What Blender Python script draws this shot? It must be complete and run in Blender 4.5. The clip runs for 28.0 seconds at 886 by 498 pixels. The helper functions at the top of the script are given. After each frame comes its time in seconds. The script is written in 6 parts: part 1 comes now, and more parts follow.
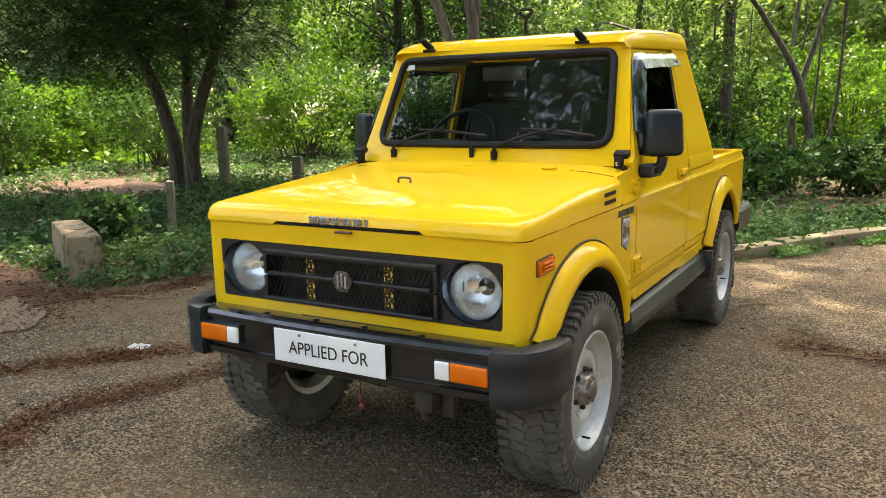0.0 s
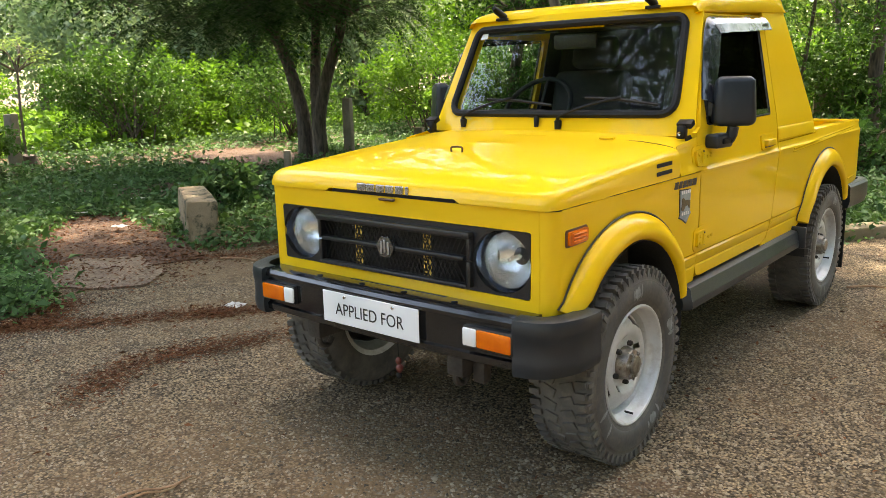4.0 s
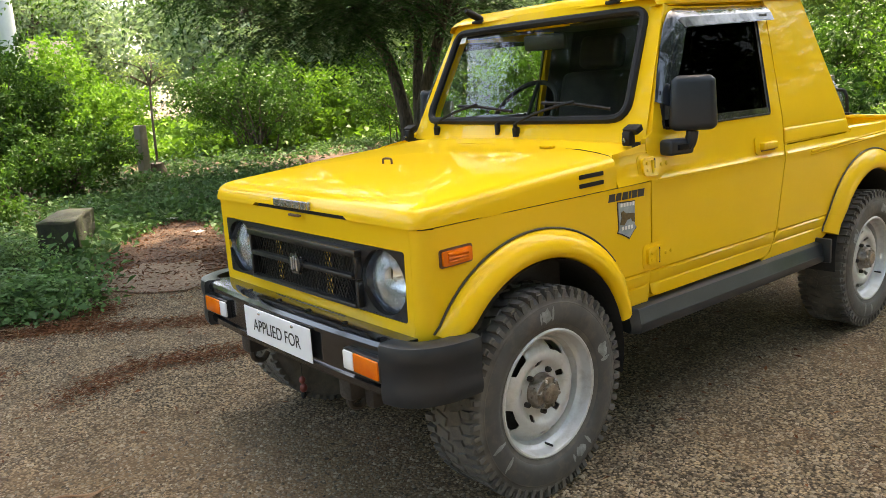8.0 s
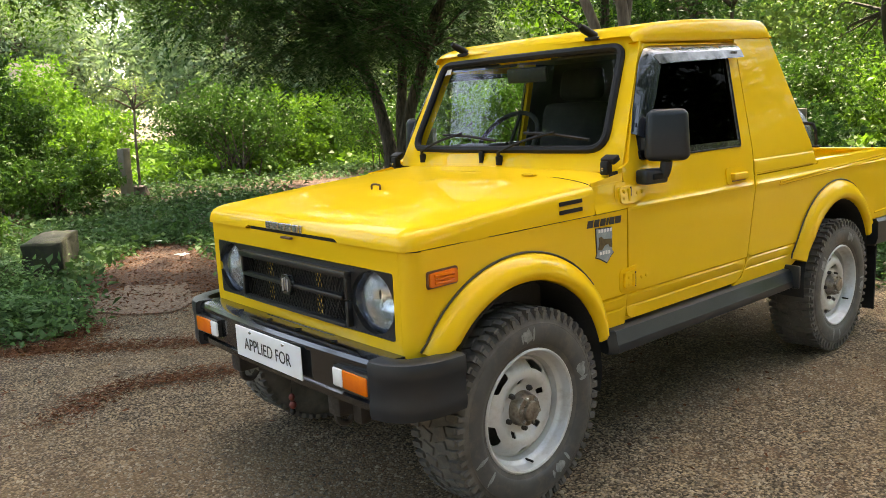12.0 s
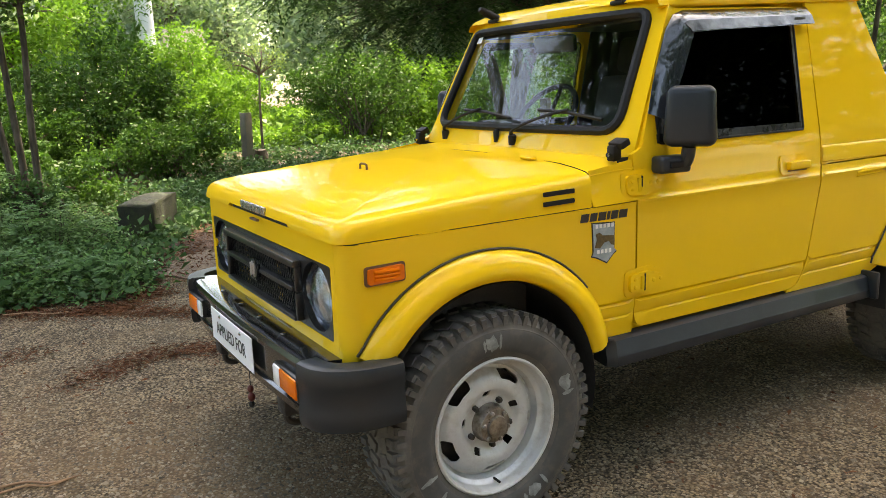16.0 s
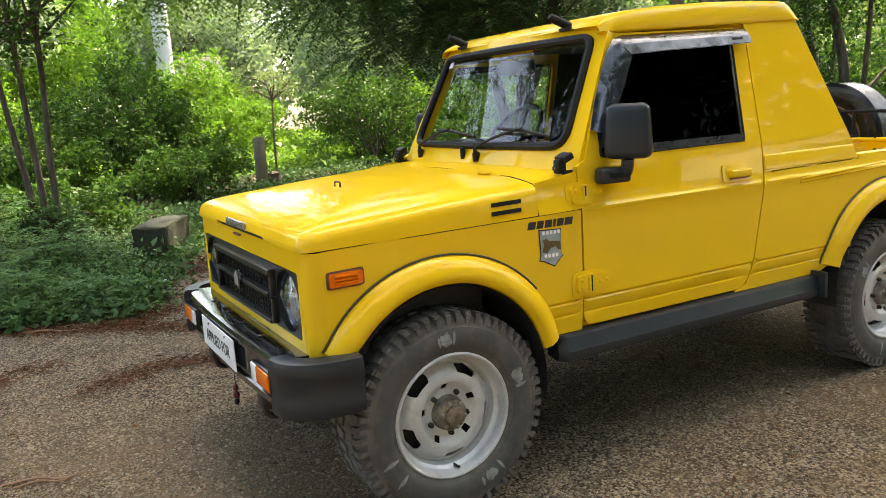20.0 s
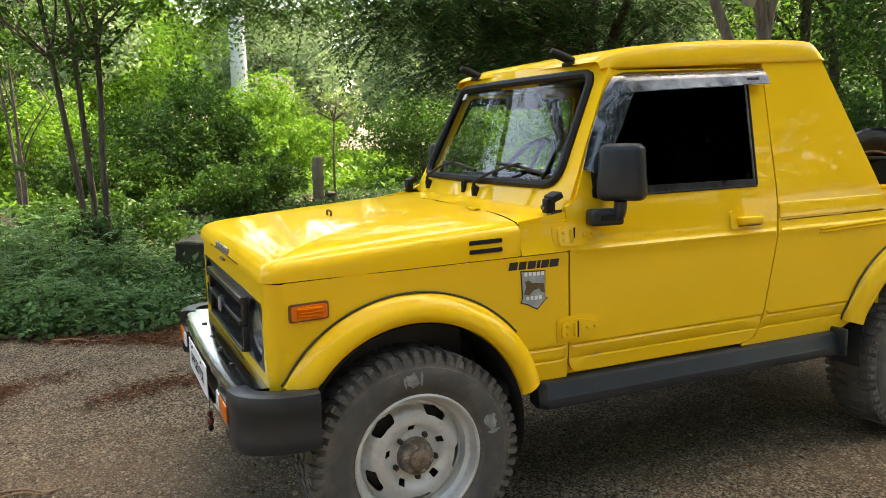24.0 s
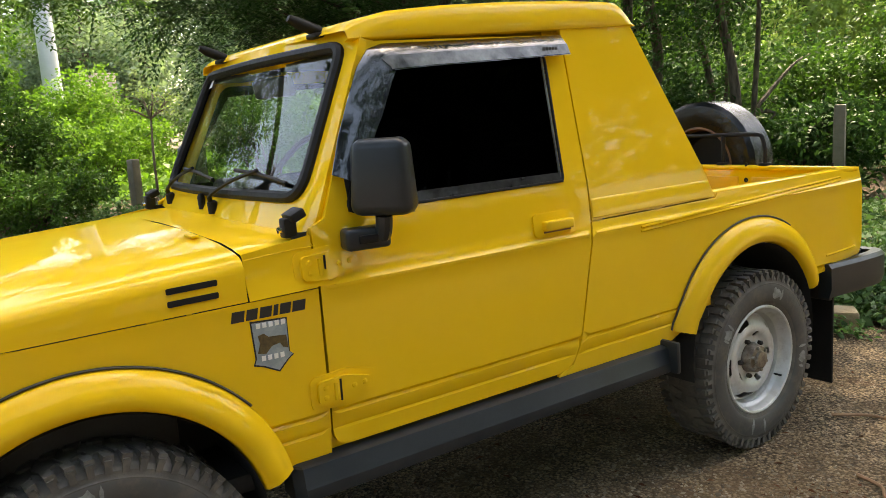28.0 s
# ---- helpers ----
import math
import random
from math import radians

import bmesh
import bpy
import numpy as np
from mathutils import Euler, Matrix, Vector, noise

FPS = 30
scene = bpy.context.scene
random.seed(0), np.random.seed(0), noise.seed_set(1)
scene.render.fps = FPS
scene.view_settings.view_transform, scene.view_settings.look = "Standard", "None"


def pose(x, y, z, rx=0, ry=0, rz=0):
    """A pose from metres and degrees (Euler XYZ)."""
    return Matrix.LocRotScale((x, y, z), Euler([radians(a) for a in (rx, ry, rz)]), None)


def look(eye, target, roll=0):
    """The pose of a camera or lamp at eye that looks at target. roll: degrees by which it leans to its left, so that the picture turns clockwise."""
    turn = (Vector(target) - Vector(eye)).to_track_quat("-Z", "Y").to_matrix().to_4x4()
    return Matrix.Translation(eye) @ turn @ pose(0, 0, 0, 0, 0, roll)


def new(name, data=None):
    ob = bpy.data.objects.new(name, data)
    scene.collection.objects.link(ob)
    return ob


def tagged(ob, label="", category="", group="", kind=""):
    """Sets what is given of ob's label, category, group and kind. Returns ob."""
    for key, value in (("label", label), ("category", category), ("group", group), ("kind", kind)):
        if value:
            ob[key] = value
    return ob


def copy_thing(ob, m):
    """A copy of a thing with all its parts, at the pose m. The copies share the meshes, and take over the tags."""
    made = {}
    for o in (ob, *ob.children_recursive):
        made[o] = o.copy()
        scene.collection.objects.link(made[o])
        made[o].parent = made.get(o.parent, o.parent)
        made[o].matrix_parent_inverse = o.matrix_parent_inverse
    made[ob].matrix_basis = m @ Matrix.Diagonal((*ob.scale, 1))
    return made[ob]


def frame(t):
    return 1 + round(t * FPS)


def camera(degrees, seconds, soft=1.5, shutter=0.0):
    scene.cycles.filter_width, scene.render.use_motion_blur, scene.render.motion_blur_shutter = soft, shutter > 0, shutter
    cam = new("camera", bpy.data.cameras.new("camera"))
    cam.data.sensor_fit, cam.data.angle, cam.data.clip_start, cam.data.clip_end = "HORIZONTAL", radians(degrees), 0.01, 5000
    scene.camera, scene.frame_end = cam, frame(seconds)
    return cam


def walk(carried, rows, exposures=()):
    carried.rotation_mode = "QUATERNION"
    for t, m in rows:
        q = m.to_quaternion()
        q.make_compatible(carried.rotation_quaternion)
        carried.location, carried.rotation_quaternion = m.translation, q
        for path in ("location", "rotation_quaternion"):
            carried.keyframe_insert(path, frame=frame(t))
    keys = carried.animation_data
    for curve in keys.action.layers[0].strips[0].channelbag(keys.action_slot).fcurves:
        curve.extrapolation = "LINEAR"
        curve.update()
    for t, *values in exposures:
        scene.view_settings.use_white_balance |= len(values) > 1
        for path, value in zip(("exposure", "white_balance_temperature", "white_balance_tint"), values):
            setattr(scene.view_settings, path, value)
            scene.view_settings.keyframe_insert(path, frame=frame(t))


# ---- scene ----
cam = camera(58.6, 28.0, 0.55)
METRES, EYE, TILT, LEAN, TURN = 4.926, 1.335, 0.0, 0.0, 29.9
ROWS = [
    (0.0, 0.0, 0.0, 0.0, -0.18, -10.27, 0.99),
    (0.5, 0.0118, -0.0075, -0.0007, 5.85, -9.82, 0.75),
    (1.0, 0.0016, -0.0279, -0.0018, 7.78, -9.7, 1.46),
    (1.5, 0.0028, -0.0466, -0.0025, 7.03, -9.64, 1.53),
    (2.0, 0.0139, -0.0484, -0.0018, 6.93, -9.54, 2.83),
    (2.5, 0.0334, -0.0398, -0.0028, 16.91, -10.2, 3.68),
    (3.0, 0.053, -0.0359, -0.002, 19.9, -10.93, 4.29),
    (3.5, 0.0642, -0.0241, -0.0034, 13.45, -12.39, 3.06),
    (4.0, 0.0656, -0.0022, -0.0026, 9.75, -12.09, 1.5),
    (4.5, 0.0748, 0.0147, -0.0029, 5.8, -11.74, 2.55),
    (6.5, 0.1609, 0.0599, -0.0023, 5.89, -10.73, 3.14),
    (7.0, 0.1754, 0.079, -0.0012, 5.91, -10.64, 3.55),
    (7.5, 0.1967, 0.0757, -0.002, 13.85, -10.5, 3.95),
    (8.0, 0.2151, 0.0644, -0.003, 20.16, -11.66, 3.39),
    (8.5, 0.2134, 0.0504, -0.0031, 21.09, -11.56, 3.77),
    (9.0, 0.2073, 0.0267, -0.0019, 16.73, -11.79, 3.15),
    (9.5, 0.2072, 0.0086, -0.0013, 13.85, -11.86, 3.49),
    (10.0, 0.2194, -0.0011, 0.0005, 13.99, -11.59, 2.86),
    (10.5, 0.2313, -0.0069, 0.0023, 14.07, -11.33, 2.83),
    (11.0, 0.2343, -0.0058, 0.0039, 15.75, -11.14, 2.87),
    (11.5, 0.224, 0.0173, 0.0017, 18.2, -9.9, 2.34),
    (12.0, 0.2197, 0.0414, -0.0006, 18.88, -9.83, 2.65),
    (12.5, 0.2387, 0.0634, -0.002, 20.0, -10.98, 2.85),
    (14.5, 0.2606, 0.1247, -0.0005, 21.1, -10.85, 2.84),
    (15.0, 0.259, 0.1324, -0.0018, 21.55, -11.74, 3.01),
    (15.5, 0.2708, 0.1344, -0.0011, 24.92, -11.9, 3.77),
    (16.0, 0.2956, 0.1376, -0.0003, 29.14, -11.73, 1.96),
    (16.5, 0.3118, 0.1377, -0.0013, 29.5, -11.65, 2.31),
    (17.0, 0.3169, 0.1259, -0.0005, 27.6, -11.6, 3.93),
    (17.5, 0.3204, 0.103, -0.0013, 26.19, -11.55, 4.65),
    (18.0, 0.3297, 0.0953, -0.0016, 25.77, -12.31, 4.23),
    (18.5, 0.35, 0.0962, -0.0003, 26.08, -12.04, 2.8),
    (19.0, 0.3641, 0.0966, 0.0004, 27.72, -10.99, 2.55),
    (19.5, 0.3669, 0.0987, 0.0009, 29.52, -10.46, 3.2),
    (20.0, 0.3569, 0.1122, 0.0007, 30.42, -10.33, 3.47),
    (20.5, 0.3476, 0.126, 0.0008, 30.32, -9.85, 3.35),
    (21.0, 0.3476, 0.1336, -0.0002, 29.13, -10.32, 3.06),
    (21.5, 0.3683, 0.1437, 0.0018, 29.16, -10.26, 1.76),
    (23.5, 0.3962, 0.1602, 0.0026, 34.02, -9.43, 1.87),
    (24.0, 0.3971, 0.1583, 0.004, 35.63, -8.37, 1.41),
    (24.5, 0.391, 0.164, 0.0115, 35.99, -6.32, 1.04),
    (25.0, 0.3786, 0.1805, 0.0137, 34.53, -3.93, 0.07),
    (25.5, 0.3689, 0.1975, 0.0124, 30.3, -2.86, -0.14),
    (26.0, 0.3706, 0.2111, 0.0098, 26.79, -3.48, 0.37),
    (26.5, 0.3883, 0.2326, 0.0119, 27.34, -3.61, 0.45),
    (27.0, 0.4042, 0.257, 0.0138, 27.95, -3.2, 0.41),
    (27.5, 0.3977, 0.2856, 0.0097, 27.07, -4.03, 1.33),
    (28.0, 0.381, 0.3148, 0.0032, 24.97, -9.62, 3.89),
]
walk(cam, [(t, pose(1.577, -2.532, EYE, TILT, LEAN, TURN) @ pose(METRES * x, METRES * y, METRES * z, 90 + pitch, roll, yaw)) for t, x, y, z, yaw, pitch, roll in ROWS],
     [(0.0, 3.20, 8500, 10), (3.0, 3.28, 8500, 10), (7.0, 3.22, 8500, 10), (12.0, 3.14, 8500, 10), (18.0, 3.22, 8500, 10), (21.0, 3.18, 8500, 10), (24.0, 3.10, 8500, 10), (26.0, 2.82, 8500, 10), (28.0, 2.95, 8500, 10)])

# ---- light ----
SUN_AZ, SUN_EL = radians(150.0), radians(60.0)      # azimuth of the sun from -y towards -x
to_sun = Vector((-math.sin(SUN_AZ) * math.cos(SUN_EL), -math.cos(SUN_AZ) * math.cos(SUN_EL), math.sin(SUN_EL)))
sun = new("sun", bpy.data.lights.new("sun", "SUN"))
sun.data.energy, sun.data.angle, sun.data.color = 2.1, radians(1.0), (1.0, 0.95, 0.86)
sun.matrix_world = look(to_sun * 60, (0, 0, 0))
world = bpy.data.worlds.new("sky")
scene.world = world
world.use_nodes = True
sky = world.node_tree.nodes.new("ShaderNodeTexSky")
sky.sky_type, sky.sun_disc, sky.sun_elevation = "NISHITA", False, SUN_EL
sky.sun_rotation = math.atan2(to_sun.x, to_sun.y)
sky.air_density, sky.dust_density = 1.0, 3.0
back = world.node_tree.nodes["Background"]
back.inputs["Strength"].default_value = 0.15
world.node_tree.links.new(sky.outputs[0], back.inputs[0])


# ---- materials ----
def nodes_of(name):
    m = bpy.data.materials.new(name)
    m.use_nodes = True
    t = m.node_tree
    return m, t, t.nodes["Principled BSDF"]


def node(t, kind, **kw):
    n = t.nodes.new(kind)
    for k, v in kw.items():
        n.inputs[k.replace("_", " ")].default_value = v
    return n


def mixed(t, fac, a, b, mode="MIX"):
    n = t.nodes.new("ShaderNodeMix")
    n.data_type, n.blend_type = "RGBA", mode
    for i, v in ((0, fac), (6, a), (7, b)):
        if isinstance(v, bpy.types.NodeSocket):
            t.links.new(v, n.inputs[i])
        else:
            n.inputs[i].default_value = v if i == 0 else (*v, 1)[:4]
    return n.outputs[2]


def ramp(t, fac, lo, hi, c0=0.0, c1=1.0):
    n = t.nodes.new("ShaderNodeMapRange")
    for i, v in enumerate((lo, hi, c0, c1)):
        n.inputs[i + 1].default_value = v
    t.links.new(fac, n.inputs[0])
    return n.outputs[0]


def noise_tex(t, scale, detail=4.0, rough=0.6, kind="ShaderNodeTexNoise"):
    n = t.nodes.new(kind)
    c = t.nodes.new("ShaderNodeTexCoord")
    t.links.new(c.outputs["Object"], n.inputs["Vector"])
    n.inputs["Scale"].default_value = scale
    if kind == "ShaderNodeTexNoise":
        n.inputs["Detail"].default_value, n.inputs["Roughness"].default_value = detail, rough
    return n


def surface(name, a, b, rough=(0.4, 0.6), big=3.0, fine=60.0, bump=0.1, depth=0.002, metal=0.0, coat=0.0, dust=None, spec=0.5):
    """A surface with two colours mixed at two scales, uneven gloss and fine relief."""
    m, t, p = nodes_of(name)
    n1, n2 = noise_tex(t, big), noise_tex(t, fine, 6.0)
    fac = ramp(t, n1.outputs[0], 0.35, 0.65)
    col = mixed(t, fac, a, b)
    col = mixed(t, 0.25, col, mixed(t, ramp(t, n2.outputs[0], 0.3, 0.7), a, b))
    if dust:
        n3 = noise_tex(t, big * 2.3, 8.0, 0.7)
        col = mixed(t, ramp(t, n3.outputs[0], 0.5, 0.75, 0.0, dust[1]), col, dust[0])
    t.links.new(col, p.inputs["Base Color"])
    t.links.new(ramp(t, n2.outputs[0], 0.3, 0.7, *rough), p.inputs["Roughness"])
    p.inputs["Metallic"].default_value, p.inputs["Coat Weight"].default_value = metal, coat
    p.inputs["Coat Roughness"].default_value = 0.045
    p.inputs["Specular IOR Level"].default_value = spec
    if bump:
        bn = node(t, "ShaderNodeBump", Strength=bump, Distance=depth)
        t.links.new(n2.outputs[0], bn.inputs["Height"])
        t.links.new(bn.outputs[0], p.inputs["Normal"])
    return m


def leaf_material(name, dark, light, gloss=0.45, through_light=0.45):
    m, t, p = nodes_of(name)
    g = t.nodes.new("ShaderNodeNewGeometry")
    n = noise_tex(t, 0.9, 3.0)
    col = mixed(t, g.outputs["Random Per Island"], dark, light)
    col = mixed(t, ramp(t, n.outputs[0], 0.35, 0.7, 0.0, 0.6), col, light)
    t.links.new(col, p.inputs["Base Color"])
    p.inputs["Roughness"].default_value = gloss
    p.inputs["Specular IOR Level"].default_value = 0.10
    tr = t.nodes.new("ShaderNodeBsdfTranslucent")
    t.links.new(mixed(t, 1.0, col, (1.2, 1.3, 0.7), "MULTIPLY"), tr.inputs["Color"])
    mx = t.nodes.new("ShaderNodeMixShader")
    mx.inputs[0].default_value = through_light
    t.links.new(p.outputs[0], mx.inputs[1])
    t.links.new(tr.outputs[0], mx.inputs[2])
    t.links.new(mx.outputs[0], t.nodes["Material Output"].inputs["Surface"])
    return m


def bark_material(name, a, b):
    m, t, p = nodes_of(name)
    c = t.nodes.new("ShaderNodeTexCoord")
    mp = t.nodes.new("ShaderNodeMapping")
    mp.inputs["Scale"].default_value = (9, 9, 1.6)
    t.links.new(c.outputs["Object"], mp.inputs[0])
    n = t.nodes.new("ShaderNodeTexNoise")
    n.inputs["Scale"].default_value, n.inputs["Detail"].default_value = 3.0, 8.0
    t.links.new(mp.outputs[0], n.inputs["Vector"])
    t.links.new(mixed(t, ramp(t, n.outputs[0], 0.35, 0.65), a, b), p.inputs["Base Color"])
    p.inputs["Roughness"].default_value = 0.9
    bn = node(t, "ShaderNodeBump", Strength=0.8, Distance=0.02)
    t.links.new(n.outputs[0], bn.inputs["Height"])
    t.links.new(bn.outputs[0], p.inputs["Normal"])
    return m


def ground_material(name, stone, gap, dirt, cell=85.0, litter=None, relief=0.9, patch=0.5):
    """Loose chippings in earth: cells of varied grey-brown, dirt patches at a larger scale."""
    m, t, p = nodes_of(name)
    v = noise_tex(t, cell, kind="ShaderNodeTexVoronoi")
    v2 = noise_tex(t, cell * 0.42, kind="ShaderNodeTexVoronoi")
    n1, n2, n3 = noise_tex(t, 0.55, 8.0, 0.65), noise_tex(t, 6.0, 8.0, 0.7), noise_tex(t, 240.0, 3.0)
    sep = t.nodes.new("ShaderNodeSeparateColor")
    t.links.new(v.outputs["Color"], sep.inputs[0])
    pick = ramp(t, sep.outputs[0], 0.0, 1.0, 0.35, 1.45)
    mul = t.nodes.new("ShaderNodeVectorMath")
    mul.operation = "SCALE"
    base = t.nodes.new("ShaderNodeRGB")
    base.outputs[0].default_value = (*stone, 1)
    t.links.new(base.outputs[0], mul.inputs[0])
    t.links.new(pick, mul.inputs["Scale"])
    col = mixed(t, ramp(t, v.outputs["Distance"], 0.35, 0.75), mul.outputs[0], gap)
    col = mixed(t, ramp(t, n2.outputs[0], 0.42, 0.68, 0.0, 0.7), col, gap)
    col = mixed(t, ramp(t, n1.outputs[0], 0.45, 0.62, 0.0, patch), col, dirt)
    if litter:
        col = mixed(t, ramp(t, noise_tex(t, 1.7, 10.0, 0.75).outputs[0], 0.56, 0.68, 0.0, 0.75), col, litter)
    t.links.new(col, p.inputs["Base Color"])
    p.inputs["Roughness"].default_value = 0.88
    p.inputs["Specular IOR Level"].default_value = 0.3
    h = t.nodes.new("ShaderNodeMath")
    h.operation = "MULTIPLY_ADD"
    t.links.new(ramp(t, v.outputs["Distance"], 0.1, 0.8, 1.0, 0.0), h.inputs[0])
    h.inputs[1].default_value = 0.7
    t.links.new(n3.outputs[0], h.inputs[2])
    bn = node(t, "ShaderNodeBump", Strength=relief, Distance=0.008)
    t.links.new(h.outputs[0], bn.inputs["Height"])
    t.links.new(bn.outputs[0], p.inputs["Normal"])
    return m


def glass_material(name, tint, rough=0.0, mirror=0.06, most=1.0):
    """A thin pane: what lies behind shows through the tint, and the pane mirrors by its angle."""
    m, t, p = nodes_of(name)
    clear = t.nodes.new("ShaderNodeBsdfTransparent")
    clear.inputs[0].default_value = (*tint, 1)
    gl = t.nodes.new("ShaderNodeBsdfGlossy")
    gl.inputs["Roughness"].default_value = rough
    lw = t.nodes.new("ShaderNodeLayerWeight")
    lw.inputs[0].default_value = 0.5
    pw = t.nodes.new("ShaderNodeMath")
    pw.operation, pw.inputs[1].default_value = "POWER", 4.0
    t.links.new(lw.outputs["Facing"], pw.inputs[0])
    mx = t.nodes.new("ShaderNodeMixShader")
    t.links.new(ramp(t, pw.outputs[0], 0.0, 1.0, mirror, most), mx.inputs[0])
    t.links.new(clear.outputs[0], mx.inputs[1])
    t.links.new(gl.outputs[0], mx.inputs[2])
    t.links.new(mx.outputs[0], t.nodes["Material Output"].inputs["Surface"])
    return m


def wavy_coat(m, scale, strength):
    """Uneven hand-sprayed lacquer: slow waves in the clear coat alone."""
    t = m.node_tree
    p = t.nodes["Principled BSDF"]
    bn = node(t, "ShaderNodeBump", Strength=strength, Distance=0.012)
    t.links.new(noise_tex(t, scale, 3.0, 0.55).outputs[0], bn.inputs["Height"])
    t.links.new(bn.outputs[0], p.inputs["Coat Normal"])
    p.inputs["Coat Roughness"].default_value = 0.03


YELLOW = surface("yellow_paint", (0.83, 0.512, 0.022), (0.87, 0.540, 0.029), (0.45, 0.55), 2.0, 40.0, 0.0, coat=0.5, spec=0.0)
wavy_coat(YELLOW, 3.4, 0.10)
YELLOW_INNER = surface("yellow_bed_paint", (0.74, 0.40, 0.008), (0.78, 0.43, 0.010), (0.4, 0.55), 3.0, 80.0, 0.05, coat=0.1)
BLACK_PLASTIC = surface("black_plastic", (0.013, 0.018, 0.023), (0.021, 0.027, 0.033), (0.28, 0.42), 6.0, 300.0, 0.12, 0.001, dust=((0.05, 0.053, 0.055), 0.12), spec=0.36)
BLACK_PAINT = surface("black_bumper_paint", (0.007, 0.008, 0.009), (0.013, 0.014, 0.015), (0.08, 0.20), 5.0, 60.0, 0.02, 0.001, dust=((0.07, 0.055, 0.04), 0.12), coat=0.4)
GRILLE_BLACK = surface("grille_black", (0.009, 0.010, 0.012), (0.016, 0.017, 0.019), (0.25, 0.4), 6.0, 200.0, 0.05)
RUBBER = surface("tyre_rubber", (0.045, 0.043, 0.041), (0.115, 0.107, 0.096), (0.6, 0.85), 9.0, 140.0, 0.3, 0.002, dust=((0.20, 0.165, 0.13), 0.45))
SEAL = surface("rubber_seal", (0.007, 0.007, 0.008), (0.012, 0.012, 0.013), (0.5, 0.65), 8.0, 90.0, 0.1, spec=0.25)
RIM = surface("silver_wheel_paint", (0.50, 0.51, 0.51), (0.62, 0.63, 0.63), (0.32, 0.5), 7.0, 90.0, 0.08, metal=0.30, dust=((0.24, 0.19, 0.14), 0.5))
HUB_STEEL = surface("grimy_hub_steel", (0.12, 0.10, 0.08), (0.34, 0.31, 0.27), (0.25, 0.5), 28.0, 120.0, 0.3, metal=0.75, dust=((0.10, 0.06, 0.035), 0.7))
STEEL = surface("worn_steel", (0.25, 0.23, 0.20), (0.42, 0.40, 0.37), (0.35, 0.6), 25.0, 150.0, 0.2, metal=0.8, dust=((0.14, 0.09, 0.06), 0.7))
DARK_STEEL = surface("oily_chassis_steel", (0.016, 0.014, 0.013), (0.04, 0.033, 0.028), (0.5, 0.8), 8.0, 90.0, 0.3)
CHROME = surface("chrome", (0.62, 0.62, 0.62), (0.70, 0.70, 0.70), (0.10, 0.25), 9.0, 80.0, 0.03, metal=1.0)
REFLECTOR = surface("lamp_reflector", (0.70, 0.71, 0.71), (0.88, 0.88, 0.87), (0.12, 0.28), 30.0, 60.0, 0.5, 0.004, metal=0.85)
AMBER = surface("amber_lens", (0.72, 0.13, 0.004), (0.82, 0.18, 0.006), (0.12, 0.25), 20.0, 120.0, 0.25, 0.002)
CLEAR_LENS = surface("white_lens", (0.75, 0.76, 0.75), (0.85, 0.85, 0.84), (0.1, 0.2), 20.0, 120.0, 0.2)
PLATE = surface("white_plate", (0.78, 0.79, 0.80), (0.83, 0.84, 0.84), (0.3, 0.45), 5.0, 60.0, 0.02)
INK = surface("black_lettering", (0.012, 0.012, 0.012), (0.02, 0.02, 0.02), (0.4, 0.5), 9.0, 60.0, 0.0)
GREY_TRIM = surface("badge_grey", (0.30, 0.30, 0.30), (0.42, 0.42, 0.42), (0.25, 0.4), 30.0, 200.0, 0.05, metal=0.5)
BADGE_BLUE = surface("badge_pale_blue", (0.22, 0.29, 0.35), (0.36, 0.43, 0.48), (0.3, 0.45), 40.0, 200.0, 0.05, metal=0.3)
BADGE_GOLD = surface("badge_brown_gold", (0.045, 0.032, 0.014), (0.14, 0.10, 0.04), (0.3, 0.5), 60.0, 200.0, 0.1)
CABIN = surface("dark_cabin_trim", (0.012, 0.012, 0.012), (0.03, 0.03, 0.03), (0.6, 0.8), 8.0, 120.0, 0.2)
SEAT_CLOTH = surface("dark_seat_cloth", (0.018, 0.017, 0.017), (0.045, 0.043, 0.042), (0.8, 0.95), 10.0, 200.0, 0.3)
VISOR = surface("smoked_visor", (0.006, 0.007, 0.010), (0.022, 0.026, 0.034), (0.03, 0.08), 9.0, 5.0, 0.0, coat=1.0, spec=0.5)
wavy_coat(VISOR, 11.0, 1.0)
BRIGHT_VISOR = surface("bright_visor_strip", (0.03, 0.03, 0.033), (0.27, 0.28, 0.28), (0.12, 0.25), 9.0, 26.0, 0.2, 0.004, metal=0.1)
BLACK_VINYL = surface("black_vinyl_cover", (0.006, 0.006, 0.007), (0.010, 0.010, 0.011), (0.10, 0.24), 6.0, 22.0, 0.5, 0.012, spec=0.35)
PRIMER = surface("brown_rust_and_shade", (0.10, 0.045, 0.02), (0.18, 0.09, 0.04), (0.6, 0.8), 12.0, 90.0, 0.2)
SCUFF = surface("grey_paint_scuff", (0.13, 0.14, 0.14), (0.30, 0.32, 0.32), (0.6, 0.8), 40.0, 220.0, 0.3)
CLEAR_GLASS = glass_material("windscreen_glass", (0.80, 0.86, 0.83), 0.0, 0.065, 0.6)
# near-black pane for the left door; the right door has clear glass
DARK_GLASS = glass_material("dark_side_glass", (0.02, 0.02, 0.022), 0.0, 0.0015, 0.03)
BOWL = surface("lamp_bowl_chrome", (0.08, 0.095, 0.12), (0.20, 0.23, 0.28), (0.08, 0.18), 12.0, 60.0, 0.05, metal=0.8)
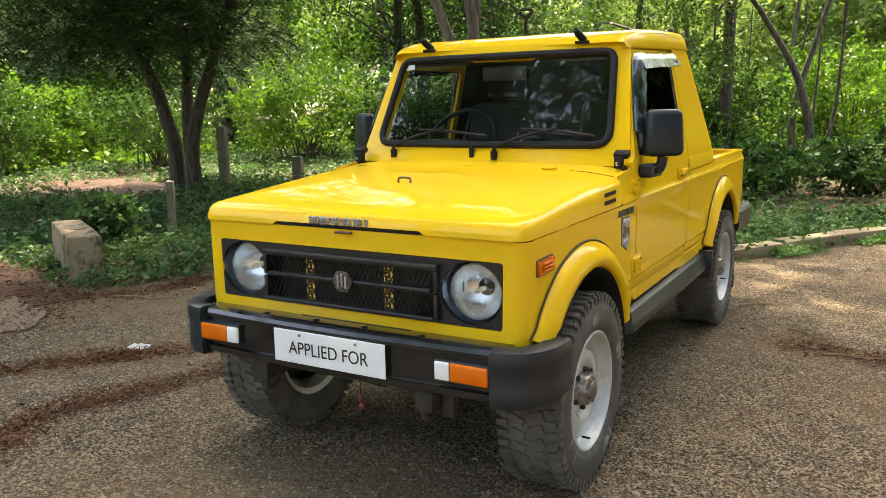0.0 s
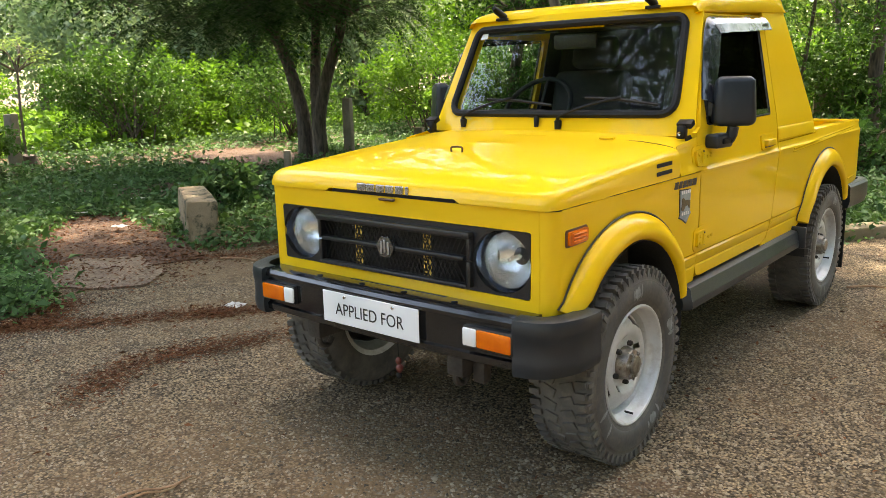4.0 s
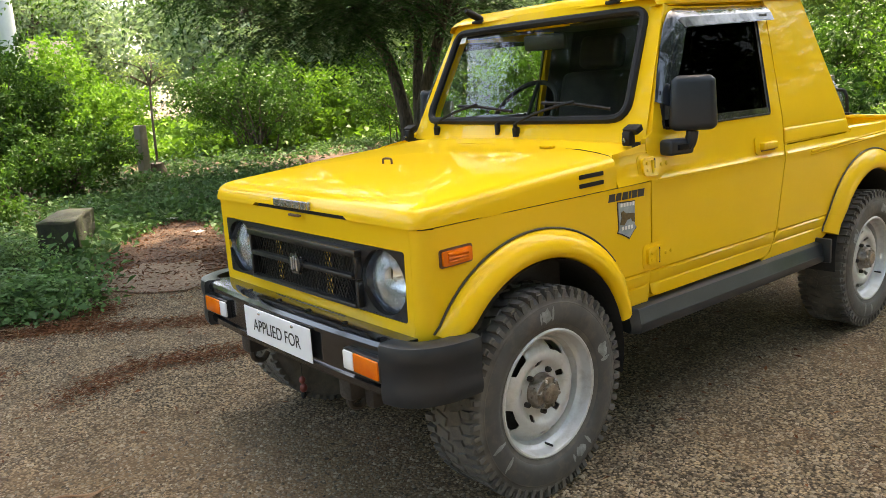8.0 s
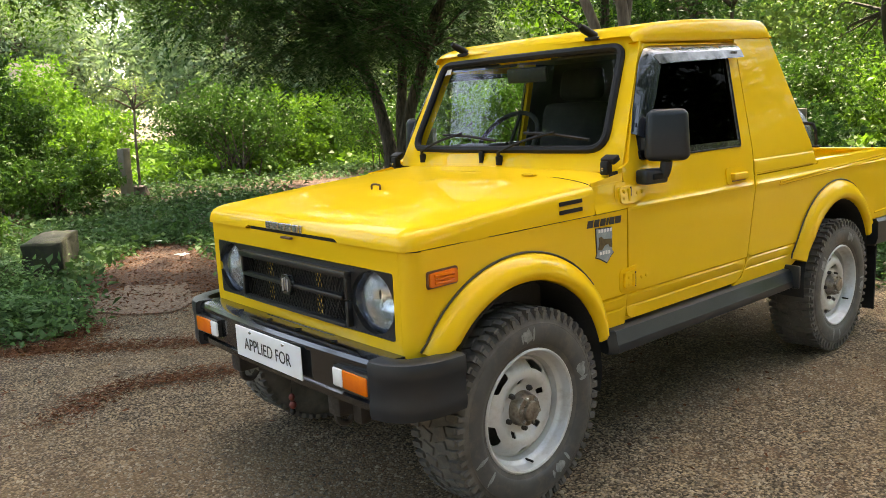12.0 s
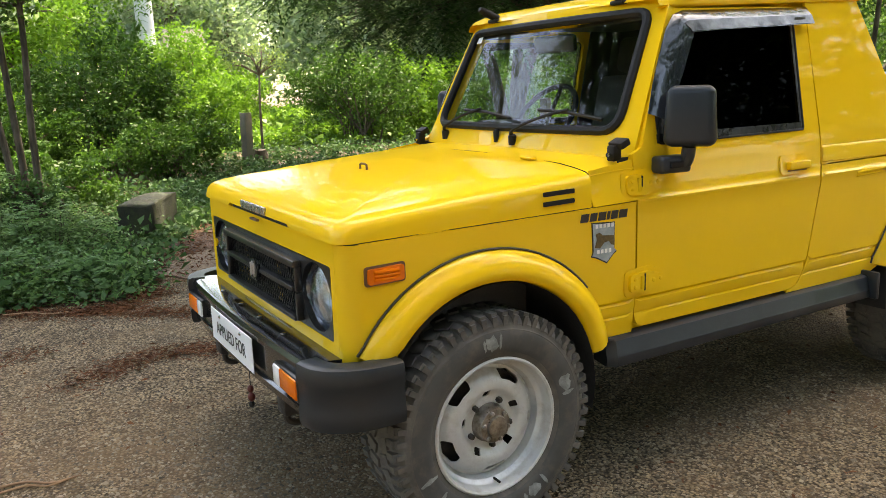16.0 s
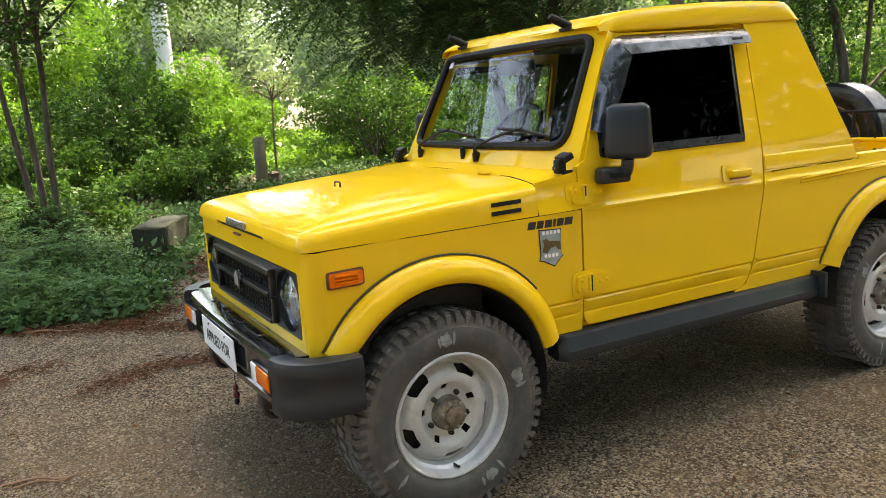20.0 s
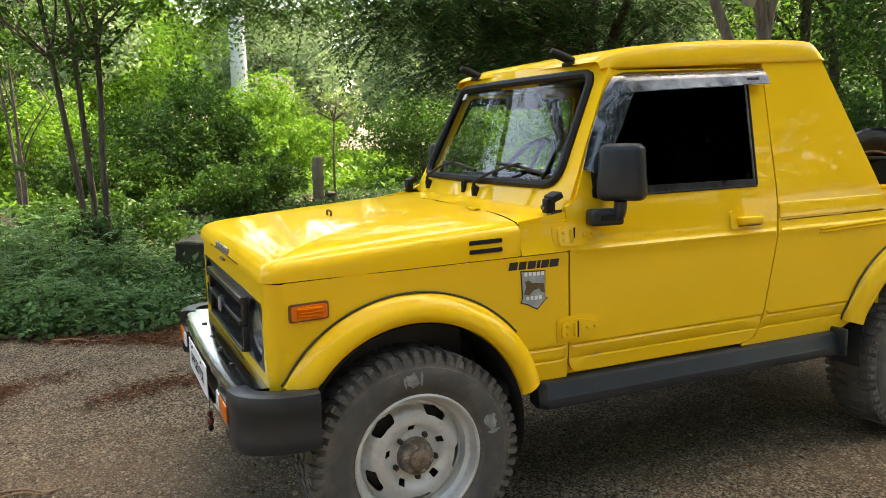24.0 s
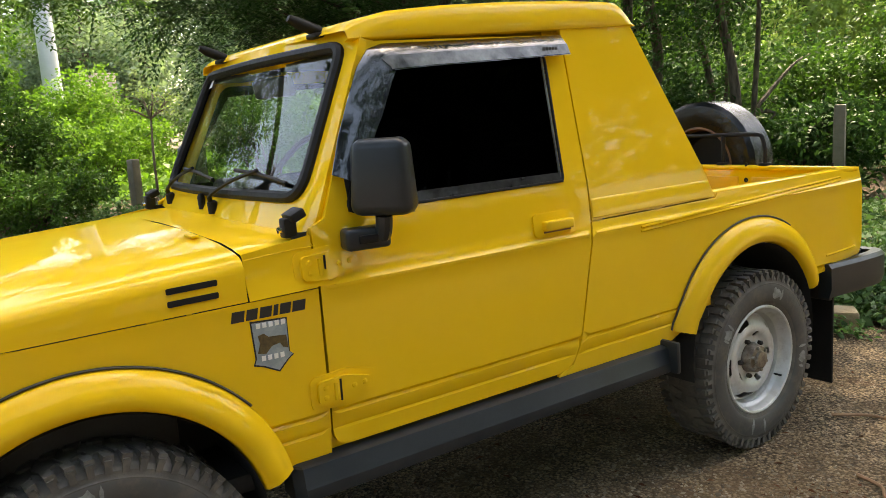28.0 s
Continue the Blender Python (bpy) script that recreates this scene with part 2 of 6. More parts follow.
DRY_WOOD = surface("dry_twig_wood", (0.20, 0.11, 0.055), (0.34, 0.21, 0.12), (0.7, 0.9), 20.0, 120.0, 0.3)
NAME_CHROME = surface("worn_nameplate_chrome", (0.22, 0.22, 0.22), (0.42, 0.42, 0.42), (0.18, 0.35), 40.0, 160.0, 0.1, metal=0.75)
DARK_CHROME = surface("dulled_chrome", (0.10, 0.105, 0.11), (0.20, 0.21, 0.22), (0.15, 0.3), 12.0, 90.0, 0.05, metal=0.8)
SIDEWALL = surface("slate_tyre_wall", (0.042, 0.045, 0.046), (0.072, 0.073, 0.072), (0.42, 0.6), 8.0, 90.0, 0.15, 0.001, dust=((0.15, 0.12, 0.095), 0.55))
PIPING = surface("dusty_rubber_piping", (0.022, 0.020, 0.016), (0.05, 0.043, 0.030), (0.5, 0.7), 9.0, 90.0, 0.1)
CHARM = surface("dark_red_bead", (0.08, 0.012, 0.01), (0.13, 0.02, 0.015), (0.4, 0.6), 30.0, 90.0, 0.1)
LENS_GLASS = glass_material("headlamp_glass", (0.92, 0.94, 0.94), 0.05)
ROAD = ground_material("gravelly_road", (0.330, 0.243, 0.146), (0.030, 0.021, 0.012), (0.190, 0.122, 0.064), 88.0, (0.12, 0.064, 0.034), 1.0, 0.85)
EARTH = ground_material("earth", (0.15, 0.10, 0.06), (0.05, 0.033, 0.02), (0.10, 0.075, 0.035), 60.0, (0.07, 0.04, 0.02))
RED_DIRT = ground_material("red_dirt", (0.14, 0.082, 0.053), (0.045, 0.024, 0.015), (0.090, 0.048, 0.031), 55.0, (0.06, 0.03, 0.018))
PALE_DIRT = ground_material("pale_dirt", (0.25, 0.18, 0.125), (0.13, 0.088, 0.06), (0.20, 0.14, 0.095), 60.0, (0.12, 0.06, 0.035), 0.5)
KERB = surface("weathered_kerb_stone", (0.19, 0.145, 0.085), (0.27, 0.215, 0.135), (0.85, 0.95), 4.0, 50.0, 0.6, 0.01, dust=((0.10, 0.12, 0.04), 0.6))
MOSSY = surface("mossy_concrete", (0.20, 0.145, 0.085), (0.31, 0.235, 0.145), (0.85, 0.95), 2.4, 45.0, 0.7, 0.01, dust=((0.030, 0.036, 0.016), 2.6))
DARK_MOSS = surface("dark_mossy_stone", (0.012, 0.016, 0.008), (0.042, 0.040, 0.024), (0.85, 0.95), 5.0, 45.0, 0.7, 0.01, dust=((0.035, 0.05, 0.012), 1.6))
POST = surface("old_concrete_post", (0.14, 0.12, 0.085), (0.22, 0.19, 0.14), (0.85, 0.95), 3.0, 40.0, 0.6, 0.008, dust=((0.09, 0.10, 0.05), 0.7))
BARK = bark_material("bark", (0.035, 0.027, 0.020), (0.12, 0.095, 0.07))
PALE_BARK = bark_material("pale_bark", (0.07, 0.053, 0.036), (0.17, 0.135, 0.095))
PAPER = surface("litter_paper", (0.65, 0.64, 0.60), (0.8, 0.8, 0.78), (0.6, 0.8), 20.0, 90.0, 0.2)
DRY_LEAF = leaf_material("dry_leaf", (0.045, 0.015, 0.009), (0.17, 0.072, 0.034), 0.7, 0.1)
WALL_FAR = surface("far_plaster_wall", (0.40, 0.29, 0.26), (0.47, 0.36, 0.32), (0.8, 0.9), 1.0, 20.0, 0.2)
CHALK = surface("whitewashed_column", (0.38, 0.38, 0.36), (0.50, 0.50, 0.48), (0.7, 0.85), 1.0, 20.0, 0.2)
LEAF_DEEP = leaf_material("deep_green_leaves", (0.015, 0.045, 0.016), (0.050, 0.112, 0.034), 0.45, 0.3)
LEAF_MID = leaf_material("green_leaves", (0.024, 0.062, 0.014), (0.066, 0.138, 0.030), 0.45, 0.3)
LEAF_FRESH = leaf_material("fresh_green_leaves", (0.030, 0.085, 0.016), (0.11, 0.21, 0.040), 0.45, 0.45)
# Lime green, with the clearing's sunlight put into the colour as well
LEAF_LIME = leaf_material("sunlit_lime_leaves", (0.058, 0.135, 0.020), (0.135, 0.250, 0.036), 0.45, 0.38)
# Far foliage: distance haze is greyed into the leaf colour
LEAF_HAZE = leaf_material("haze_greyed_leaves", (0.085, 0.135, 0.09), (0.20, 0.265, 0.185), 0.6, 0.42)
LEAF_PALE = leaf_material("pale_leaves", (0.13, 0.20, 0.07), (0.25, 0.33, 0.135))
# Lighter herb leaves: skylight at the road's edge is put into the colour
LEAF_HERB_LIT = leaf_material("lit_herb_leaves", (0.045, 0.115, 0.040), (0.150, 0.265, 0.105), 0.55, 0.35)
LEAF_HERB = leaf_material("herb_leaves", (0.027, 0.068, 0.027), (0.088, 0.165, 0.066), 0.55, 0.26)


# ---- building helpers ----
def part(name, bm, material, parent=None, label="", smooth=35.0, calc=True):
    me = bpy.data.meshes.new(name)
    if calc:
        bmesh.ops.recalc_face_normals(bm, faces=bm.faces)
    bm.to_mesh(me)
    bm.free()
    me.materials.append(material)
    if smooth:
        me.polygons.foreach_set("use_smooth", [True] * len(me.polygons))
        me.set_sharp_from_angle(angle=radians(smooth))
    ob = new(name, me)
    if parent:
        ob.parent = parent
    if label:
        tagged(ob, label)
    return ob


def mirrored(bm):
    """Turns a mesh of the left side into that of the right."""
    for v in bm.verts:
        v.co.x = -v.co.x
    bmesh.ops.reverse_faces(bm, faces=bm.faces)
    return bm


def box(bm, cx, cy, cz, sx, sy, sz, bevel=0.0, seg=2, m=None):
    made = bmesh.ops.create_cube(bm, size=1.0, matrix=Matrix.Translation((cx, cy, cz)) @ Matrix.Diagonal((sx, sy, sz, 1)))
    vs = made["verts"]
    if bevel:
        es = list({e for v in vs for e in v.link_edges})
        out = bmesh.ops.bevel(bm, geom=es, offset=bevel, segments=seg, profile=0.5, affect="EDGES")
        vs = list({v for f in out["faces"] for v in f.verts} | {v for v in vs if v.is_valid})
    if m:
        bmesh.ops.transform(bm, matrix=m, verts=vs)
    return bm


def solid_box(*a, **k):
    return box(bmesh.new(), *a, **k)


def lathe(bm, profile, axis="x", steps=48, skip=None, centre=(0, 0, 0), closed=False):
    """Revolves (along, radius) pairs round an axis through centre."""
    rings = []
    for a, r in profile:
        ring = []
        for i in range(steps):
            w = 2 * math.pi * i / steps
            c, s = r * math.cos(w), r * math.sin(w)
            co = {"x": (a, c, s), "y": (s, a, c), "z": (c, s, a)}[axis]
            ring.append(bm.verts.new(Vector(co) + Vector(centre)))
        rings.append(ring)
    n = len(rings)
    for j in range(n if closed else n - 1):
        for i in range(steps):
            if skip and skip(j, i):
                continue
            k = (i + 1) % steps
            bm.faces.new((rings[j][i], rings[j][k], rings[(j + 1) % n][k], rings[(j + 1) % n][i]))
    return bm


def tube(bm, points, radius, steps=8, cap=True):
    """A round bar along points; radius may be one per point."""
    pts = [Vector(p) for p in points]
    rad = radius if isinstance(radius, (list, tuple)) else [radius] * len(pts)
    rings, up = [], None
    for i, p in enumerate(pts):
        d = (pts[min(i + 1, len(pts) - 1)] - pts[max(i - 1, 0)]).normalized()
        if up is None:
            up = d.orthogonal().normalized()
        else:
            up = (up - d * up.dot(d)).normalized()
        side = d.cross(up)
        rings.append([bm.verts.new(p + (up * math.cos(w) + side * math.sin(w)) * rad[i]) for w in (2 * math.pi * k / steps for k in range(steps))])
    for a, b in zip(rings, rings[1:]):
        for i in range(steps):
            k = (i + 1) % steps
            bm.faces.new((a[i], a[k], b[k], b[i]))
    if cap:
        bm.faces.new(rings[0][::-1])
        bm.faces.new(rings[-1])
    return bm


def smooth_line(points, n=6):
    """A Catmull-Rom line through points."""
    p = [Vector(q) for q in points]
    p = [2 * p[0] - p[1], *p, 2 * p[-1] - p[-2]]
    out = []
    for i in range(1, len(p) - 2):
        for k in range(n):
            s = k / n
            out.append(0.5 * ((2 * p[i]) + (p[i + 1] - p[i - 1]) * s + (2 * p[i - 1] - 5 * p[i] + 4 * p[i + 1] - p[i + 2]) * s * s + (3 * p[i] - p[i - 1] - 3 * p[i + 1] + p[i + 2]) * s ** 3))
    return out + [p[-2]]


def inside(pt, poly):
    x, y = pt
    hit = False
    for (x0, y0), (x1, y1) in zip(poly, poly[1:] + poly[:1]):
        if (y0 > y) != (y1 > y) and x < (x1 - x0) * (y - y0) / (y1 - y0) + x0:
            hit = not hit
    return hit


def rounded(poly, radii, seg=5):
    """Rounds the corners of a polygon; radii: one for all or one a corner."""
    n = len(poly)
    rs = radii if isinstance(radii, (list, tuple)) else [radii] * n
    out = []
    for i, (c, r) in enumerate(zip(poly, rs)):
        c = Vector(c)
        a, b = Vector(poly[i - 1]) - c, Vector(poly[(i + 1) % n]) - c
        if r <= 0:
            out.append(tuple(c))
            continue
        la, lb = a.length, b.length
        a.normalize(), b.normalize()
        half = math.acos(max(-1, min(1, a.dot(b)))) / 2
        d = min(r / math.tan(half), la * 0.48, lb * 0.48)
        p, q = c + a * d, c + b * d
        for k in range(seg + 1):
            s = k / seg
            out.append(tuple((1 - s) ** 2 * p + 2 * s * (1 - s) * c + s * s * q))
    return out


def fine_line(poly, step):
    out = []
    for a, b in zip(poly, poly[1:] + poly[:1]):
        k = max(1, math.ceil(math.dist(a, b) / step))
        out += [(a[0] + (b[0] - a[0]) * i / k, a[1] + (b[1] - a[1]) * i / k) for i in range(k)]
    return out


def sheet(outline, place, holes=(), step=0.06, thick=0.004, rows=(), inward=None, cols=()):
    """A panel: the flat outline (u, v) with holes, cut fine and laid on the surface place(u, v), with thickness. rows: values of v at which it bends."""
    from mathutils.geometry import delaunay_2d_cdt
    loops = [fine_line(list(outline), step)] + [fine_line(list(h), step) for h in holes]
    pts, edges = [], []
    for lp in loops:
        s = len(pts)
        pts += lp
        edges += [(s + i, s + (i + 1) % len(lp)) for i in range(len(lp))]
    us, vs = [p[0] for p in loops[0]], [p[1] for p in loops[0]]
    nu, nv = max(1, int((max(us) - min(us)) / step)), max(1, int((max(vs) - min(vs)) / step))
    grid_v = sorted({min(vs) + (max(vs) - min(vs)) * j / nv for j in range(1, nv)} | {r for r in rows if min(vs) < r < max(vs)})
    grid_u = sorted([min(us) + (max(us) - min(us)) * (i + 0.5) / (nu + 1) for i in range(nu + 1)] + list(cols))
    for u in grid_u:
        for v in grid_v:
            g = (u, v)
            if inside(g, loops[0]) and not any(inside(g, h) for h in loops[1:]):
                pts.append(g)
    ov, _, of, *_ = delaunay_2d_cdt([Vector(p) for p in pts], edges, [], 0, 1e-5)
    bm = bmesh.new()
    verts = [bm.verts.new(place(p.x, p.y)) for p in ov]
    for f in of:
        c = sum((ov[i] for i in f), Vector((0, 0))) / len(f)
        if inside(c, loops[0]) and not any(inside(c, h) for h in loops[1:]):
            bm.faces.new([verts[i] for i in f])
    for v in [v for v in bm.verts if not v.link_faces]:
        bm.verts.remove(v)
    bmesh.ops.recalc_face_normals(bm, faces=bm.faces)
    bm.normal_update()
    if thick:
        want = Vector(inward) if inward else None
        if want is not None and sum((f.normal for f in bm.faces), Vector()).dot(want) > 0:
            bmesh.ops.reverse_faces(bm, faces=bm.faces)
            bm.normal_update()
        rim = [e for e in bm.edges if e.is_boundary]
        back = {v: bm.verts.new(v.co - v.normal * thick) for v in list(bm.verts)}
        for f in list(bm.faces):
            bm.faces.new([back[v] for v in reversed(f.verts)])
        for e in rim:
            a, b = e.verts
            bm.faces.new((a, b, back[b], back[a]))
    return bm


def strip(bm, rings, closed=False, cap=True):
    """Skins a row of sections, each a list of points."""
    vs = [[bm.verts.new(p) for p in r] for r in rings]
    n = len(vs[0])
    for a, b in zip(vs, vs[1:]):
        for i in range(n if closed else n - 1):
            k = (i + 1) % n
            bm.faces.new((a[i], a[k], b[k], b[i]))
    if cap and closed:
        bm.faces.new(vs[0][::-1])
        bm.faces.new(vs[-1])
    return bm


def interp(x, table):
    if x <= table[0][0]:
        return table[0][1]
    for (a, va), (b, vb) in zip(table, table[1:]):
        if x <= b:
            return va + (vb - va) * (x - a) / (b - a)
    return table[-1][1]


def empty(name, m=None):
    ob = new(name)
    ob.empty_display_size = 0.2
    if m is not None:
        ob.matrix_world = m
    return ob


def letters(text, size, material, parent, m, depth=0.002, label="", wide=1.0):
    cu = bpy.data.curves.new("lettering", "FONT")
    cu.body, cu.size, cu.extrude, cu.align_x, cu.align_y = text, size, depth, "CENTER", "CENTER"
    tmp = bpy.data.objects.new("lettering", cu)
    scene.collection.objects.link(tmp)
    dg = bpy.context.evaluated_depsgraph_get()
    me = bpy.data.meshes.new_from_object(tmp.evaluated_get(dg))
    bpy.data.objects.remove(tmp)
    me.transform(m @ Matrix.Diagonal((wide, 1, 1, 1)))
    me.materials.clear()
    me.materials.append(material)
    ob = new("lettering", me)
    ob.parent = parent
    if label:
        tagged(ob, label)
    return ob


# ---- plants ----
rng = np.random.default_rng(7)


def unit(a):
    return a / np.maximum(np.linalg.norm(a, axis=-1, keepdims=True), 1e-9)


def leaf_mesh(name, pos, way, up, length, width, material, parent=None, label="", kind="", fold=0.25):
    """One mesh of many leaves: each a folded kite from its foot along way."""
    n = len(pos)
    length, width = np.broadcast_to(length, n)[:, None], np.broadcast_to(width, n)[:, None]
    way = unit(way)
    side = unit(np.cross(way, up))
    nrm = np.cross(side, way)
    co = np.empty((n, 4, 3))
    co[:, 0] = pos
    co[:, 1] = pos + way * length * 0.42 + side * width * 0.5 + nrm * width * fold
    co[:, 2] = pos + way * length - nrm * length * 0.12
    co[:, 3] = pos + way * length * 0.42 - side * width * 0.5 + nrm * width * fold
    me = bpy.data.meshes.new(name)
    me.vertices.add(n * 4)
    me.vertices.foreach_set("co", co.astype(np.float32).ravel())
    me.loops.add(n * 4)
    me.loops.foreach_set("vertex_index", np.arange(n * 4, dtype=np.int32))
    me.polygons.add(n)
    me.polygons.foreach_set("loop_start", np.arange(0, n * 4, 4, dtype=np.int32))
    me.update(calc_edges=True)
    me.materials.append(material)
    ob = new(name, me)
    if parent:
        ob.parent = parent
    return tagged(ob, label, kind=kind)


def random_ways(n, rise=0.0, flat=0.5):
    w = rng.normal(size=(n, 3))
    w[:, 2] = w[:, 2] * flat + rise
    return unit(w)


def clump_points(centres, radii, n):
    """Points in the outer part of ellipsoid clumps."""
    k = rng.integers(0, len(centres), n)
    d = unit(rng.normal(size=(n, 3)))
    r = rng.uniform(0.35, 1.0, n) ** 0.6
    return centres[k] + d * radii[k] * r[:, None], d


def fronds(pos, way, length, pairs, leaf, droop=0.35):
    """Feet, ways and ups of the leaflets of feathered leaves."""
    n = len(pos)
    t = (np.arange(pairs) + 0.6) / pairs
    way = unit(way)
    side = unit(np.cross(way, (0, 0, 1.0)) + 1e-4)
    feet = pos[:, None] + way[:, None] * (t[None, :, None] * length) - np.array((0, 0, 1.0)) * (t ** 2 * length * droop)[None, :, None]
    s = np.stack([np.broadcast_to(side[:, None], feet.shape), -np.broadcast_to(side[:, None], feet.shape)], 2)
    w = s + way[:, None, None] * 0.45 + rng.normal(size=s.shape) * 0.06
    w[..., 2] -= 0.15
    f = np.broadcast_to(feet[:, :, None], s.shape).reshape(-1, 3)
    w = w.reshape(-1, 3)
    up = np.tile((0, 0, 1.0), (len(w), 1)) + rng.normal(size=w.shape) * 0.2
    return f, w, up


def crown_clumps(centre, size, n, r=(0.5, 0.95), hollow=0.45):
    d = unit(rng.normal(size=(n, 3)))
    rad = rng.uniform(hollow, 1.0, n) ** 0.7
    c = np.array(centre) + d * rad[:, None] * np.array(size)
    q = rng.uniform(r[0], r[1], n)
    return c, np.stack([q * 1.15, q * 1.15, q * 0.7], 1)


def wood(bm, stems, limbs=()):
    for pts, r0, r1 in stems:
        line = smooth_line(pts, 5)
        k = len(line) - 1
        line = [p + Vector((noise.noise(p * 1.3), noise.noise(p * 1.3 + Vector((9, 0, 0))), 0)) * r0 * 0.35 for p in line]
        rr = [r0 + (r1 - r0) * (i / k) ** 0.8 for i in range(k + 1)]
        rr[0] *= 1.35
        tube(bm, line, rr, 9)
    for a, b, r in limbs:
        a, b = Vector(a), Vector(b)
        m = a.lerp(b, 0.5) + Vector((rng.normal() * 0.12, rng.normal() * 0.12, 0.12 * (b - a).length))
        tube(bm, smooth_line([a, m, b], 4), [r * (1 - 0.12 * i) + 0.004 for i in range(9)][:9], 5)
    return bm


def tree(name, base, stems, clumps, leaves, leaf, material, label, style="leaf", bark=None, frond=(0.45, 9), limb=0.03, limb_count=36):
    """A tree: tapered stems, limbs out to its clumps, and a crown of leaves or feathered fronds."""
    top = empty(name, Matrix.Translation(base))
    c, r = clumps
    b = np.array(base)
    tips = [np.array(s[0][-1]) for s in stems] + [np.array(s[0][len(s[0]) // 2]) for s in stems]
    limbs = []
    for q in c[:: max(1, len(c) // limb_count)]:
        near = min(tips, key=lambda p: np.linalg.norm(p - (q - b)))
        limbs.append((near, q - b, limb))
    part("trunk", wood(bmesh.new(), stems, limbs), bark or BARK, top, calc=False, smooth=60)
    pos, d = clump_points(c - b, r, leaves)
    if style == "frond":
        way = unit(d * np.array((1, 1, 0.35)) + rng.normal(size=d.shape) * 0.35)
        f, w, up = fronds(pos, way, frond[0], frond[1], leaf)
        leaf_mesh("crown", f, w, up, leaf * rng.uniform(0.8, 1.2, len(f)), leaf * 0.30, material, top, fold=0.1)
    else:
        way = random_ways(leaves, -0.25, 0.7)
        up = random_ways(leaves, 1.2, 0.6)
        leaf_mesh("crown", pos, way, up, leaf * rng.uniform(0.6, 1.3, leaves), leaf * 0.5 * rng.uniform(0.7, 1.2, leaves), material, top)
    return tagged(top, label, "tree")


def bush(base, size, leaves, leaf, material, label, n=34, twigs=30, group=""):
    leaves, leaf = int(leaves * 1.7), leaf * 0.74
    top = empty("bush", Matrix.Translation((base[0], base[1], 0)))
    c, r = crown_clumps((0, 0, size[2] * 0.52), (size[0] * 0.78, size[1] * 0.78, size[2] * 0.42), n, (0.13 * size[2], 0.34 * size[2]), 0.25)
    c[:, 2] = np.maximum(c[:, 2], 0.15)
    bm = bmesh.new()
    for q in c[:twigs]:
        f = Vector((rng.normal() * 0.12 * size[0], rng.normal() * 0.12 * size[1], -0.03))
        tube(bm, smooth_line([f, f.lerp(Vector(q), 0.5) + Vector((0, 0, 0.2)), Vector(q)], 4), [0.022 - 0.0018 * i for i in range(9)], 5)
    part("stem", bm, BARK, top, calc=False, smooth=60)
    pos, d = clump_points(c, r, leaves)
    # loose shoots that stand out of the outline
    k = leaves // 4
    tips = unit(rng.normal(size=(22, 3)) * np.array((1, 1, 0.5)) + np.array((0, 0, 0.45))) * np.array((size[0] * 1.02, size[1] * 1.02, size[2] * 0.68))
    which, along = rng.integers(0, 22, k), rng.uniform(0.55, 1.0, k)
    pos[:k] = np.array((0, 0, size[2] * 0.45)) + tips[which] * along[:, None] * rng.uniform(0.8, 1.15, 22)[which][:, None] + rng.normal(size=(k, 3)) * 0.055 * size[2] * (1.25 - along[:, None])
    pos[:, 2] = np.maximum(pos[:, 2], 0.04)
    way = unit(d * 0.6 + random_ways(leaves, 0.0, 0.8))
    leaf_mesh("foliage", pos, way, random_ways(leaves, 1.0, 0.6), leaf * rng.uniform(0.6, 1.3, leaves), leaf * 0.55 * rng.uniform(0.7, 1.2, leaves), material, top)
    return tagged(top, label, "bush", group)


def pinnate_plant(base, size, count, label, length=0.24, leaflet=0.05):
    """A low plant of arching feathered leaves on thin stalks."""
    top = empty("roadside_plant", Matrix.Translation((base[0], base[1], 0)))
    foot = rng.normal(size=(count, 3)) * np.array((size[0] * 0.42, size[0] * 0.42, 0))
    foot[:, 2] = rng.uniform(0.03, 1.0, count) ** 0.8 * size[1] * np.exp(-(foot[:, 0] ** 2 + foot[:, 1] ** 2) / size[0] ** 2)
    way = unit(rng.normal(size=(count, 3)) * np.array((1, 1, 0.25)) + np.array((0, 0, 0.55)))
    f, w, up = fronds(foot, way, length, 8, leaflet, 0.45)
    leaf_mesh("foliage", f, w, up, leaflet * rng.uniform(0.75, 1.2, len(f)), leaflet * 0.42, LEAF_HERB_LIT, top, fold=0.1)
    bm = bmesh.new()
    for k in range(0, count, 6):
        p = Vector(foot[k])
        tube(bm, [(p.x * 0.5, p.y * 0.5, -0.02), (p.x * 0.8, p.y * 0.8, p.z * 0.6), p], [0.005, 0.004, 0.003], 4, False)
    tagged(part("stem", bm, BARK, top, calc=False, smooth=60), kind="stuff")
    return tagged(top, label, "plant", "plants at the road's edge")


# ---- ground ----
ROAD_EDGE = [(-4.2, -30), (-3.7, -8), (-3.5, -3.5), (-3.42, -1.9), (-3.2, -1.25), (-2.98, -0.5), (-3.3, -0.2), (-4.05, 0.02), (-4.75, 0.32), (-5.2, 0.75), (-4.5, 1.0), (-4.02, 1.12),
             (-3.62, 1.36), (-3.34, 1.75), (-3.42, 2.3), (-2.7, 2.75), (-1.4, 3.3), (-0.4, 3.6), (0.22, 4.12), (0.72, 5.0), (1.5, 6.2), (3.4, 9.2), (7.0, 14.0), (16, 24), (30, 24), (30, -30)]
PATH = [(-3.6, 0.0), (-4.6, 0.25), (-5.5, 0.72), (-6.1, 1.05), (-6.3, 1.5), (-5.9, 1.75), (-5.3, 1.6), (-4.9, 1.5), (-4.0, 1.2), (-3.5, 1.1)]
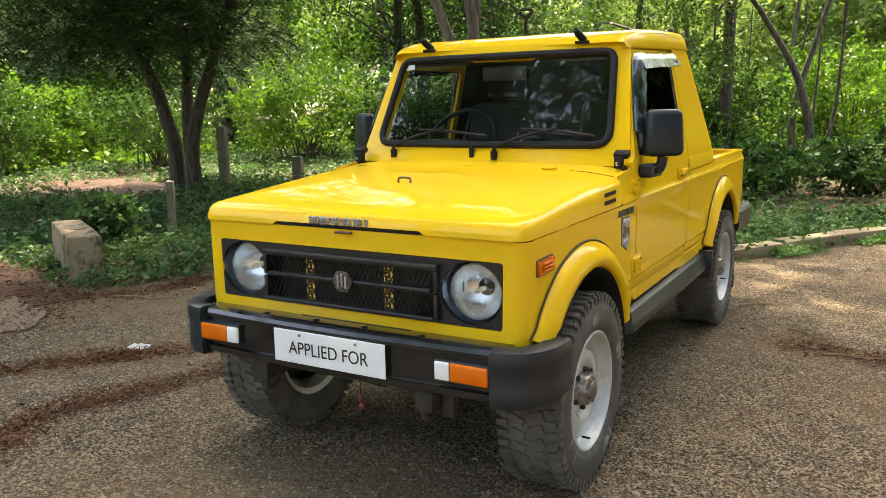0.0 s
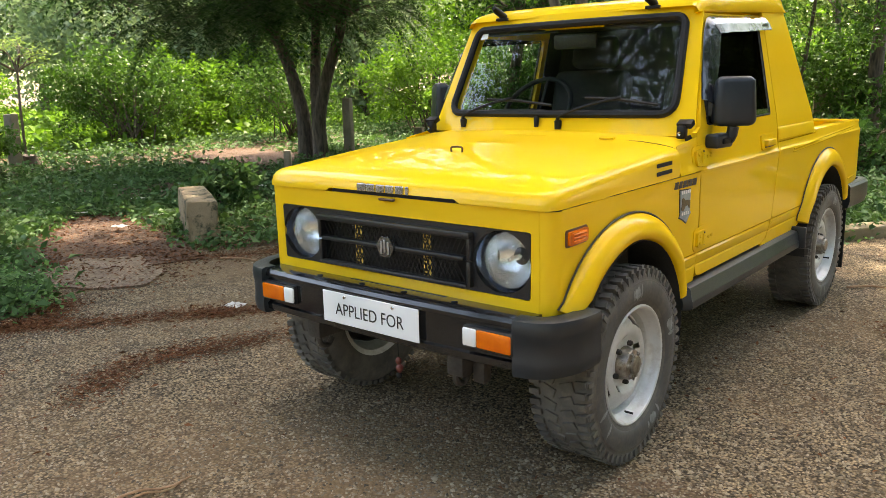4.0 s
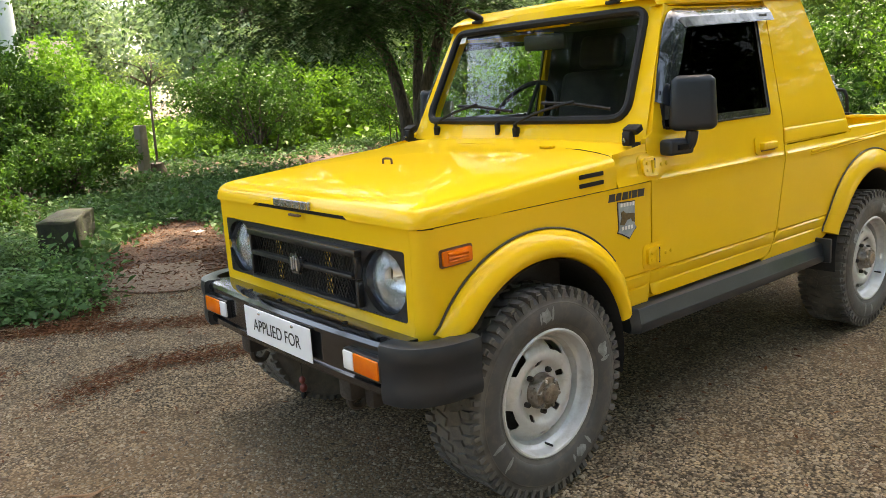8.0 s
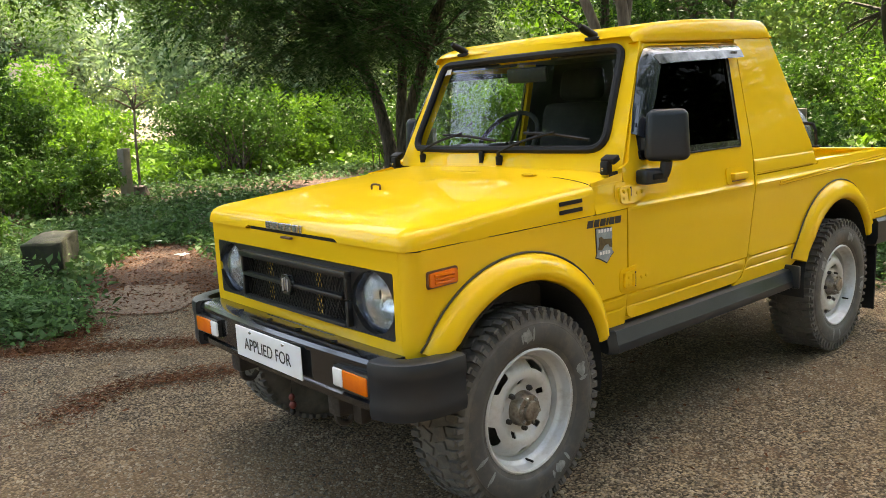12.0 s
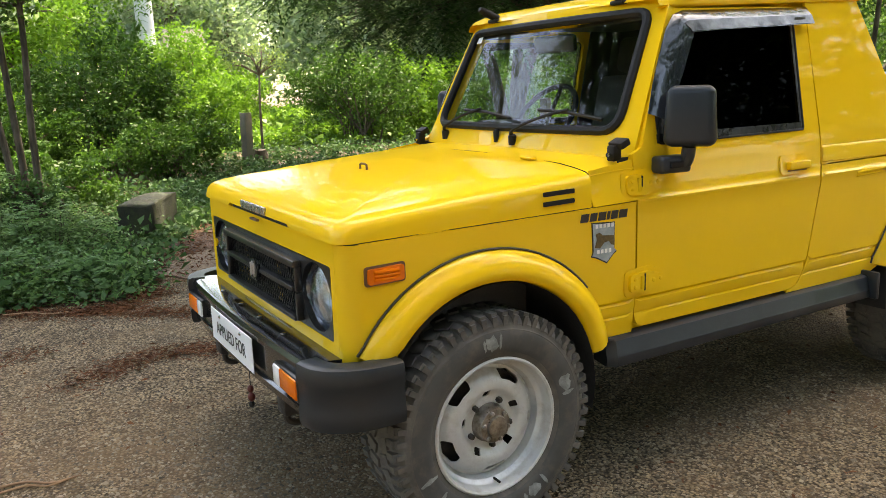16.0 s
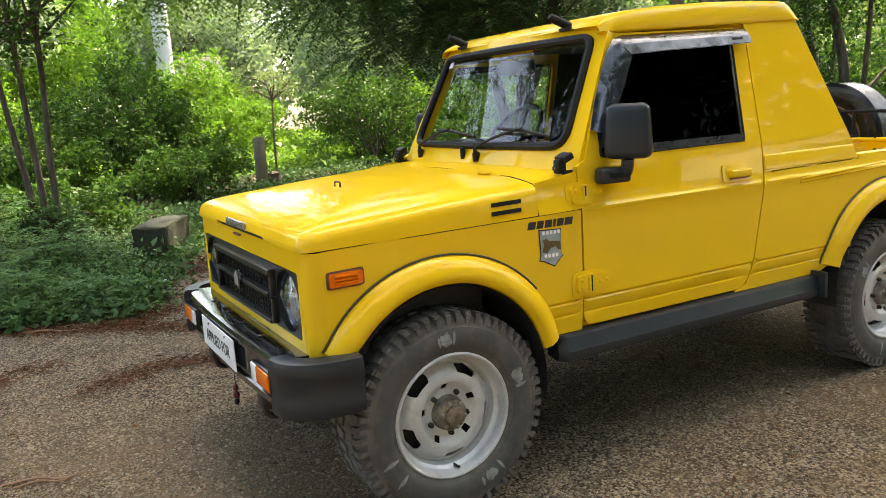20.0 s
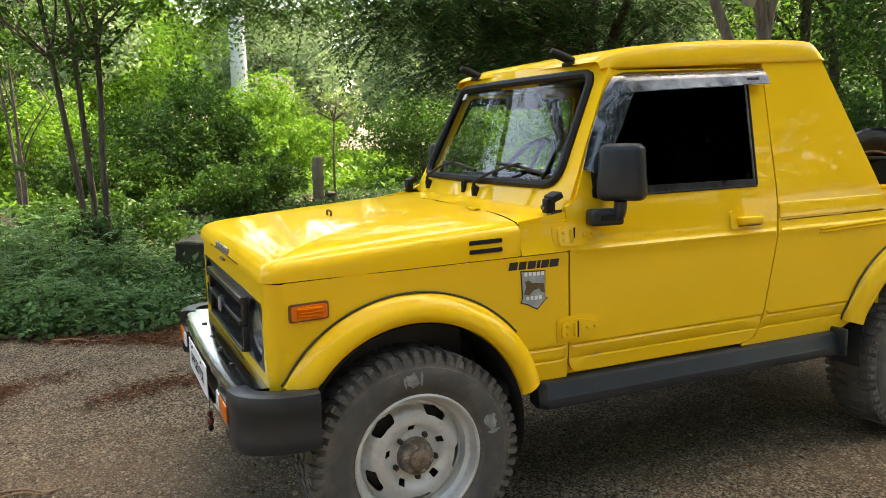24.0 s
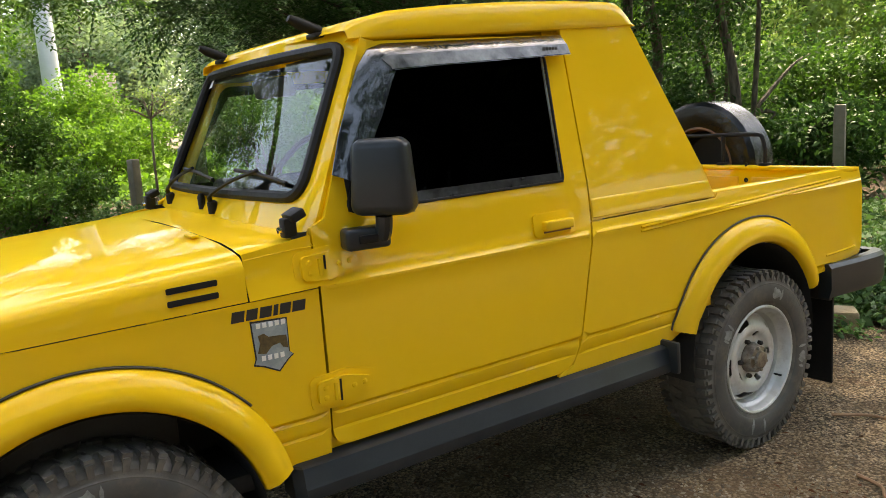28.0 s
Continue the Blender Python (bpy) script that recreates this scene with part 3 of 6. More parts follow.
BARE = [(-8.5, 5.5), (-10.5, 5.9), (-12.4, 6.5), (-12.0, 7.7), (-9.6, 7.6), (-8.2, 6.6)]


def wavy(poly, step, amp, freq=1.7):
    return [(x + amp * noise.noise((x * freq, y * freq, 0.0)), y + amp * noise.noise((x * freq, y * freq, 7.0))) for x, y in fine_line(poly, step)]


def flat_sheet(poly, z, thick):
    bm = bmesh.new()
    a = [bm.verts.new((x, y, z)) for x, y in poly]
    b = [bm.verts.new((x, y, z - thick)) for x, y in poly]
    n = len(poly)
    bm.faces.new(a)
    for i in range(n):
        bm.faces.new((a[i], b[i], b[(i + 1) % n], a[(i + 1) % n]))
    bmesh.ops.triangulate(bm, faces=[f for f in bm.faces if len(f.verts) > 4])
    return bm


bm = bmesh.new()
rings = [[bm.verts.new((r * math.cos(w), r * math.sin(w), -0.03 + (0.06 * noise.noise((r * math.cos(w) * 0.2, r * math.sin(w) * 0.2, 3.0)) if 9 < r < 90 else 0.0) - (0.0 if r > 5 else 0.03)))
          for w in (2 * math.pi * i / 96 for i in range(96))] for r in (0.5, 3, 6, 9, 11, 13, 15, 18, 21, 25, 30, 36, 44, 55, 70, 90, 200, 700, 3000)]
bm.faces.new(rings[0])
for ra, rb in zip(rings, rings[1:]):
    for i in range(96):
        bm.faces.new((ra[i], ra[(i + 1) % 96], rb[(i + 1) % 96], rb[i]))
tagged(part("ground", bm, EARTH, smooth=60), "brown earth under herbs and leaf litter", kind="structure")
road_poly = wavy(ROAD_EDGE, 0.35, 0.10)
tagged(part("road", flat_sheet(road_poly, 0.0, 0.05), ROAD, smooth=None), "grey-brown road of loose stone chippings and dirt", kind="structure")
path_poly = wavy(PATH, 0.3, 0.22, 1.1)
tagged(part("dirt_path", flat_sheet(path_poly, 0.008, 0.06), RED_DIRT, smooth=None), "reddish bare dirt path with leaf litter", kind="structure")
bare_poly = wavy(BARE, 0.3, 0.25, 1.1)
tagged(part("bare_earth", flat_sheet(bare_poly, 0.02, 0.08), RED_DIRT, smooth=None), "bare reddish earth under the three-stemmed tree", kind="structure")
pale = wavy([(-3.5, -0.16), (-3.05, 0.3), (-3.3, 0.62), (-3.95, 0.78), (-4.3, 0.42), (-4.0, 0.05)], 0.12, 0.10, 3.0)
tagged(part("dirt_patch", flat_sheet(pale, 0.014, 0.03), PALE_DIRT, smooth=None), "pale smooth patch of trodden dirt", kind="structure")

# kerb: stones laid end to end along the edge of the road
kerb = empty("kerb")
tagged(kerb, "low weathered kerb of pale stone blocks", kind="structure")
line = [Vector((-0.55, 3.62)), Vector((0.24, 4.2)), Vector((0.75, 5.02)), Vector((1.52, 6.2)), Vector((3.45, 9.2)), Vector((7.05, 14.0))]
stone = bmesh.new()
box(stone, 0, 0, 0.03, 0.78, 0.17, 0.15, 0.018, 2)
for v in stone.verts:
    v.co += Vector((0, 0.008 * noise.noise(v.co * 9), 0.008 * noise.noise(v.co * 7)))
first = None
for a, b in zip(line, line[1:]):
    k = max(1, round((b - a).length / 0.8))
    for i in range(k):
        p = a.lerp(b, (i + 0.5) / k)
        w = math.atan2((b - a).y, (b - a).x)
        m = pose(p.x, p.y, random.uniform(-0.012, 0.006), 0, random.uniform(-1, 1), math.degrees(w) + random.uniform(-1.5, 1.5))
        if first is None:
            first = part("kerb_stone", stone, KERB, kerb)
            ob = first
        else:
            ob = new("kerb_stone", first.data)
            ob.parent = kerb
        ob.matrix_local = m

in_road = lambda x, y: inside((x, y), road_poly)
in_path = lambda x, y: inside((x, y), path_poly) or inside((x, y), pale) or inside((x, y), bare_poly)


def herb_points(n, area, keep):
    """Spots for herbs: outside the road and the path, in patches."""
    x0, y0, x1, y1 = area
    out = []
    while len(out) < n:
        x, y = random.uniform(x0, x1), random.uniform(y0, y1)
        if in_road(x, y) or (in_path(x, y) and random.random() > 0.02) or random.random() > keep(x, y):
            continue
        out.append((x, y))
    return np.array(out)


def herbs(name, spots, per, height, spread, leaf, material, label):
    n = len(spots)
    pos = np.repeat(spots, per, 0) + rng.normal(size=(n * per, 2)) * spread
    h = np.abs(rng.normal(size=n * per)) * height * np.repeat(rng.uniform(0.5, 1.4, n), per) + 0.01
    feet = np.column_stack([pos, h])
    return leaf_mesh(name, feet, random_ways(n * per, 0.25, 0.5), random_ways(n * per, 1.6, 0.5), leaf * rng.uniform(0.5, 1.3, n * per),
                     leaf * 0.62 * rng.uniform(0.7, 1.2, n * per), material, None, label, "stuff")


patchy = lambda x, y: min(1.0, max(0.08, 0.75 + 1.3 * noise.noise((x * 0.45, y * 0.45, 1.0))))
herbs("ground_cover", herb_points(8200, (-10.5, -4.0, 3.0, 8.5), patchy), 10, 0.055, 0.085, 0.062, LEAF_HERB, "low green herbs covering the earth beside the road")
herbs("ground_cover", herb_points(7000, (-20, -6, 6.0, 17), patchy), 8, 0.08, 0.15, 0.10, LEAF_HERB, "low green undergrowth beneath the trees")
herbs("grass_verge", herb_points(2600, (-0.5, 3.7, 5.5, 11), lambda x, y: 0.9 if 0.15 < (y - 4.0) - 1.42 * (x - 0.2) < 2.4 else 0.0), 8, 0.04, 0.07, 0.06, LEAF_HERB, "short green verge behind the kerb")
edge = lambda x, y: 1.0 if (-5.4 < x < -3.0 and -3.6 < y < -0.2 and x < -2.95 - 0.25 * abs(y + 0.4)) else 0.0
herbs("edge_herbs", herb_points(330, (-5.4, -3.6, -2.9, -0.15), edge), 44, 0.12, 0.10, 0.042, LEAF_HERB_LIT, "bushy fine-leaved green herbs at the road's edge")
# clearing grass: its sunlit look comes partly from the brighter leaf colour
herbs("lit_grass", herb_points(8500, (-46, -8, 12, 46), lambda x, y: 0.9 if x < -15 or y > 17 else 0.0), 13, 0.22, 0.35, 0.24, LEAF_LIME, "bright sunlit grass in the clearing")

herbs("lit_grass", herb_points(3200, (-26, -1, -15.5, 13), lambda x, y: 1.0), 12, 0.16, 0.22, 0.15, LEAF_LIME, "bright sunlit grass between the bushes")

def along_kerb(n, out):
    """Spots strewn along the foot of the kerb, on the road's side."""
    got = []
    for _ in range(n):
        k = random.choice((0, 1, 1, 2, 2, 3, 3))
        p = line[k].lerp(line[k + 1], random.random())
        d = (line[k + 1] - line[k]).normalized()
        if noise.noise((p.x * 1.4, p.y * 1.4, 4.0)) > -0.15:
            got.append((p.x + d.y * (0.12 + abs(random.gauss(0, out))), p.y - d.x * (0.12 + abs(random.gauss(0, out)))))
    return np.array(got)


herbs("kerb_herbs", along_kerb(420, 0.07), 9, 0.025, 0.05, 0.045, LEAF_HERB_LIT, "low green creepers along the foot of the kerb")

# ---- trees and bushes ----
# three-stemmed tree behind the truck
c = crown_clumps((-8.6, 5.6, 3.6), (3.9, 3.7, 1.45), 64, (0.45, 0.85), 0.2)
c[1][:, 2] *= 0.5
tree("tree", (-8.95, 7.0, -0.05), [([(-0.18, 0, 0), (-0.3, 0, 1.0), (-0.75, -0.1, 2.2), (-1.6, -0.3, 3.6), (-2.2, -0.4, 4.8)], 0.15, 0.06),
     ([(0.05, 0.1, 0), (0.05, 0.1, 1.1), (-0.1, 0.3, 2.4), (0.3, 0.4, 4.2), (0.4, 0.5, 5.2)], 0.12, 0.05),
     ([(0.22, -0.05, 0), (0.35, -0.05, 1.0), (0.82, 0.1, 2.4), (1.5, 0.1, 3.6), (2.5, 0.2, 5.2)], 0.14, 0.05)], c, 2350, 0.115, LEAF_DEEP,
     "dark three-stemmed tree with drooping feathery foliage", "frond", frond=(0.78, 14))
# twin-stemmed tree close behind the tailgate
c = crown_clumps((-2.6, 5.6, 5.6), (3.8, 3.2, 1.5), 46, (0.5, 0.9), 0.2)
tree("tree", (-1.95, 3.95, -0.05), [([(0.0, 0, 0), (0.0, 0, 1.2), (-0.05, -0.05, 1.9), (-0.28, -0.22, 2.9), (-0.5, -0.3, 5.0)], 0.055, 0.04),
     ([(0.08, 0.06, 0), (0.09, 0.08, 1.2), (0.10, 0.10, 2.0), (0.0, 0.0, 2.9), (-0.1, -0.05, 3.6), (0.1, 0.3, 5.2)], 0.062, 0.045),
     ([(0.10, 0.10, 2.0), (0.16, 0.18, 2.6), (0.3, 0.3, 3.4), (0.8, 0.8, 4.8)], 0.035, 0.025)], c, 1500, 0.10, LEAF_MID,
     "slim twin-stemmed tree with pale brown bark", "frond", PALE_BARK, (0.7, 12))
# dark small-leaved tree close beyond the cab
c = crown_clumps((-5.6, 9.0, 3.3), (2.0, 2.0, 2.0), 46, (0.4, 0.7), 0.15)
tree("tree", (-6.05, 9.0, -0.05), [([(0, 0, 0), (0.05, 0.0, 1.2), (0.12, 0.1, 2.4), (0.25, 0.0, 4.4)], 0.13, 0.06)], c, 7500, 0.085, LEAF_DEEP, "dark small-leaved tree with a thick dark trunk", limb_count=14)
# dense dark trees behind the load bed
for x, y, z, s in ((-3.7, 8.4, 2.7, 1.0), (-5.6, 10.5, 3.4, 1.25), (-2.4, 11.6, 3.2, 1.1)):
    c = crown_clumps((x, y, z), (1.6 * s, 1.6 * s, 2.1 * s), 40, (0.4, 0.7), 0.15)
    tree("tree", (x, y, -0.05), [([(0, 0, 0), (0.06, 0.1, 1.3), (-0.12, 0.0, 2.6), (0.1, -0.2, 4.2)], 0.085, 0.04), ([(0.12, 0.1, 0), (0.3, 0.1, 1.2), (0.5, -0.1, 2.6)], 0.05, 0.025)],
         c, 7000, 0.085, LEAF_DEEP if x == -3.7 else LEAF_MID, "dense dark-leaved small tree with twisted stem", limb_count=12)
# unseen high crown above the twin-stemmed tree, added to shade the truck
c = crown_clumps((-4.5, 3.9, 8.2), (3.7, 4.5, 1.2), 90, (0.7, 1.2), 0.05)
thin = crown_clumps((-0.1, 5.3, 8.2), (1.9, 2.9, 0.9), 13, (0.7, 1.1), 0.05)
over = crown_clumps((-2.2, 4.2, 8.2), (1.7, 2.9, 0.9), 44, (0.6, 1.0), 0.05)
c = (np.concatenate([c[0], thin[0], over[0]]), np.concatenate([c[1], thin[1], over[1]]))
tree("tree", (-5.55, 9.25, -0.05), [([(0, 0, 0), (0.05, -0.05, 1.4), (0.1, -0.15, 2.6), (0.5, -1.8, 5.0), (1.2, -5.0, 7.6)], 0.10, 0.06)], c, 44000, 0.20, LEAF_DEEP, "tall slim tree added so that its unseen crown shades the truck", limb=0.05)
# tall spreading trees, added: unseen crowns close the sky and shade the herbs
for x, y, z, sx, sy, n in ((-10.4, 9.4, 8.6, 4.4, 4.0, 12500),):
    c = crown_clumps((x, y, z), (sx, sy, 2.2), 60, (0.7, 1.2), 0.05)
    tree("tree", (-8.90, 7.10, -0.05), [([(0, 0, 0), (0.0, 0.0, 1.1), (-0.15, 0.2, 2.4), (0.2, 0.3, 4.2), (0.0, 0.8, z)], 0.11, 0.06)], c, n, 0.22, LEAF_MID, "tall tree added to the wood, its unseen crown giving shade", limb=0.05)
# another added crown, out of view, that shades the verge behind the kerb
c = crown_clumps((-0.6, 11.2, 8.4), (4.2, 3.6, 1.4), 60, (0.7, 1.2), 0.05)
tree("tree", (-1.2, 12.6, -0.05), [([(0, 0, 0), (0.05, -0.1, 2.4), (0.2, -0.5, 5.0), (0.5, -1.2, 8.2)], 0.13, 0.07)], c, 4000, 0.22, LEAF_MID, "tall tree added to the wood, its unseen crown giving shade", limb=0.05)
# slim trees in the bright wood along the kerb side
for x, y, lean, h in ((2.2, 23.0, 0.4, 5.5), (-2.6, 21.5, -0.4, 5.2), (6.5, 22.5, 0.3, 5.5), (0.35, 11.7, -1.4, 3.6), (-0.3, 15.6, 0.8, 4.4), (1.7, 12.2, 0.5, 4.8), (-2.2, 14.5, -0.4, 4.2), (3.4, 16.5, 0.4, 5.0), (-1.0, 19.5, 0.3, 5.0), (4.8, 19.0, -0.5, 5.2)):
    c = crown_clumps((x + lean, y, h + 0.6), (1.9, 1.9, 1.5), 22, (0.4, 0.75), 0.15)
    tree("tree", (x, y, -0.05), [([(0, 0, 0), (-0.08, 0, 1.1), (lean * 0.35, 0.1, h * 0.6), (lean, 0.1, h)], 0.10, 0.035), ([(0.05, 0, 0.1), (0.3, 0.2, 1.2), (0.35, 0.3, h * 0.75)], 0.04, 0.02)],
         c, 1300, 0.14, LEAF_LIME if y < 15 else LEAF_PALE, "slim tree with arching stem and light leaves")
# thin saplings by the far fence posts
for k, (x, y, lean) in enumerate(((-5.95, -0.90, -0.26), (-5.90, -0.80, -0.10), (-5.86, -0.70, 0.06))):
    c = crown_clumps((x + lean * 1.5, y + lean * 1.5, 3.3), (1.0, 1.0, 1.6), 26, (0.2, 0.36), 0.1)
    tree("sapling", (x, y, -0.03), [([(0, 0, 0), (lean * 0.15, lean * 0.1, 0.9), (lean * 0.5, lean * 0.7, 2.2), (lean * 1.4, lean * 1.5, 4.4)], 0.042, 0.02)], c, 2000, 0.08, LEAF_MID, "thin dark-stemmed sapling with small leaves", limb=0.014, limb_count=9)
# two more dark saplings with a crooked side branch, beside a post
for dx, dy, lean, h in ((0.0, 0.0, -0.10, 4.2), (-0.28, -0.12, -0.25, 3.6)):
    x, y = -14.46 + dx, -1.95 + dy
    c = crown_clumps((x + lean, y + lean, h * 0.82), (0.9, 0.9, 1.1), 18, (0.22, 0.36), 0.1)
    tree("sapling", (x, y, -0.03), [([(0, 0, 0), (-0.04, 0.0, 0.9), (lean * 0.4, lean * 0.4, 2.0), (lean, lean, h)], 0.055, 0.02), ([(-0.02, 0.0, 0.85), (0.12, 0.22, 1.5), (0.42, 0.62, 2.1)], 0.022, 0.010)],
         c, 1800, 0.08, LEAF_MID, "dark-stemmed sapling with a crooked side branch", limb=0.014, limb_count=10)
# pale candelabra-like plant before the far bushes
c = crown_clumps((-13.7, 4.05, 2.05), (0.75, 0.75, 0.30), 12, (0.14, 0.22), 0.5)
tree("shrub", (-13.7, 4.05, -0.03), [([(0, 0, 0), (0.05, 0, 0.9), (0.0, 0.05, 1.7)], 0.03, 0.02)], c, 480, 0.075, LEAF_PALE, "pale shrub with thin spreading stems", bark=PALE_BARK, limb=0.016)
# branches that hang in over the road from the tree beside it
c1 = crown_clumps((-5.2, 0.55, 2.85), (1.8, 1.4, 0.5), 26, (0.3, 0.5), 0.1)
tree("tree", (-7.8, -4.4, -0.05), [([(0, 0, 0), (0.1, 0.2, 2.0), (0.7, 1.4, 4.2), (1.9, 3.9, 4.5), (2.6, 4.9, 3.2)], 0.2, 0.03), ([(0, 0, 0.4), (0.1, 0, 2.4), (-0.8, 0.5, 5.0)], 0.16, 0.06)],
     c1, 800, 0.07, LEAF_FRESH, "roadside tree with a branch of feathery leaves hanging over", "frond", frond=(0.42, 9), limb=0.02)

for x, y, sx, sz, n, leaf, mat, lab in (
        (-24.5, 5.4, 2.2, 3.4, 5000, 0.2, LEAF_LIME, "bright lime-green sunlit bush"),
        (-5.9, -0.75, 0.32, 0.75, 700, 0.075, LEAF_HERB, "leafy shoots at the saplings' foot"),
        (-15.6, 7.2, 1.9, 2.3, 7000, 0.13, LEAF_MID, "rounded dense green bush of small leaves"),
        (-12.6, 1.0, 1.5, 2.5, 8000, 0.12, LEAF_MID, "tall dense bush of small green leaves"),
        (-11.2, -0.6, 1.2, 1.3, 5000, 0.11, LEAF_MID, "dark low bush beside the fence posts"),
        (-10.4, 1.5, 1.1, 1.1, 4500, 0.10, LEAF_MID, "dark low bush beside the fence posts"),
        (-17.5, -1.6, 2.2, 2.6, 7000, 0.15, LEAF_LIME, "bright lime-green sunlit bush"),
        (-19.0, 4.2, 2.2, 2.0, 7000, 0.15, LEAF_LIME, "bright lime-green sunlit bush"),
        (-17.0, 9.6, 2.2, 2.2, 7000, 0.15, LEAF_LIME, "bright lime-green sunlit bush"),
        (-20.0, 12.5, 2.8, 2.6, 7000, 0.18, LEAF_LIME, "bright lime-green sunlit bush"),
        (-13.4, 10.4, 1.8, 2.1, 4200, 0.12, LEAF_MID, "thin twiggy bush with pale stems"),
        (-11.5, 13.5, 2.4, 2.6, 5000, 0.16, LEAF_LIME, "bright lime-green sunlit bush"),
        (-7.2, 14.5, 2.2, 2.6, 5200, 0.16, LEAF_MID, "leafy green bush in the wood"),
        (-4.5, 12.3, 1.7, 2.2, 4500, 0.15, LEAF_MID, "leafy green bush deep in the wood"),
        (-1.6, 13.2, 1.6, 2.0, 4500, 0.15, LEAF_MID, "leafy green bush deep in the wood"),
        (-7.0, 12.0, 1.7, 2.2, 4500, 0.15, LEAF_DEEP, "dark leafy bush deep in the wood"),
        (-3.2, 9.6, 1.2, 1.3, 4000, 0.12, LEAF_DEEP, "dark leafy bush behind a fence post"),
        # hedge out of view, added to close off low light across the road
        (12.0, -6.0, 2.8, 3.0, 3500, 0.25, LEAF_DEEP, "unseen dark hedge bush added across the road"),
        (12.5, -1.0, 2.8, 3.0, 3500, 0.25, LEAF_DEEP, "unseen dark hedge bush added across the road"),
        (12.5, 4.0, 2.8, 3.0, 3500, 0.25, LEAF_DEEP, "unseen dark hedge bush added across the road"),
        (12.0, 9.0, 2.8, 3.0, 3500, 0.25, LEAF_DEEP, "unseen dark hedge bush added across the road"),
        (-5.2, 8.9, 0.9, 1.5, 3600, 0.12, LEAF_DEEP, "dark leafy bush beyond the truck"),
        (-6.6, 9.9, 1.1, 1.7, 3600, 0.12, LEAF_MID, "leafy bush beyond the truck"),
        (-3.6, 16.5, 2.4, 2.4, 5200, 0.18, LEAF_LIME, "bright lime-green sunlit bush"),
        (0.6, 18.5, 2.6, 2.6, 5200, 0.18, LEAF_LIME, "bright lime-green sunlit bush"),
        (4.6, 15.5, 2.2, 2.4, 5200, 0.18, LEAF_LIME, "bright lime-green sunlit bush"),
        (-0.6, 9.3, 1.4, 0.8, 3600, 0.13, LEAF_DEEP, "low dark undergrowth bush"),
        (1.2, 10.3, 1.5, 0.8, 3600, 0.13, LEAF_DEEP, "low dark undergrowth bush"),
        (2.6, 12.6, 1.6, 1.2, 3600, 0.14, LEAF_MID, "low leafy undergrowth bush"),
        (-7.6, -0.6, 1.1, 0.8, 3000, 0.10, LEAF_MID, "leafy green undergrowth bush"),
        (-5.4, 2.6, 0.45, 0.5, 900, 0.12, LEAF_HERB, "small broad-leaved plant by the stone")):
    bush((x, y), (sx, sx, sz), n, leaf, mat, lab)

for x, y, r, h, k in ((-4.5, -1.9, 0.8, 0.62, 420), (-4.9, -0.75, 0.6, 0.45, 300), (-6.1, -1.1, 0.9, 0.7, 420), (-5.4, -2.9, 1.0, 0.8, 420), (-3.75, -1.2, 0.5, 0.34, 200), (-3.5, -0.55, 0.3, 0.22, 90), (-4.2, -2.9, 0.7, 0.5, 260), (-5.3, -1.6, 0.7, 0.6, 320)):
    pinnate_plant((x, y), (r, h), k, "leafy green roadside plant with feathered leaves")

# far wood: tall crowns in a wide ring, haze put into pale leaf colours
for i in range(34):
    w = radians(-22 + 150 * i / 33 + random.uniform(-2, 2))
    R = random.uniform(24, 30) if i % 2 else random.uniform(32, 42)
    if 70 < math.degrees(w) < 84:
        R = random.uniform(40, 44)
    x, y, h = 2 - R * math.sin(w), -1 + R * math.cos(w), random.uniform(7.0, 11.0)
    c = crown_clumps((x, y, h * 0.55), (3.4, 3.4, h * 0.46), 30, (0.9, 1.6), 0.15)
    tree("far_tree", (x, y, -0.1), [([(0, 0, 0), (0.2, 0, h * 0.3), (-0.1, 0.2, h * 0.6), (0.2, 0.1, h * 0.9)], 0.2, 0.07)], c, 8500, 0.26, random.choice((LEAF_HAZE, LEAF_HAZE, LEAF_LIME)) if w > 0.6 else LEAF_PALE,
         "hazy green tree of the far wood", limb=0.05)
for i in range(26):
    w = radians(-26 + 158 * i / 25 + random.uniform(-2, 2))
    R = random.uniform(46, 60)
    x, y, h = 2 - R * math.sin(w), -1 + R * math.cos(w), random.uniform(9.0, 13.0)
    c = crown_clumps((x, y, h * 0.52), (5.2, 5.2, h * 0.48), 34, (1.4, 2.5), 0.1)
    tree("far_tree", (x, y, -0.1), [([(0, 0, 0), (0.2, 0, h * 0.3), (-0.1, 0.2, h * 0.6), (0.2, 0.1, h * 0.9)], 0.3, 0.1)], c, 6000, 0.5, LEAF_HAZE, "tree far behind the wood, haze painted into its pale leaves", limb=0.07)
# unseen tall trees beside and behind the walk, added for shade and reflections
for x, y, h, s, dx, dy, n in ((-4.5, -8.5, 7.6, 3.6, 0.6, 4.4, 6500), (5.5, -9.0, 7.8, 3.2, -1.6, 4.6, 3000), (1.5, -9.0, 8.6, 3.6, -0.6, 3.0, 9000), (-9.5, -8.0, 7.4, 3.2, 3.2, 4.4, 2200), (-14.5, -6.0, 8.8, 4.2, -0.6, 11.0, 8500)):
    c = crown_clumps((x + dx, y + dy, h), (*s, 1.3) if isinstance(s, tuple) else (s, s, 1.5), 60, (0.7, 1.2), 0.05)
    tree("tree", (x, y, -0.05), [([(0, 0, 0), (0.2, 0.1, 2.5), (0.2 * dx, 0.3 * dy, 5.0), (0.7 * dx, 0.7 * dy, h)], 0.26, 0.10)], c, int(n * 1.8), 0.165, LEAF_DEEP, "unseen tall tree added at the roadside for shade and reflections", limb=0.06)
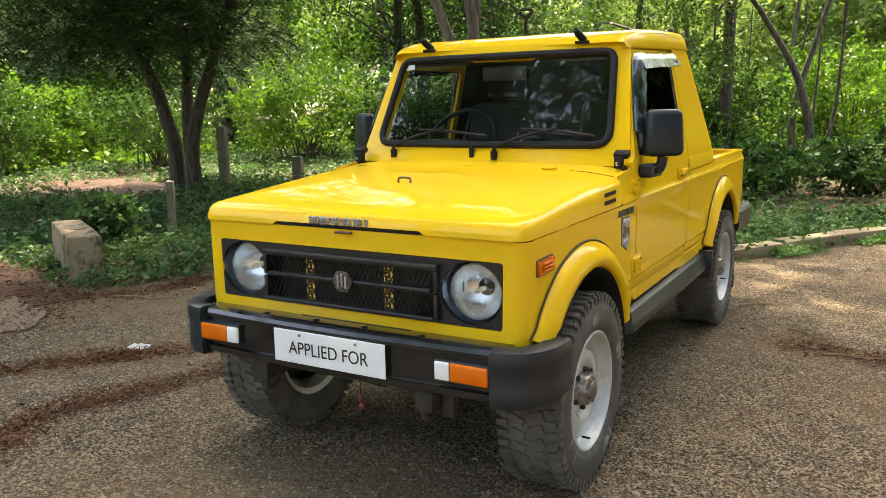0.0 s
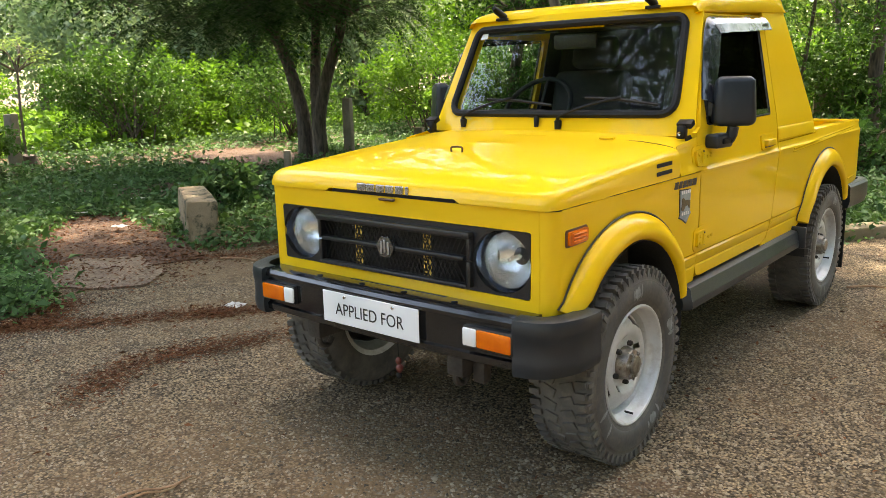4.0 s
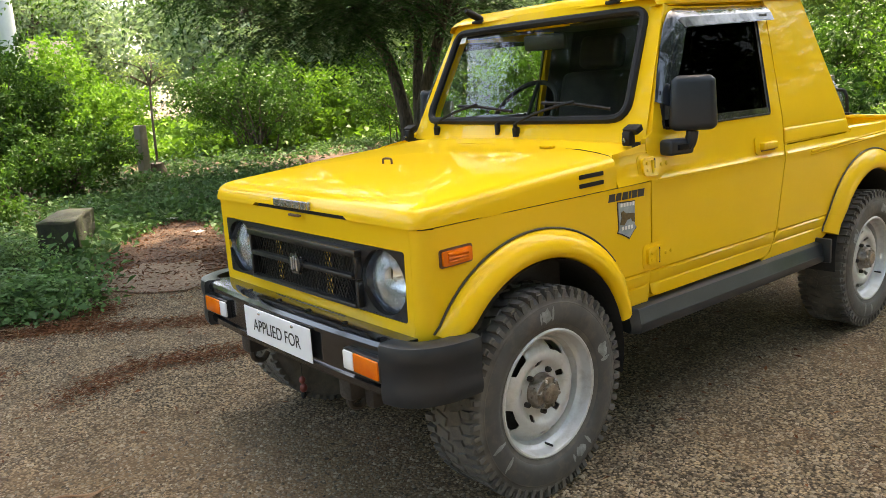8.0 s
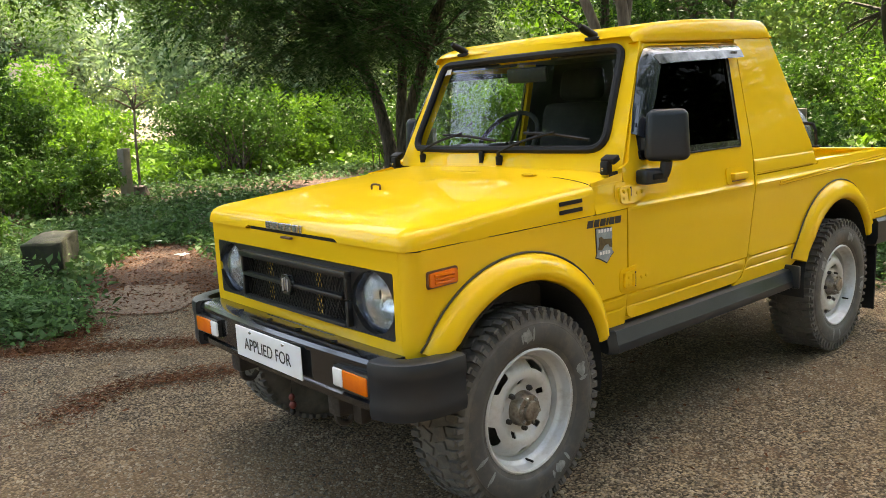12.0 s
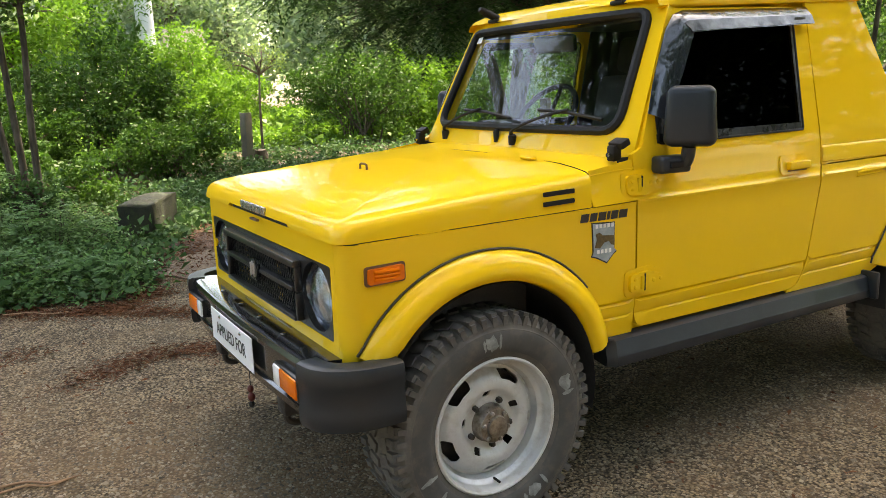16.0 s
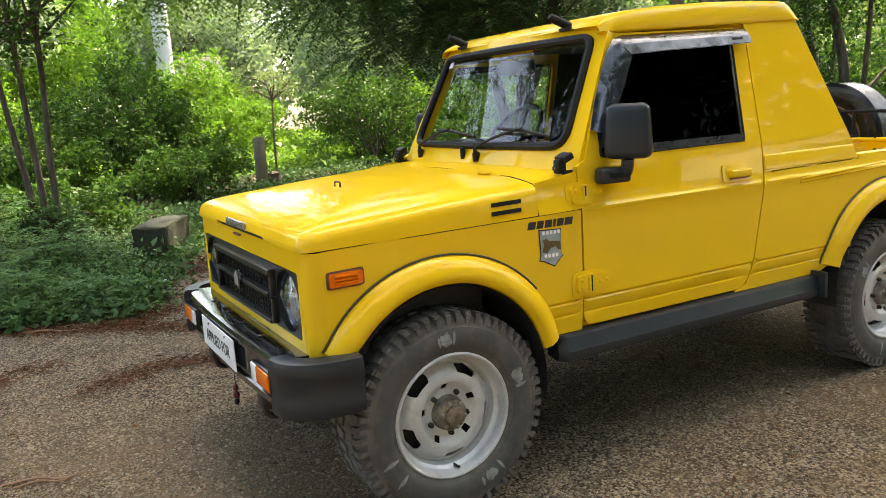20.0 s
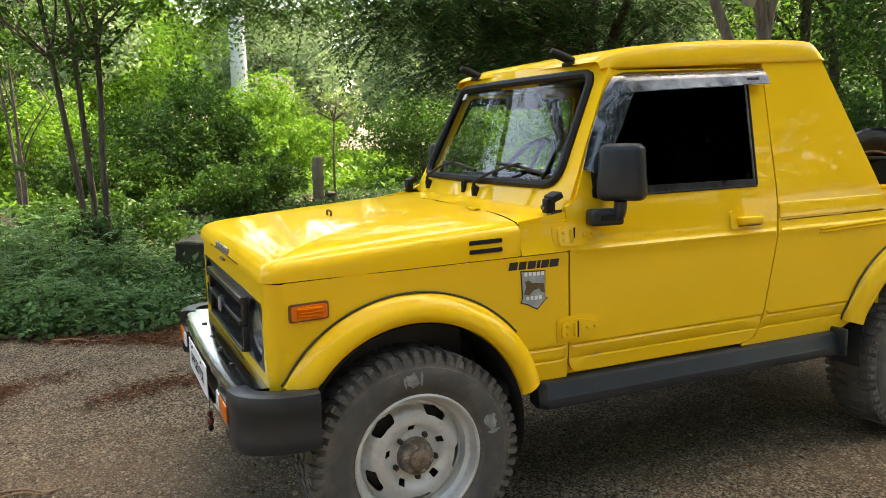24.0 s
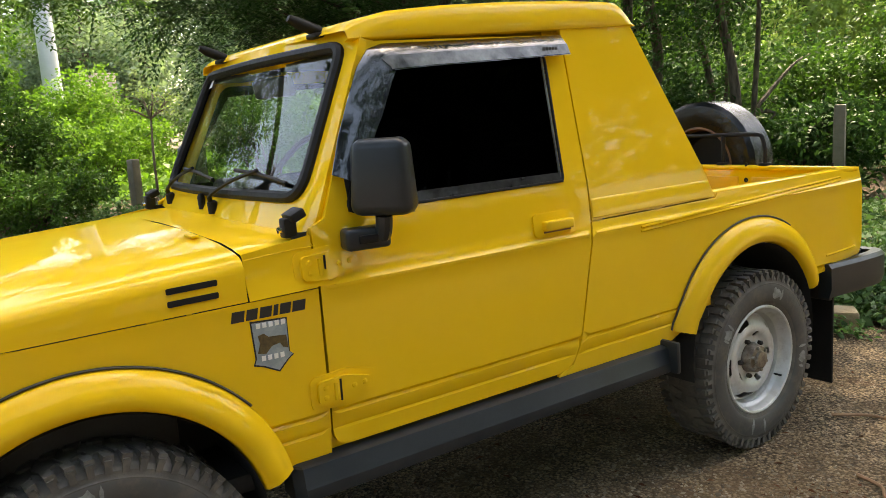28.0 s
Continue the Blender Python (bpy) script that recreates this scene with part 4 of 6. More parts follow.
# overhead crown out of view, added to keep sun off the near road
c = crown_clumps((3.4, 1.8, 8.4), (4.2, 5.2, 1.1), 80, (0.7, 1.2), 0.05)
tree("tree", (9.0, 3.2, -0.05), [([(0, 0, 0), (-0.3, 0, 2.5), (-1.6, -0.3, 5.2), (-4.4, -1.0, 7.9)], 0.28, 0.10)], c, 4600, 0.22, LEAF_DEEP, "unseen tall tree added to shade the road", limb=0.06)
# trees out of view, added to block sky light and darken reflections
for x, y, h in ((9.5, -8.0, 7.5), (10.5, -3.5, 8.3), (11.0, 1.0, 7.8), (10.5, 5.5, 8.4), (9.5, 10.0, 7.5), (8.0, -12.0, 6.5), (2.0, -15.0, 7.0), (-5.0, -15.0, 7.0)):
    c = crown_clumps((x - 1.6, y, h * 0.62), (3.9, 3.6, h * 0.42), 60, (0.8, 1.3), 0.1)
    tree("tree", (x, y, -0.05), [([(0, 0, 0), (0.1, 0.1, h * 0.3), (-0.1, 0.2, h * 0.8)], 0.2, 0.06)], c, 8500, 0.30, LEAF_DEEP, "unseen leafy tree added across the road", limb=0.05)

# ---- posts, stones, far column ----
def weathered(bm, amp=0.012, freq=6.0):
    for v in bm.verts:
        v.co += Vector((noise.noise(v.co * freq), noise.noise(v.co * freq + Vector((5, 0, 0))), noise.noise(v.co * freq + Vector((0, 5, 0))))) * amp
    return bm


def post(x, y, h, w=0.13, lean=0.0, turn=20):
    bm = solid_box(0, 0, h / 2 - 0.1, w, w * 0.9, h + 0.2, 0.012)
    bmesh.ops.subdivide_edges(bm, edges=bm.edges, cuts=3)
    ob = part("fence_post", weathered(bm, 0.010, 5.0), POST)
    ob.matrix_world = pose(x, y, 0, lean, lean * 0.6, turn)
    return tagged(ob, "old grey-brown concrete fence post", "fence post", "fence posts along the wood")


post(-12.3, 3.3, 0.95, 0.17, -2)
post(-8.39, 7.35, 1.06, 0.15)
post(-7.71, 8.45, 0.50, 0.16, 1)
post(-15.58, -1.33, 0.80, 0.15, -1)
post(-12.9, 1.9, 0.9, 0.16)
post(-2.34, 8.5, 1.17, 0.12, 1)
post(-2.37, 13.9, 1.2, 0.2)
post(-4.96, 3.16, 0.62, 0.075, 1, 40)


def stump(x, y, r, h):
    bm = lathe(bmesh.new(), [(-0.05, r * 1.25), (0.05, r * 1.08), (h * 0.6, r), (h, r * 0.85), (h - 0.02, r * 0.3), (h - 0.03, 0.002)], "z", 14)
    ob = part("tree_stump", weathered(bm, 0.05, 5.0), BARK)
    ob.matrix_world = pose(x, y, 0, 4, 3, 15)
    return tagged(ob, "old reddish-brown tree stump beside a fence post", "tree stump")


stump(-12.53, 3.63, 0.14, 0.24)


def stone_block(x, y, sx, sy, h, turn, material, label):
    bm = solid_box(0, 0, h / 2 - 0.06, sx, sy, h + 0.12, 0.02)
    bmesh.ops.subdivide_edges(bm, edges=bm.edges, cuts=4)
    ob = part("stone_block", weathered(bm, 0.026, 7.0), material)
    ob.matrix_world = pose(x, y, 0, 1, 0.5, turn)
    return tagged(ob, label, "stone block", "stone blocks at the path's mouth")


stone_block(-4.40, 1.63, 1.08, 0.25, 0.38, 151.5, MOSSY, "pale weathered concrete block with dark mossy end")
stone_block(-5.74, 0.24, 0.95, 0.33, 0.33, 154.5, DARK_MOSS, "dark mossy stone block among herbs")

col = empty("palm", Matrix.Translation((-29.5, 5.05, 0)))
part("trunk", lathe(bmesh.new(), [(-0.1, 0.42), (1.0, 0.38), (3.0, 0.33), (6.0, 0.31), (8.8, 0.24), (9.2, 0.1)], "z", 20), CHALK, col, "smooth whitish trunk")
pos = np.tile((0.0, 0.0, 8.9), (16, 1)) + rng.normal(size=(16, 3)) * 0.05
a = np.linspace(0, 2 * math.pi, 16, endpoint=False)
f, w, up = fronds(pos, np.column_stack([np.cos(a), np.sin(a), 0.6 + 0.4 * np.sin(a * 5)]), 3.0, 22, 0.5, 0.5)
leaf_mesh("crown", f, w, up, 0.55, 0.07, LEAF_MID, col, fold=0.1)
tagged(col, "royal palm with a whitish trunk in the far wood", "palm tree")
tagged(part("far_wall", solid_box(-31.5, 6.9, 1.95, 0.3, 1.6, 3.9, 0.02), WALL_FAR), "pinkish plastered wall among far trees", kind="structure")


# ---- the truck (built round its front axle; front towards -y, its left side towards +x) ----
truck = empty("pickup_truck")
tagged(truck, "yellow two-seat pickup truck parked on the gravelly road", "pickup truck")
SIDE = [(0.40, 0.650), (0.52, 0.676), (0.577, 0.6805), (0.583, 0.6765), (0.592, 0.6825), (0.622, 0.6855), (0.629, 0.6805), (0.639, 0.6895), (0.94, 0.690), (0.948, 0.6925), (0.956, 0.6925), (0.963, 0.6845), (0.975, 0.6800), (1.02, 0.673), (1.10, 0.667), (1.56, 0.575), (1.70, 0.545)]


def side_x(y, z):
    x = interp(z, SIDE)
    if y < 0.5:
        x -= (0.5 - y) * 0.036
    if y < -0.385:
        x -= 0.05 - math.sqrt(max(0.0, 0.05 ** 2 - (y + 0.385) ** 2))
    if y > 2.9:
        x -= (y - 2.9) ** 2 * 0.25
    return x


on_side = lambda y, z: (side_x(y, z), y, z)


def both(name, maker, material, parent=None, label="", smooth=35.0):
    """Builds a part for the left side and its mirror image for the right."""
    a = part(name, maker(), material, parent or truck, label, smooth)
    b = part(name, mirrored(maker()), material, parent or truck, label, smooth)
    return a, b


def arc(cy, cz, r, a0, a1, n=18):
    return [(cy + r * math.cos(radians(a0 + (a1 - a0) * i / n)), cz + r * math.sin(radians(a0 + (a1 - a0) * i / n))) for i in range(n + 1)]


FA, RA = (0.005, 0.405), (2.345, 0.42)
FEND = [(-0.385, 0.9355), (-0.385, 0.60), *arc(*FA, 0.40, 151, 14, 20), (0.567, 0.502), (0.564, 0.953), (0.385, 0.950)]


def fender():
    bm = sheet(FEND, on_side, step=0.05, rows=ROWS_Z)
    cols = [-0.385 - 0.05 * math.sin(radians(a)) for a in range(0, 91, 10)]
    return strip(bm, [[on_side(y, z) for z in np.linspace(0.60, 0.934, 9)] for y in cols], cap=False)


ROWS_Z = (0.577, 0.583, 0.592, 0.622, 0.629, 0.639, 0.94, 0.948, 0.956, 0.963, 0.975)
both("front_fender", fender, YELLOW)
COWL_SIDE = [(0.390, 0.953), (0.567, 0.957), (0.565, 1.085), (0.390, 1.062)]
both("cowl_side", lambda: sheet(COWL_SIDE, on_side, step=0.04), YELLOW)
DOOR = rounded([(0.575, 0.532), (1.427, 0.532), (1.520, 1.0), (1.518, 1.572), (0.80, 1.556), (0.612, 1.12), (0.570, 1.10)], [0.05, 0.09, 0.25, 0.02, 0.05, 0.0, 0.0])
WIN = rounded([(0.675, 1.125), (1.424, 1.130), (1.436, 1.520), (0.835, 1.518)], [0.02, 0.012, 0.03, 0.06])
doors = both("door", lambda: sheet(DOOR, on_side, [WIN], step=0.05, rows=ROWS_Z, thick=0.02), YELLOW)
CABQ = [(1.526, 0.994), (2.145, 0.999), (1.848, 1.602), (1.524, 1.592)]
both("cab_quarter_panel", lambda: sheet(CABQ, on_side, step=0.043, thick=0.012), YELLOW)
both("rocker_panel", lambda: sheet([(0.50, 0.50), (1.84, 0.50), (1.84, 0.62), (0.50, 0.62)], lambda y, z: (side_x(y, z) - 0.022, y, z), (), 0.1, 0.006), YELLOW)
BED = [(1.36, 0.512), (1.87, 0.512), *arc(*RA, 0.40, 161, 24, 20), (2.79, 0.60), (3.155, 0.63), (3.175, 0.70), (3.165, 1.012), (2.16, 1.010), (2.15, 0.995), (1.525, 0.990), (1.448, 0.605), (1.420, 0.546), (1.36, 0.526)]
both("bed_side", lambda: sheet(BED, on_side, step=0.05, thick=0.01, rows=ROWS_Z), YELLOW)
within = lambda d: (lambda y, z: (side_x(y, z) - d, y, z))
both("door_jamb", lambda: sheet([(1.40, 0.54), (1.56, 0.54), (1.60, 1.0), (1.58, 1.585), (1.47, 1.585), (1.47, 1.0)], within(0.027), (), 0.08, 0.004, rows=ROWS_Z), YELLOW)
both("door_jamb", lambda: sheet([(0.53, 0.53), (0.62, 0.53), (0.62, 1.09), (0.53, 1.09)], within(0.027), (), 0.08, 0.004, rows=ROWS_Z), CABIN, None, "dark front door jamb")


def flare(cy, cz, r0, r1, a0, a1, bulge, stretch=1.0):
    prof = [(r1, 0.0), (r1 - 0.004, 0.016), (r1 - 0.03, bulge * 0.75), (r0 + 0.03, bulge), (r0 + 0.006, bulge - 0.004), (r0, bulge - 0.014), (r0 - 0.003, bulge - 0.05), (r0 + 0.02, bulge - 0.07), (r1 - 0.01, -0.02)]
    rings = []
    for i in range(41):
        w = radians(a0 + (a1 - a0) * i / 40)
        ring = []
        for r, o in prof:
            y, z = cy + r * math.cos(w) * stretch, cz + r * math.sin(w)
            ring.append((side_x(y, min(z, 0.93)) + o, y, z))
        rings.append(ring)
    return strip(bmesh.new(), rings, closed=True)


def seam(cy, cz, r, a0, a1, stretch=1.0):
    pts = []
    for i in range(33):
        w = radians(a0 + (a1 - a0) * i / 32)
        y, z = cy + r * math.cos(w) * stretch, cz + r * math.sin(w)
        pts.append((side_x(y, min(z, 0.93)) + 0.006, y, z))
    return tube(bmesh.new(), pts, 0.0036, 6)


ff = both("wheel_arch_flare", lambda: flare(*FA, 0.378, 0.465, 151, 14, 0.052), YELLOW, smooth=62.0)
rf = both("wheel_arch_flare", lambda: flare(*RA, 0.385, 0.478, 163, 22, 0.048), YELLOW, smooth=62.0)
for ob, sgn, c, r, a0, a1 in ((ff[0], 1, FA, 0.468, 151, 40), (ff[1], -1, FA, 0.468, 151, 40), (rf[0], 1, RA, 0.481, 163, 60), (rf[1], -1, RA, 0.481, 163, 60)):
    b = seam(*c, r, a0, a1)
    part("piping", mirrored(b) if sgn < 0 else b, PIPING, ob, "dark rubber piping")


# bonnet
def hood_edge(y):
    return interp(y, [(-0.45, 0.990), (-0.38, 0.998), (0.0, 1.030), (0.40, 1.058), (0.50, 1.066)])


def hood_section(y, z0=None, squeeze=0.0):
    w = side_x(max(y, -0.38), 0.94) - 0.002 - squeeze
    e = hood_edge(y)
    z0 = z0 if z0 is not None else interp(y, [(-0.45, 0.938), (0.40, 0.953)])
    half = [(w, z0), (w - 0.001, z0 + 0.02), (w - 0.006, e - 0.028), (w - 0.016, e - 0.010), (w - 0.035, e + 0.002), (w - 0.09, e + 0.012), (w - 0.16, e + 0.020), (0.30, e + 0.027), (0.12, e + 0.031), (0.0, e + 0.032)]
    return [(x, y, z) for x, z in half] + [(-x, y, z) for x, z in half[-2::-1]]


def hood_mesh():
    """Nested outlines, from the folded lower edge up over the rounded rim to the middle."""
    rings = []
    for d, kind, o in ((0.014, "b", 0.003), (0.0, "b", 0.0), (0.0005, "b", 0.015), (0.002, "e", -0.034), (0.006, "e", -0.019), (0.014, "e", -0.008), (0.027, "e", -0.0005), (0.05, "e", 0.005), (0.10, "e", 0.0125),
                       (0.16, "e", 0.019), (0.26, "e", 0.0255), (0.40, "e", 0.030), (0.52, "e", 0.0317), (0.9, "e", 0.032)):
        wide = lambda y: max(0.0, side_x(max(y, -0.38), 0.94) - 0.002 - d)
        yf = -0.447 + min(d * 1.15, 0.60)
        wc = wide(-0.38)
        r = min(wc, max(0.052 - 0.6 * d, 0.006))
        half = []
        for k in range(10):
            y = 0.386 + (yf + r - 0.386) * k / 9
            half.append((wide(y), y, False))
        for k in range(1, 7):
            a = radians(15 * k)
            half.append((wc - r + r * math.cos(a), yf + r - r * math.sin(a), False))
        for x in (0.45, 0.29, 0.27, 0.18, 0.09, 0.0):
            half.append((x * (wc - r) / 0.56, yf, x < 0.28))
        ring = []
        for x, y, mid in half:
            if kind == "b":
                z = interp(y, [(-0.45, 0.937), (0.40, 0.953)]) + o + (0.012 if mid and o < 0.01 else 0.0)
            else:
                z = hood_edge(y) + o
            ring.append((x, y, z))
        rings.append(ring + [(-x, y, z) for x, y, z in ring[-2::-1]])
    bm = strip(bmesh.new(), rings, cap=False)
    bmesh.ops.remove_doubles(bm, verts=bm.verts, dist=0.0004)
    return bm


hood = part("hood", hood_mesh(), YELLOW, truck, calc=True)
rear = [hood_section(y) for y in (0.392, 0.45, 0.52, 0.575)]
part("cowl", strip(bmesh.new(), [[(x, y, z) for x, y, z in r[3:-3]] for r in rear], cap=False), YELLOW, truck)
tagged(hood, "smooth yellow bonnet with reflections")

# nose round the grille
NOSE = [(-0.607, 0.603), (0.607, 0.603), (0.607, 0.934), (-0.607, 0.934)]
GRILLE = rounded([(-0.575, 0.655), (0.575, 0.655), (0.578, 0.868), (-0.578, 0.868)], 0.012)
nose_y = lambda x: -0.4355
part("nose_panel", sheet(NOSE, lambda x, z: (x, nose_y(x), z), [GRILLE], 0.05, 0.03, inward=(0, 1, 0)), YELLOW, truck)
part("radiator_shroud", solid_box(0, -0.30, 0.76, 1.1, 0.02, 0.22, 0.005), CABIN, truck)

# windscreen frame
RAKE = 0.49
ws = lambda x, z: (x, 0.555 + (z - 1.155) * RAKE + 0.05 * (x / 0.6) ** 2, z)
FRAME = rounded([(-0.655, 1.085), (0.655, 1.085), (0.575, 1.598), (-0.575, 1.598)], [0.01, 0.01, 0.05, 0.05])
GLASS = rounded([(-0.562, 1.165), (0.562, 1.165), (0.520, 1.548), (-0.520, 1.548)], [0.06, 0.06, 0.05, 0.05])
part("windscreen_frame", sheet(FRAME, ws, [GLASS], 0.05, 0.045, inward=(0, 1, 0)), YELLOW, truck)
# grille panel, lamps and mesh
grille = part("grille", sheet(rounded([(-0.573, 0.657), (0.573, 0.657), (0.576, 0.866), (-0.576, 0.866)], 0.012), lambda x, z: (x, -0.436, z),
              [rounded([(-0.335, 0.672), (0.335, 0.672), (0.345, 0.835), (-0.345, 0.835)], 0.012), [(0.468 + 0.1085 * math.cos(w), 0.763 + 0.1000 * math.sin(w)) for w in np.linspace(0, 2 * math.pi, 28, endpoint=False)],
               [(-0.468 + 0.1085 * math.cos(w), 0.763 + 0.1000 * math.sin(w)) for w in np.linspace(0, 2 * math.pi, 28, endpoint=False)]], 0.05, 0.02, inward=(0, 1, 0)), GRILLE_BLACK, truck, "black plastic grille surround")
for z, h, x in ((0.838, 0.022, 0.36), (0.762, 0.016, 0.335), (0.672, 0.014, 0.345)):
    part("grille_bar", solid_box(0, -0.446, z, 2 * x, 0.032, h, 0.005), GRILLE_BLACK, grille)
for s in (-1, 1):
    for zz, t in ((0.80, -14), (0.71, 10)):
        part("grille_bar", solid_box(s * 0.35, -0.444, zz, 0.016, 0.024, 0.085, 0.004), GRILLE_BLACK, grille)
b = bmesh.new()
for i in range(46):
    x = -0.43 + i * 0.019
    for d in (-1, 1):
        x0, x1 = (x, x + d * 0.085)
        if abs(x) < 0.335 and abs(x1) < 0.345:
            tube(b, [(x0, -0.440, 0.675), (x1, -0.440, 0.833)], 0.0021, 4, False)
part("grille_mesh", b, GRILLE_BLACK, grille, "fine black diamond mesh", smooth=None, calc=False)
BRASS = surface("yellow_strip", (0.68, 0.45, 0.08), (0.82, 0.57, 0.13), (0.4, 0.6), 30, 100, 0.1)
for x in (-0.16, 0.165):
    st = [(x - 0.017, 0.677), (x + 0.017, 0.677), (x + 0.017, 0.832), (x - 0.017, 0.832)]
    hs = [[(x + dx + 0.0052 * math.cos(w), z + 0.0050 * math.sin(w)) for w in np.linspace(0, 2 * math.pi, 6, endpoint=False)] for z in np.arange(0.685, 0.83, 0.0115) for dx in (-0.0095, 0.003)]
    part("perforated_strip", sheet(st, lambda u, v: (u, -0.4372, v), hs, 0.2, 0.001, inward=(0, 1, 0)), BRASS, grille, "perforated yellow metal strip")
part("radiator", solid_box(0, -0.34, 0.76, 0.80, 0.03, 0.20, 0.004), CABIN, truck)
part("inner_fender", solid_box(0, -0.05, 0.74, 1.15, 0.55, 0.30, 0.02), CABIN, truck)
hexa = [(0.042 * math.cos(w), 0.764 + 0.040 * math.sin(w)) for w in np.linspace(0, 2 * math.pi, 6, endpoint=False)]
em = part("emblem", sheet(hexa, lambda x, z: (x, -0.470, z), (), 0.1, 0.014, inward=(0, 1, 0)), DARK_CHROME, grille, "six-sided grey emblem")
for x in (-0.016, 0.0, 0.016):
    part("facet", solid_box(x, -0.472, 0.762 + (0.006 if x == 0 else 0), 0.008, 0.006, 0.045, 0.002, 1), GREY_TRIM, em)


def headlamp(s):
    c, k = (s * 0.468, -0.382, 0.763), (s * 0.468, -0.40, 0.763)
    lamp = part("headlamp", lathe(bmesh.new(), [(0.06, 0.02), (0.05, 0.05), (0.015, 0.085), (-0.012, 0.090), (-0.020, 0.090)], "y", 40, centre=c), REFLECTOR, truck, "round clear headlamp")
    part("bowl", lathe(bmesh.new(), [(0.016, 0.089), (0.010, 0.096), (-0.010, 0.104), (-0.034, 0.111)], "y", 40, centre=k), BOWL, lamp, "bluish chromed lamp bowl")
    part("lens", lathe(bmesh.new(), [(-0.060, 0.0), (-0.058, 0.03), (-0.050, 0.06), (-0.036, 0.082), (-0.020, 0.0895)], "y", 40, centre=c), LENS_GLASS, lamp, "domed ribbed glass")
    b = bmesh.new()
    for i in range(-7, 8):
        x = i * 0.0115
        h = math.sqrt(max(0, 0.0855 ** 2 - x * x))
        pts = [(c[0] + x, c[1] - 0.054 + 0.45 * (x * x + (h * k) ** 2) / 0.09 * 0.8, c[2] + h * k) for k in np.linspace(-0.97, 0.97, 9)]
        tube(b, pts, 0.0011, 4, False)
    part("lens_ribs", b, LENS_GLASS, lamp, smooth=60, calc=False)
    part("bulb", lathe(bmesh.new(), [(-0.012, 0.001), (-0.010, 0.008), (0.03, 0.009), (0.05, 0.012)], "y", 12, centre=c), CHROME, lamp)


headlamp(1), headlamp(-1)

# lower front, bumper, plate and lamps
BEAM = [(-0.42, 0.618), (-0.530, 0.626), (-0.548, 0.622), (-0.556, 0.610), (-0.556, 0.598), (-0.546, 0.592), (-0.546, 0.494), (-0.556, 0.488), (-0.554, 0.466), (-0.540, 0.456), (-0.42, 0.456)]
bumper = part("front_bumper", strip(bmesh.new(), [[(x, y + 0.02 * (abs(x) / 0.6) ** 2, z) for y, z in BEAM] for x in np.linspace(-0.615, 0.615, 13)], closed=True), BLACK_PAINT, truck, "black painted steel bumper", smooth=30)


def bumper_cap(s):
    plan = smooth_line([(0.585, -0.545, 0), (0.65, -0.532, 0), (0.70, -0.495, 0), (0.732, -0.43, 0), (0.742, -0.37, 0), (0.744, -0.315, 0)], 4)
    rings = []
    for i, p in enumerate(plan):
        d = (plan[min(i + 1, len(plan) - 1)] - plan[max(i - 1, 0)]).normalized()
        n = Vector((-d.y, d.x, 0)) * -1
        k = i / (len(plan) - 1)
        lo = 0.447 + 0.01 * k
        sec = [(-0.055, 0.628), (-0.006, 0.630), (0.006, 0.625), (0.010, 0.612), (0.011, 0.590), (0.010, 0.578), (0.0065, 0.566), (0.0065, 0.510), (0.010, 0.498), (0.009, lo + 0.018), (0.004, lo + 0.003), (-0.055, lo)]
        rings.append([(p.x + n.x * o, p.y + n.y * o, z) for o, z in sec])
    bm = strip(bmesh.new(), rings, closed=True)
    return mirrored(bm) if s < 0 else bm


for s in (1, -1):
    part("end_cap", bumper_cap(s), BLACK_PLASTIC, bumper, "dark grey plastic corner", smooth=40)
    lamp = part("turn_lamp", solid_box(s * 0.495, -0.540, 0.546, 0.186, 0.03, 0.070, 0.005), GRILLE_BLACK, bumper)
    part("amber_lens", solid_box(s * 0.520, -0.553, 0.546, 0.126, 0.014, 0.058, 0.005), AMBER, lamp, "orange lens")
    part("clear_lens", solid_box(s * 0.429, -0.553, 0.546, 0.052, 0.014, 0.058, 0.005), CLEAR_LENS, lamp, "clear white lens")
    for x in (0.32, 0.1):
        part("bolt", lathe(bmesh.new(), [(0.620, 0.011), (0.6275, 0.011), (0.629, 0.008), (0.629, 0.0005)], "z", 8, centre=(s * x, -0.49, 0)), BLACK_PAINT, bumper)
plate = part("number_plate", solid_box(0, -0.562, 0.5445, 0.456, 0.004, 0.114, 0.0015, 1), PLATE, bumper, "white plate with black lettering")
letters("APPLIED FOR", 0.062, INK, plate, pose(0, -0.5652, 0.540, 90, 0, 0), 0.0004, "black plate lettering", 0.90)
for x in (-0.115, 0.115):
    part("screw", lathe(bmesh.new(), [(-0.568, 0.0005), (-0.568, 0.005), (-0.563, 0.007)], "y", 10, centre=(x, 0, 0.588)), CHROME, plate)
trim = [(-0.24, 0.604), (0.30, 0.604), (0.25, 0.622), (-0.20, 0.622)]
part("lower_trim", sheet(trim, lambda x, z: (x, -0.446, z), (), 0.2, 0.006, inward=(0, 1, 0)), BLACK_PAINT, truck)

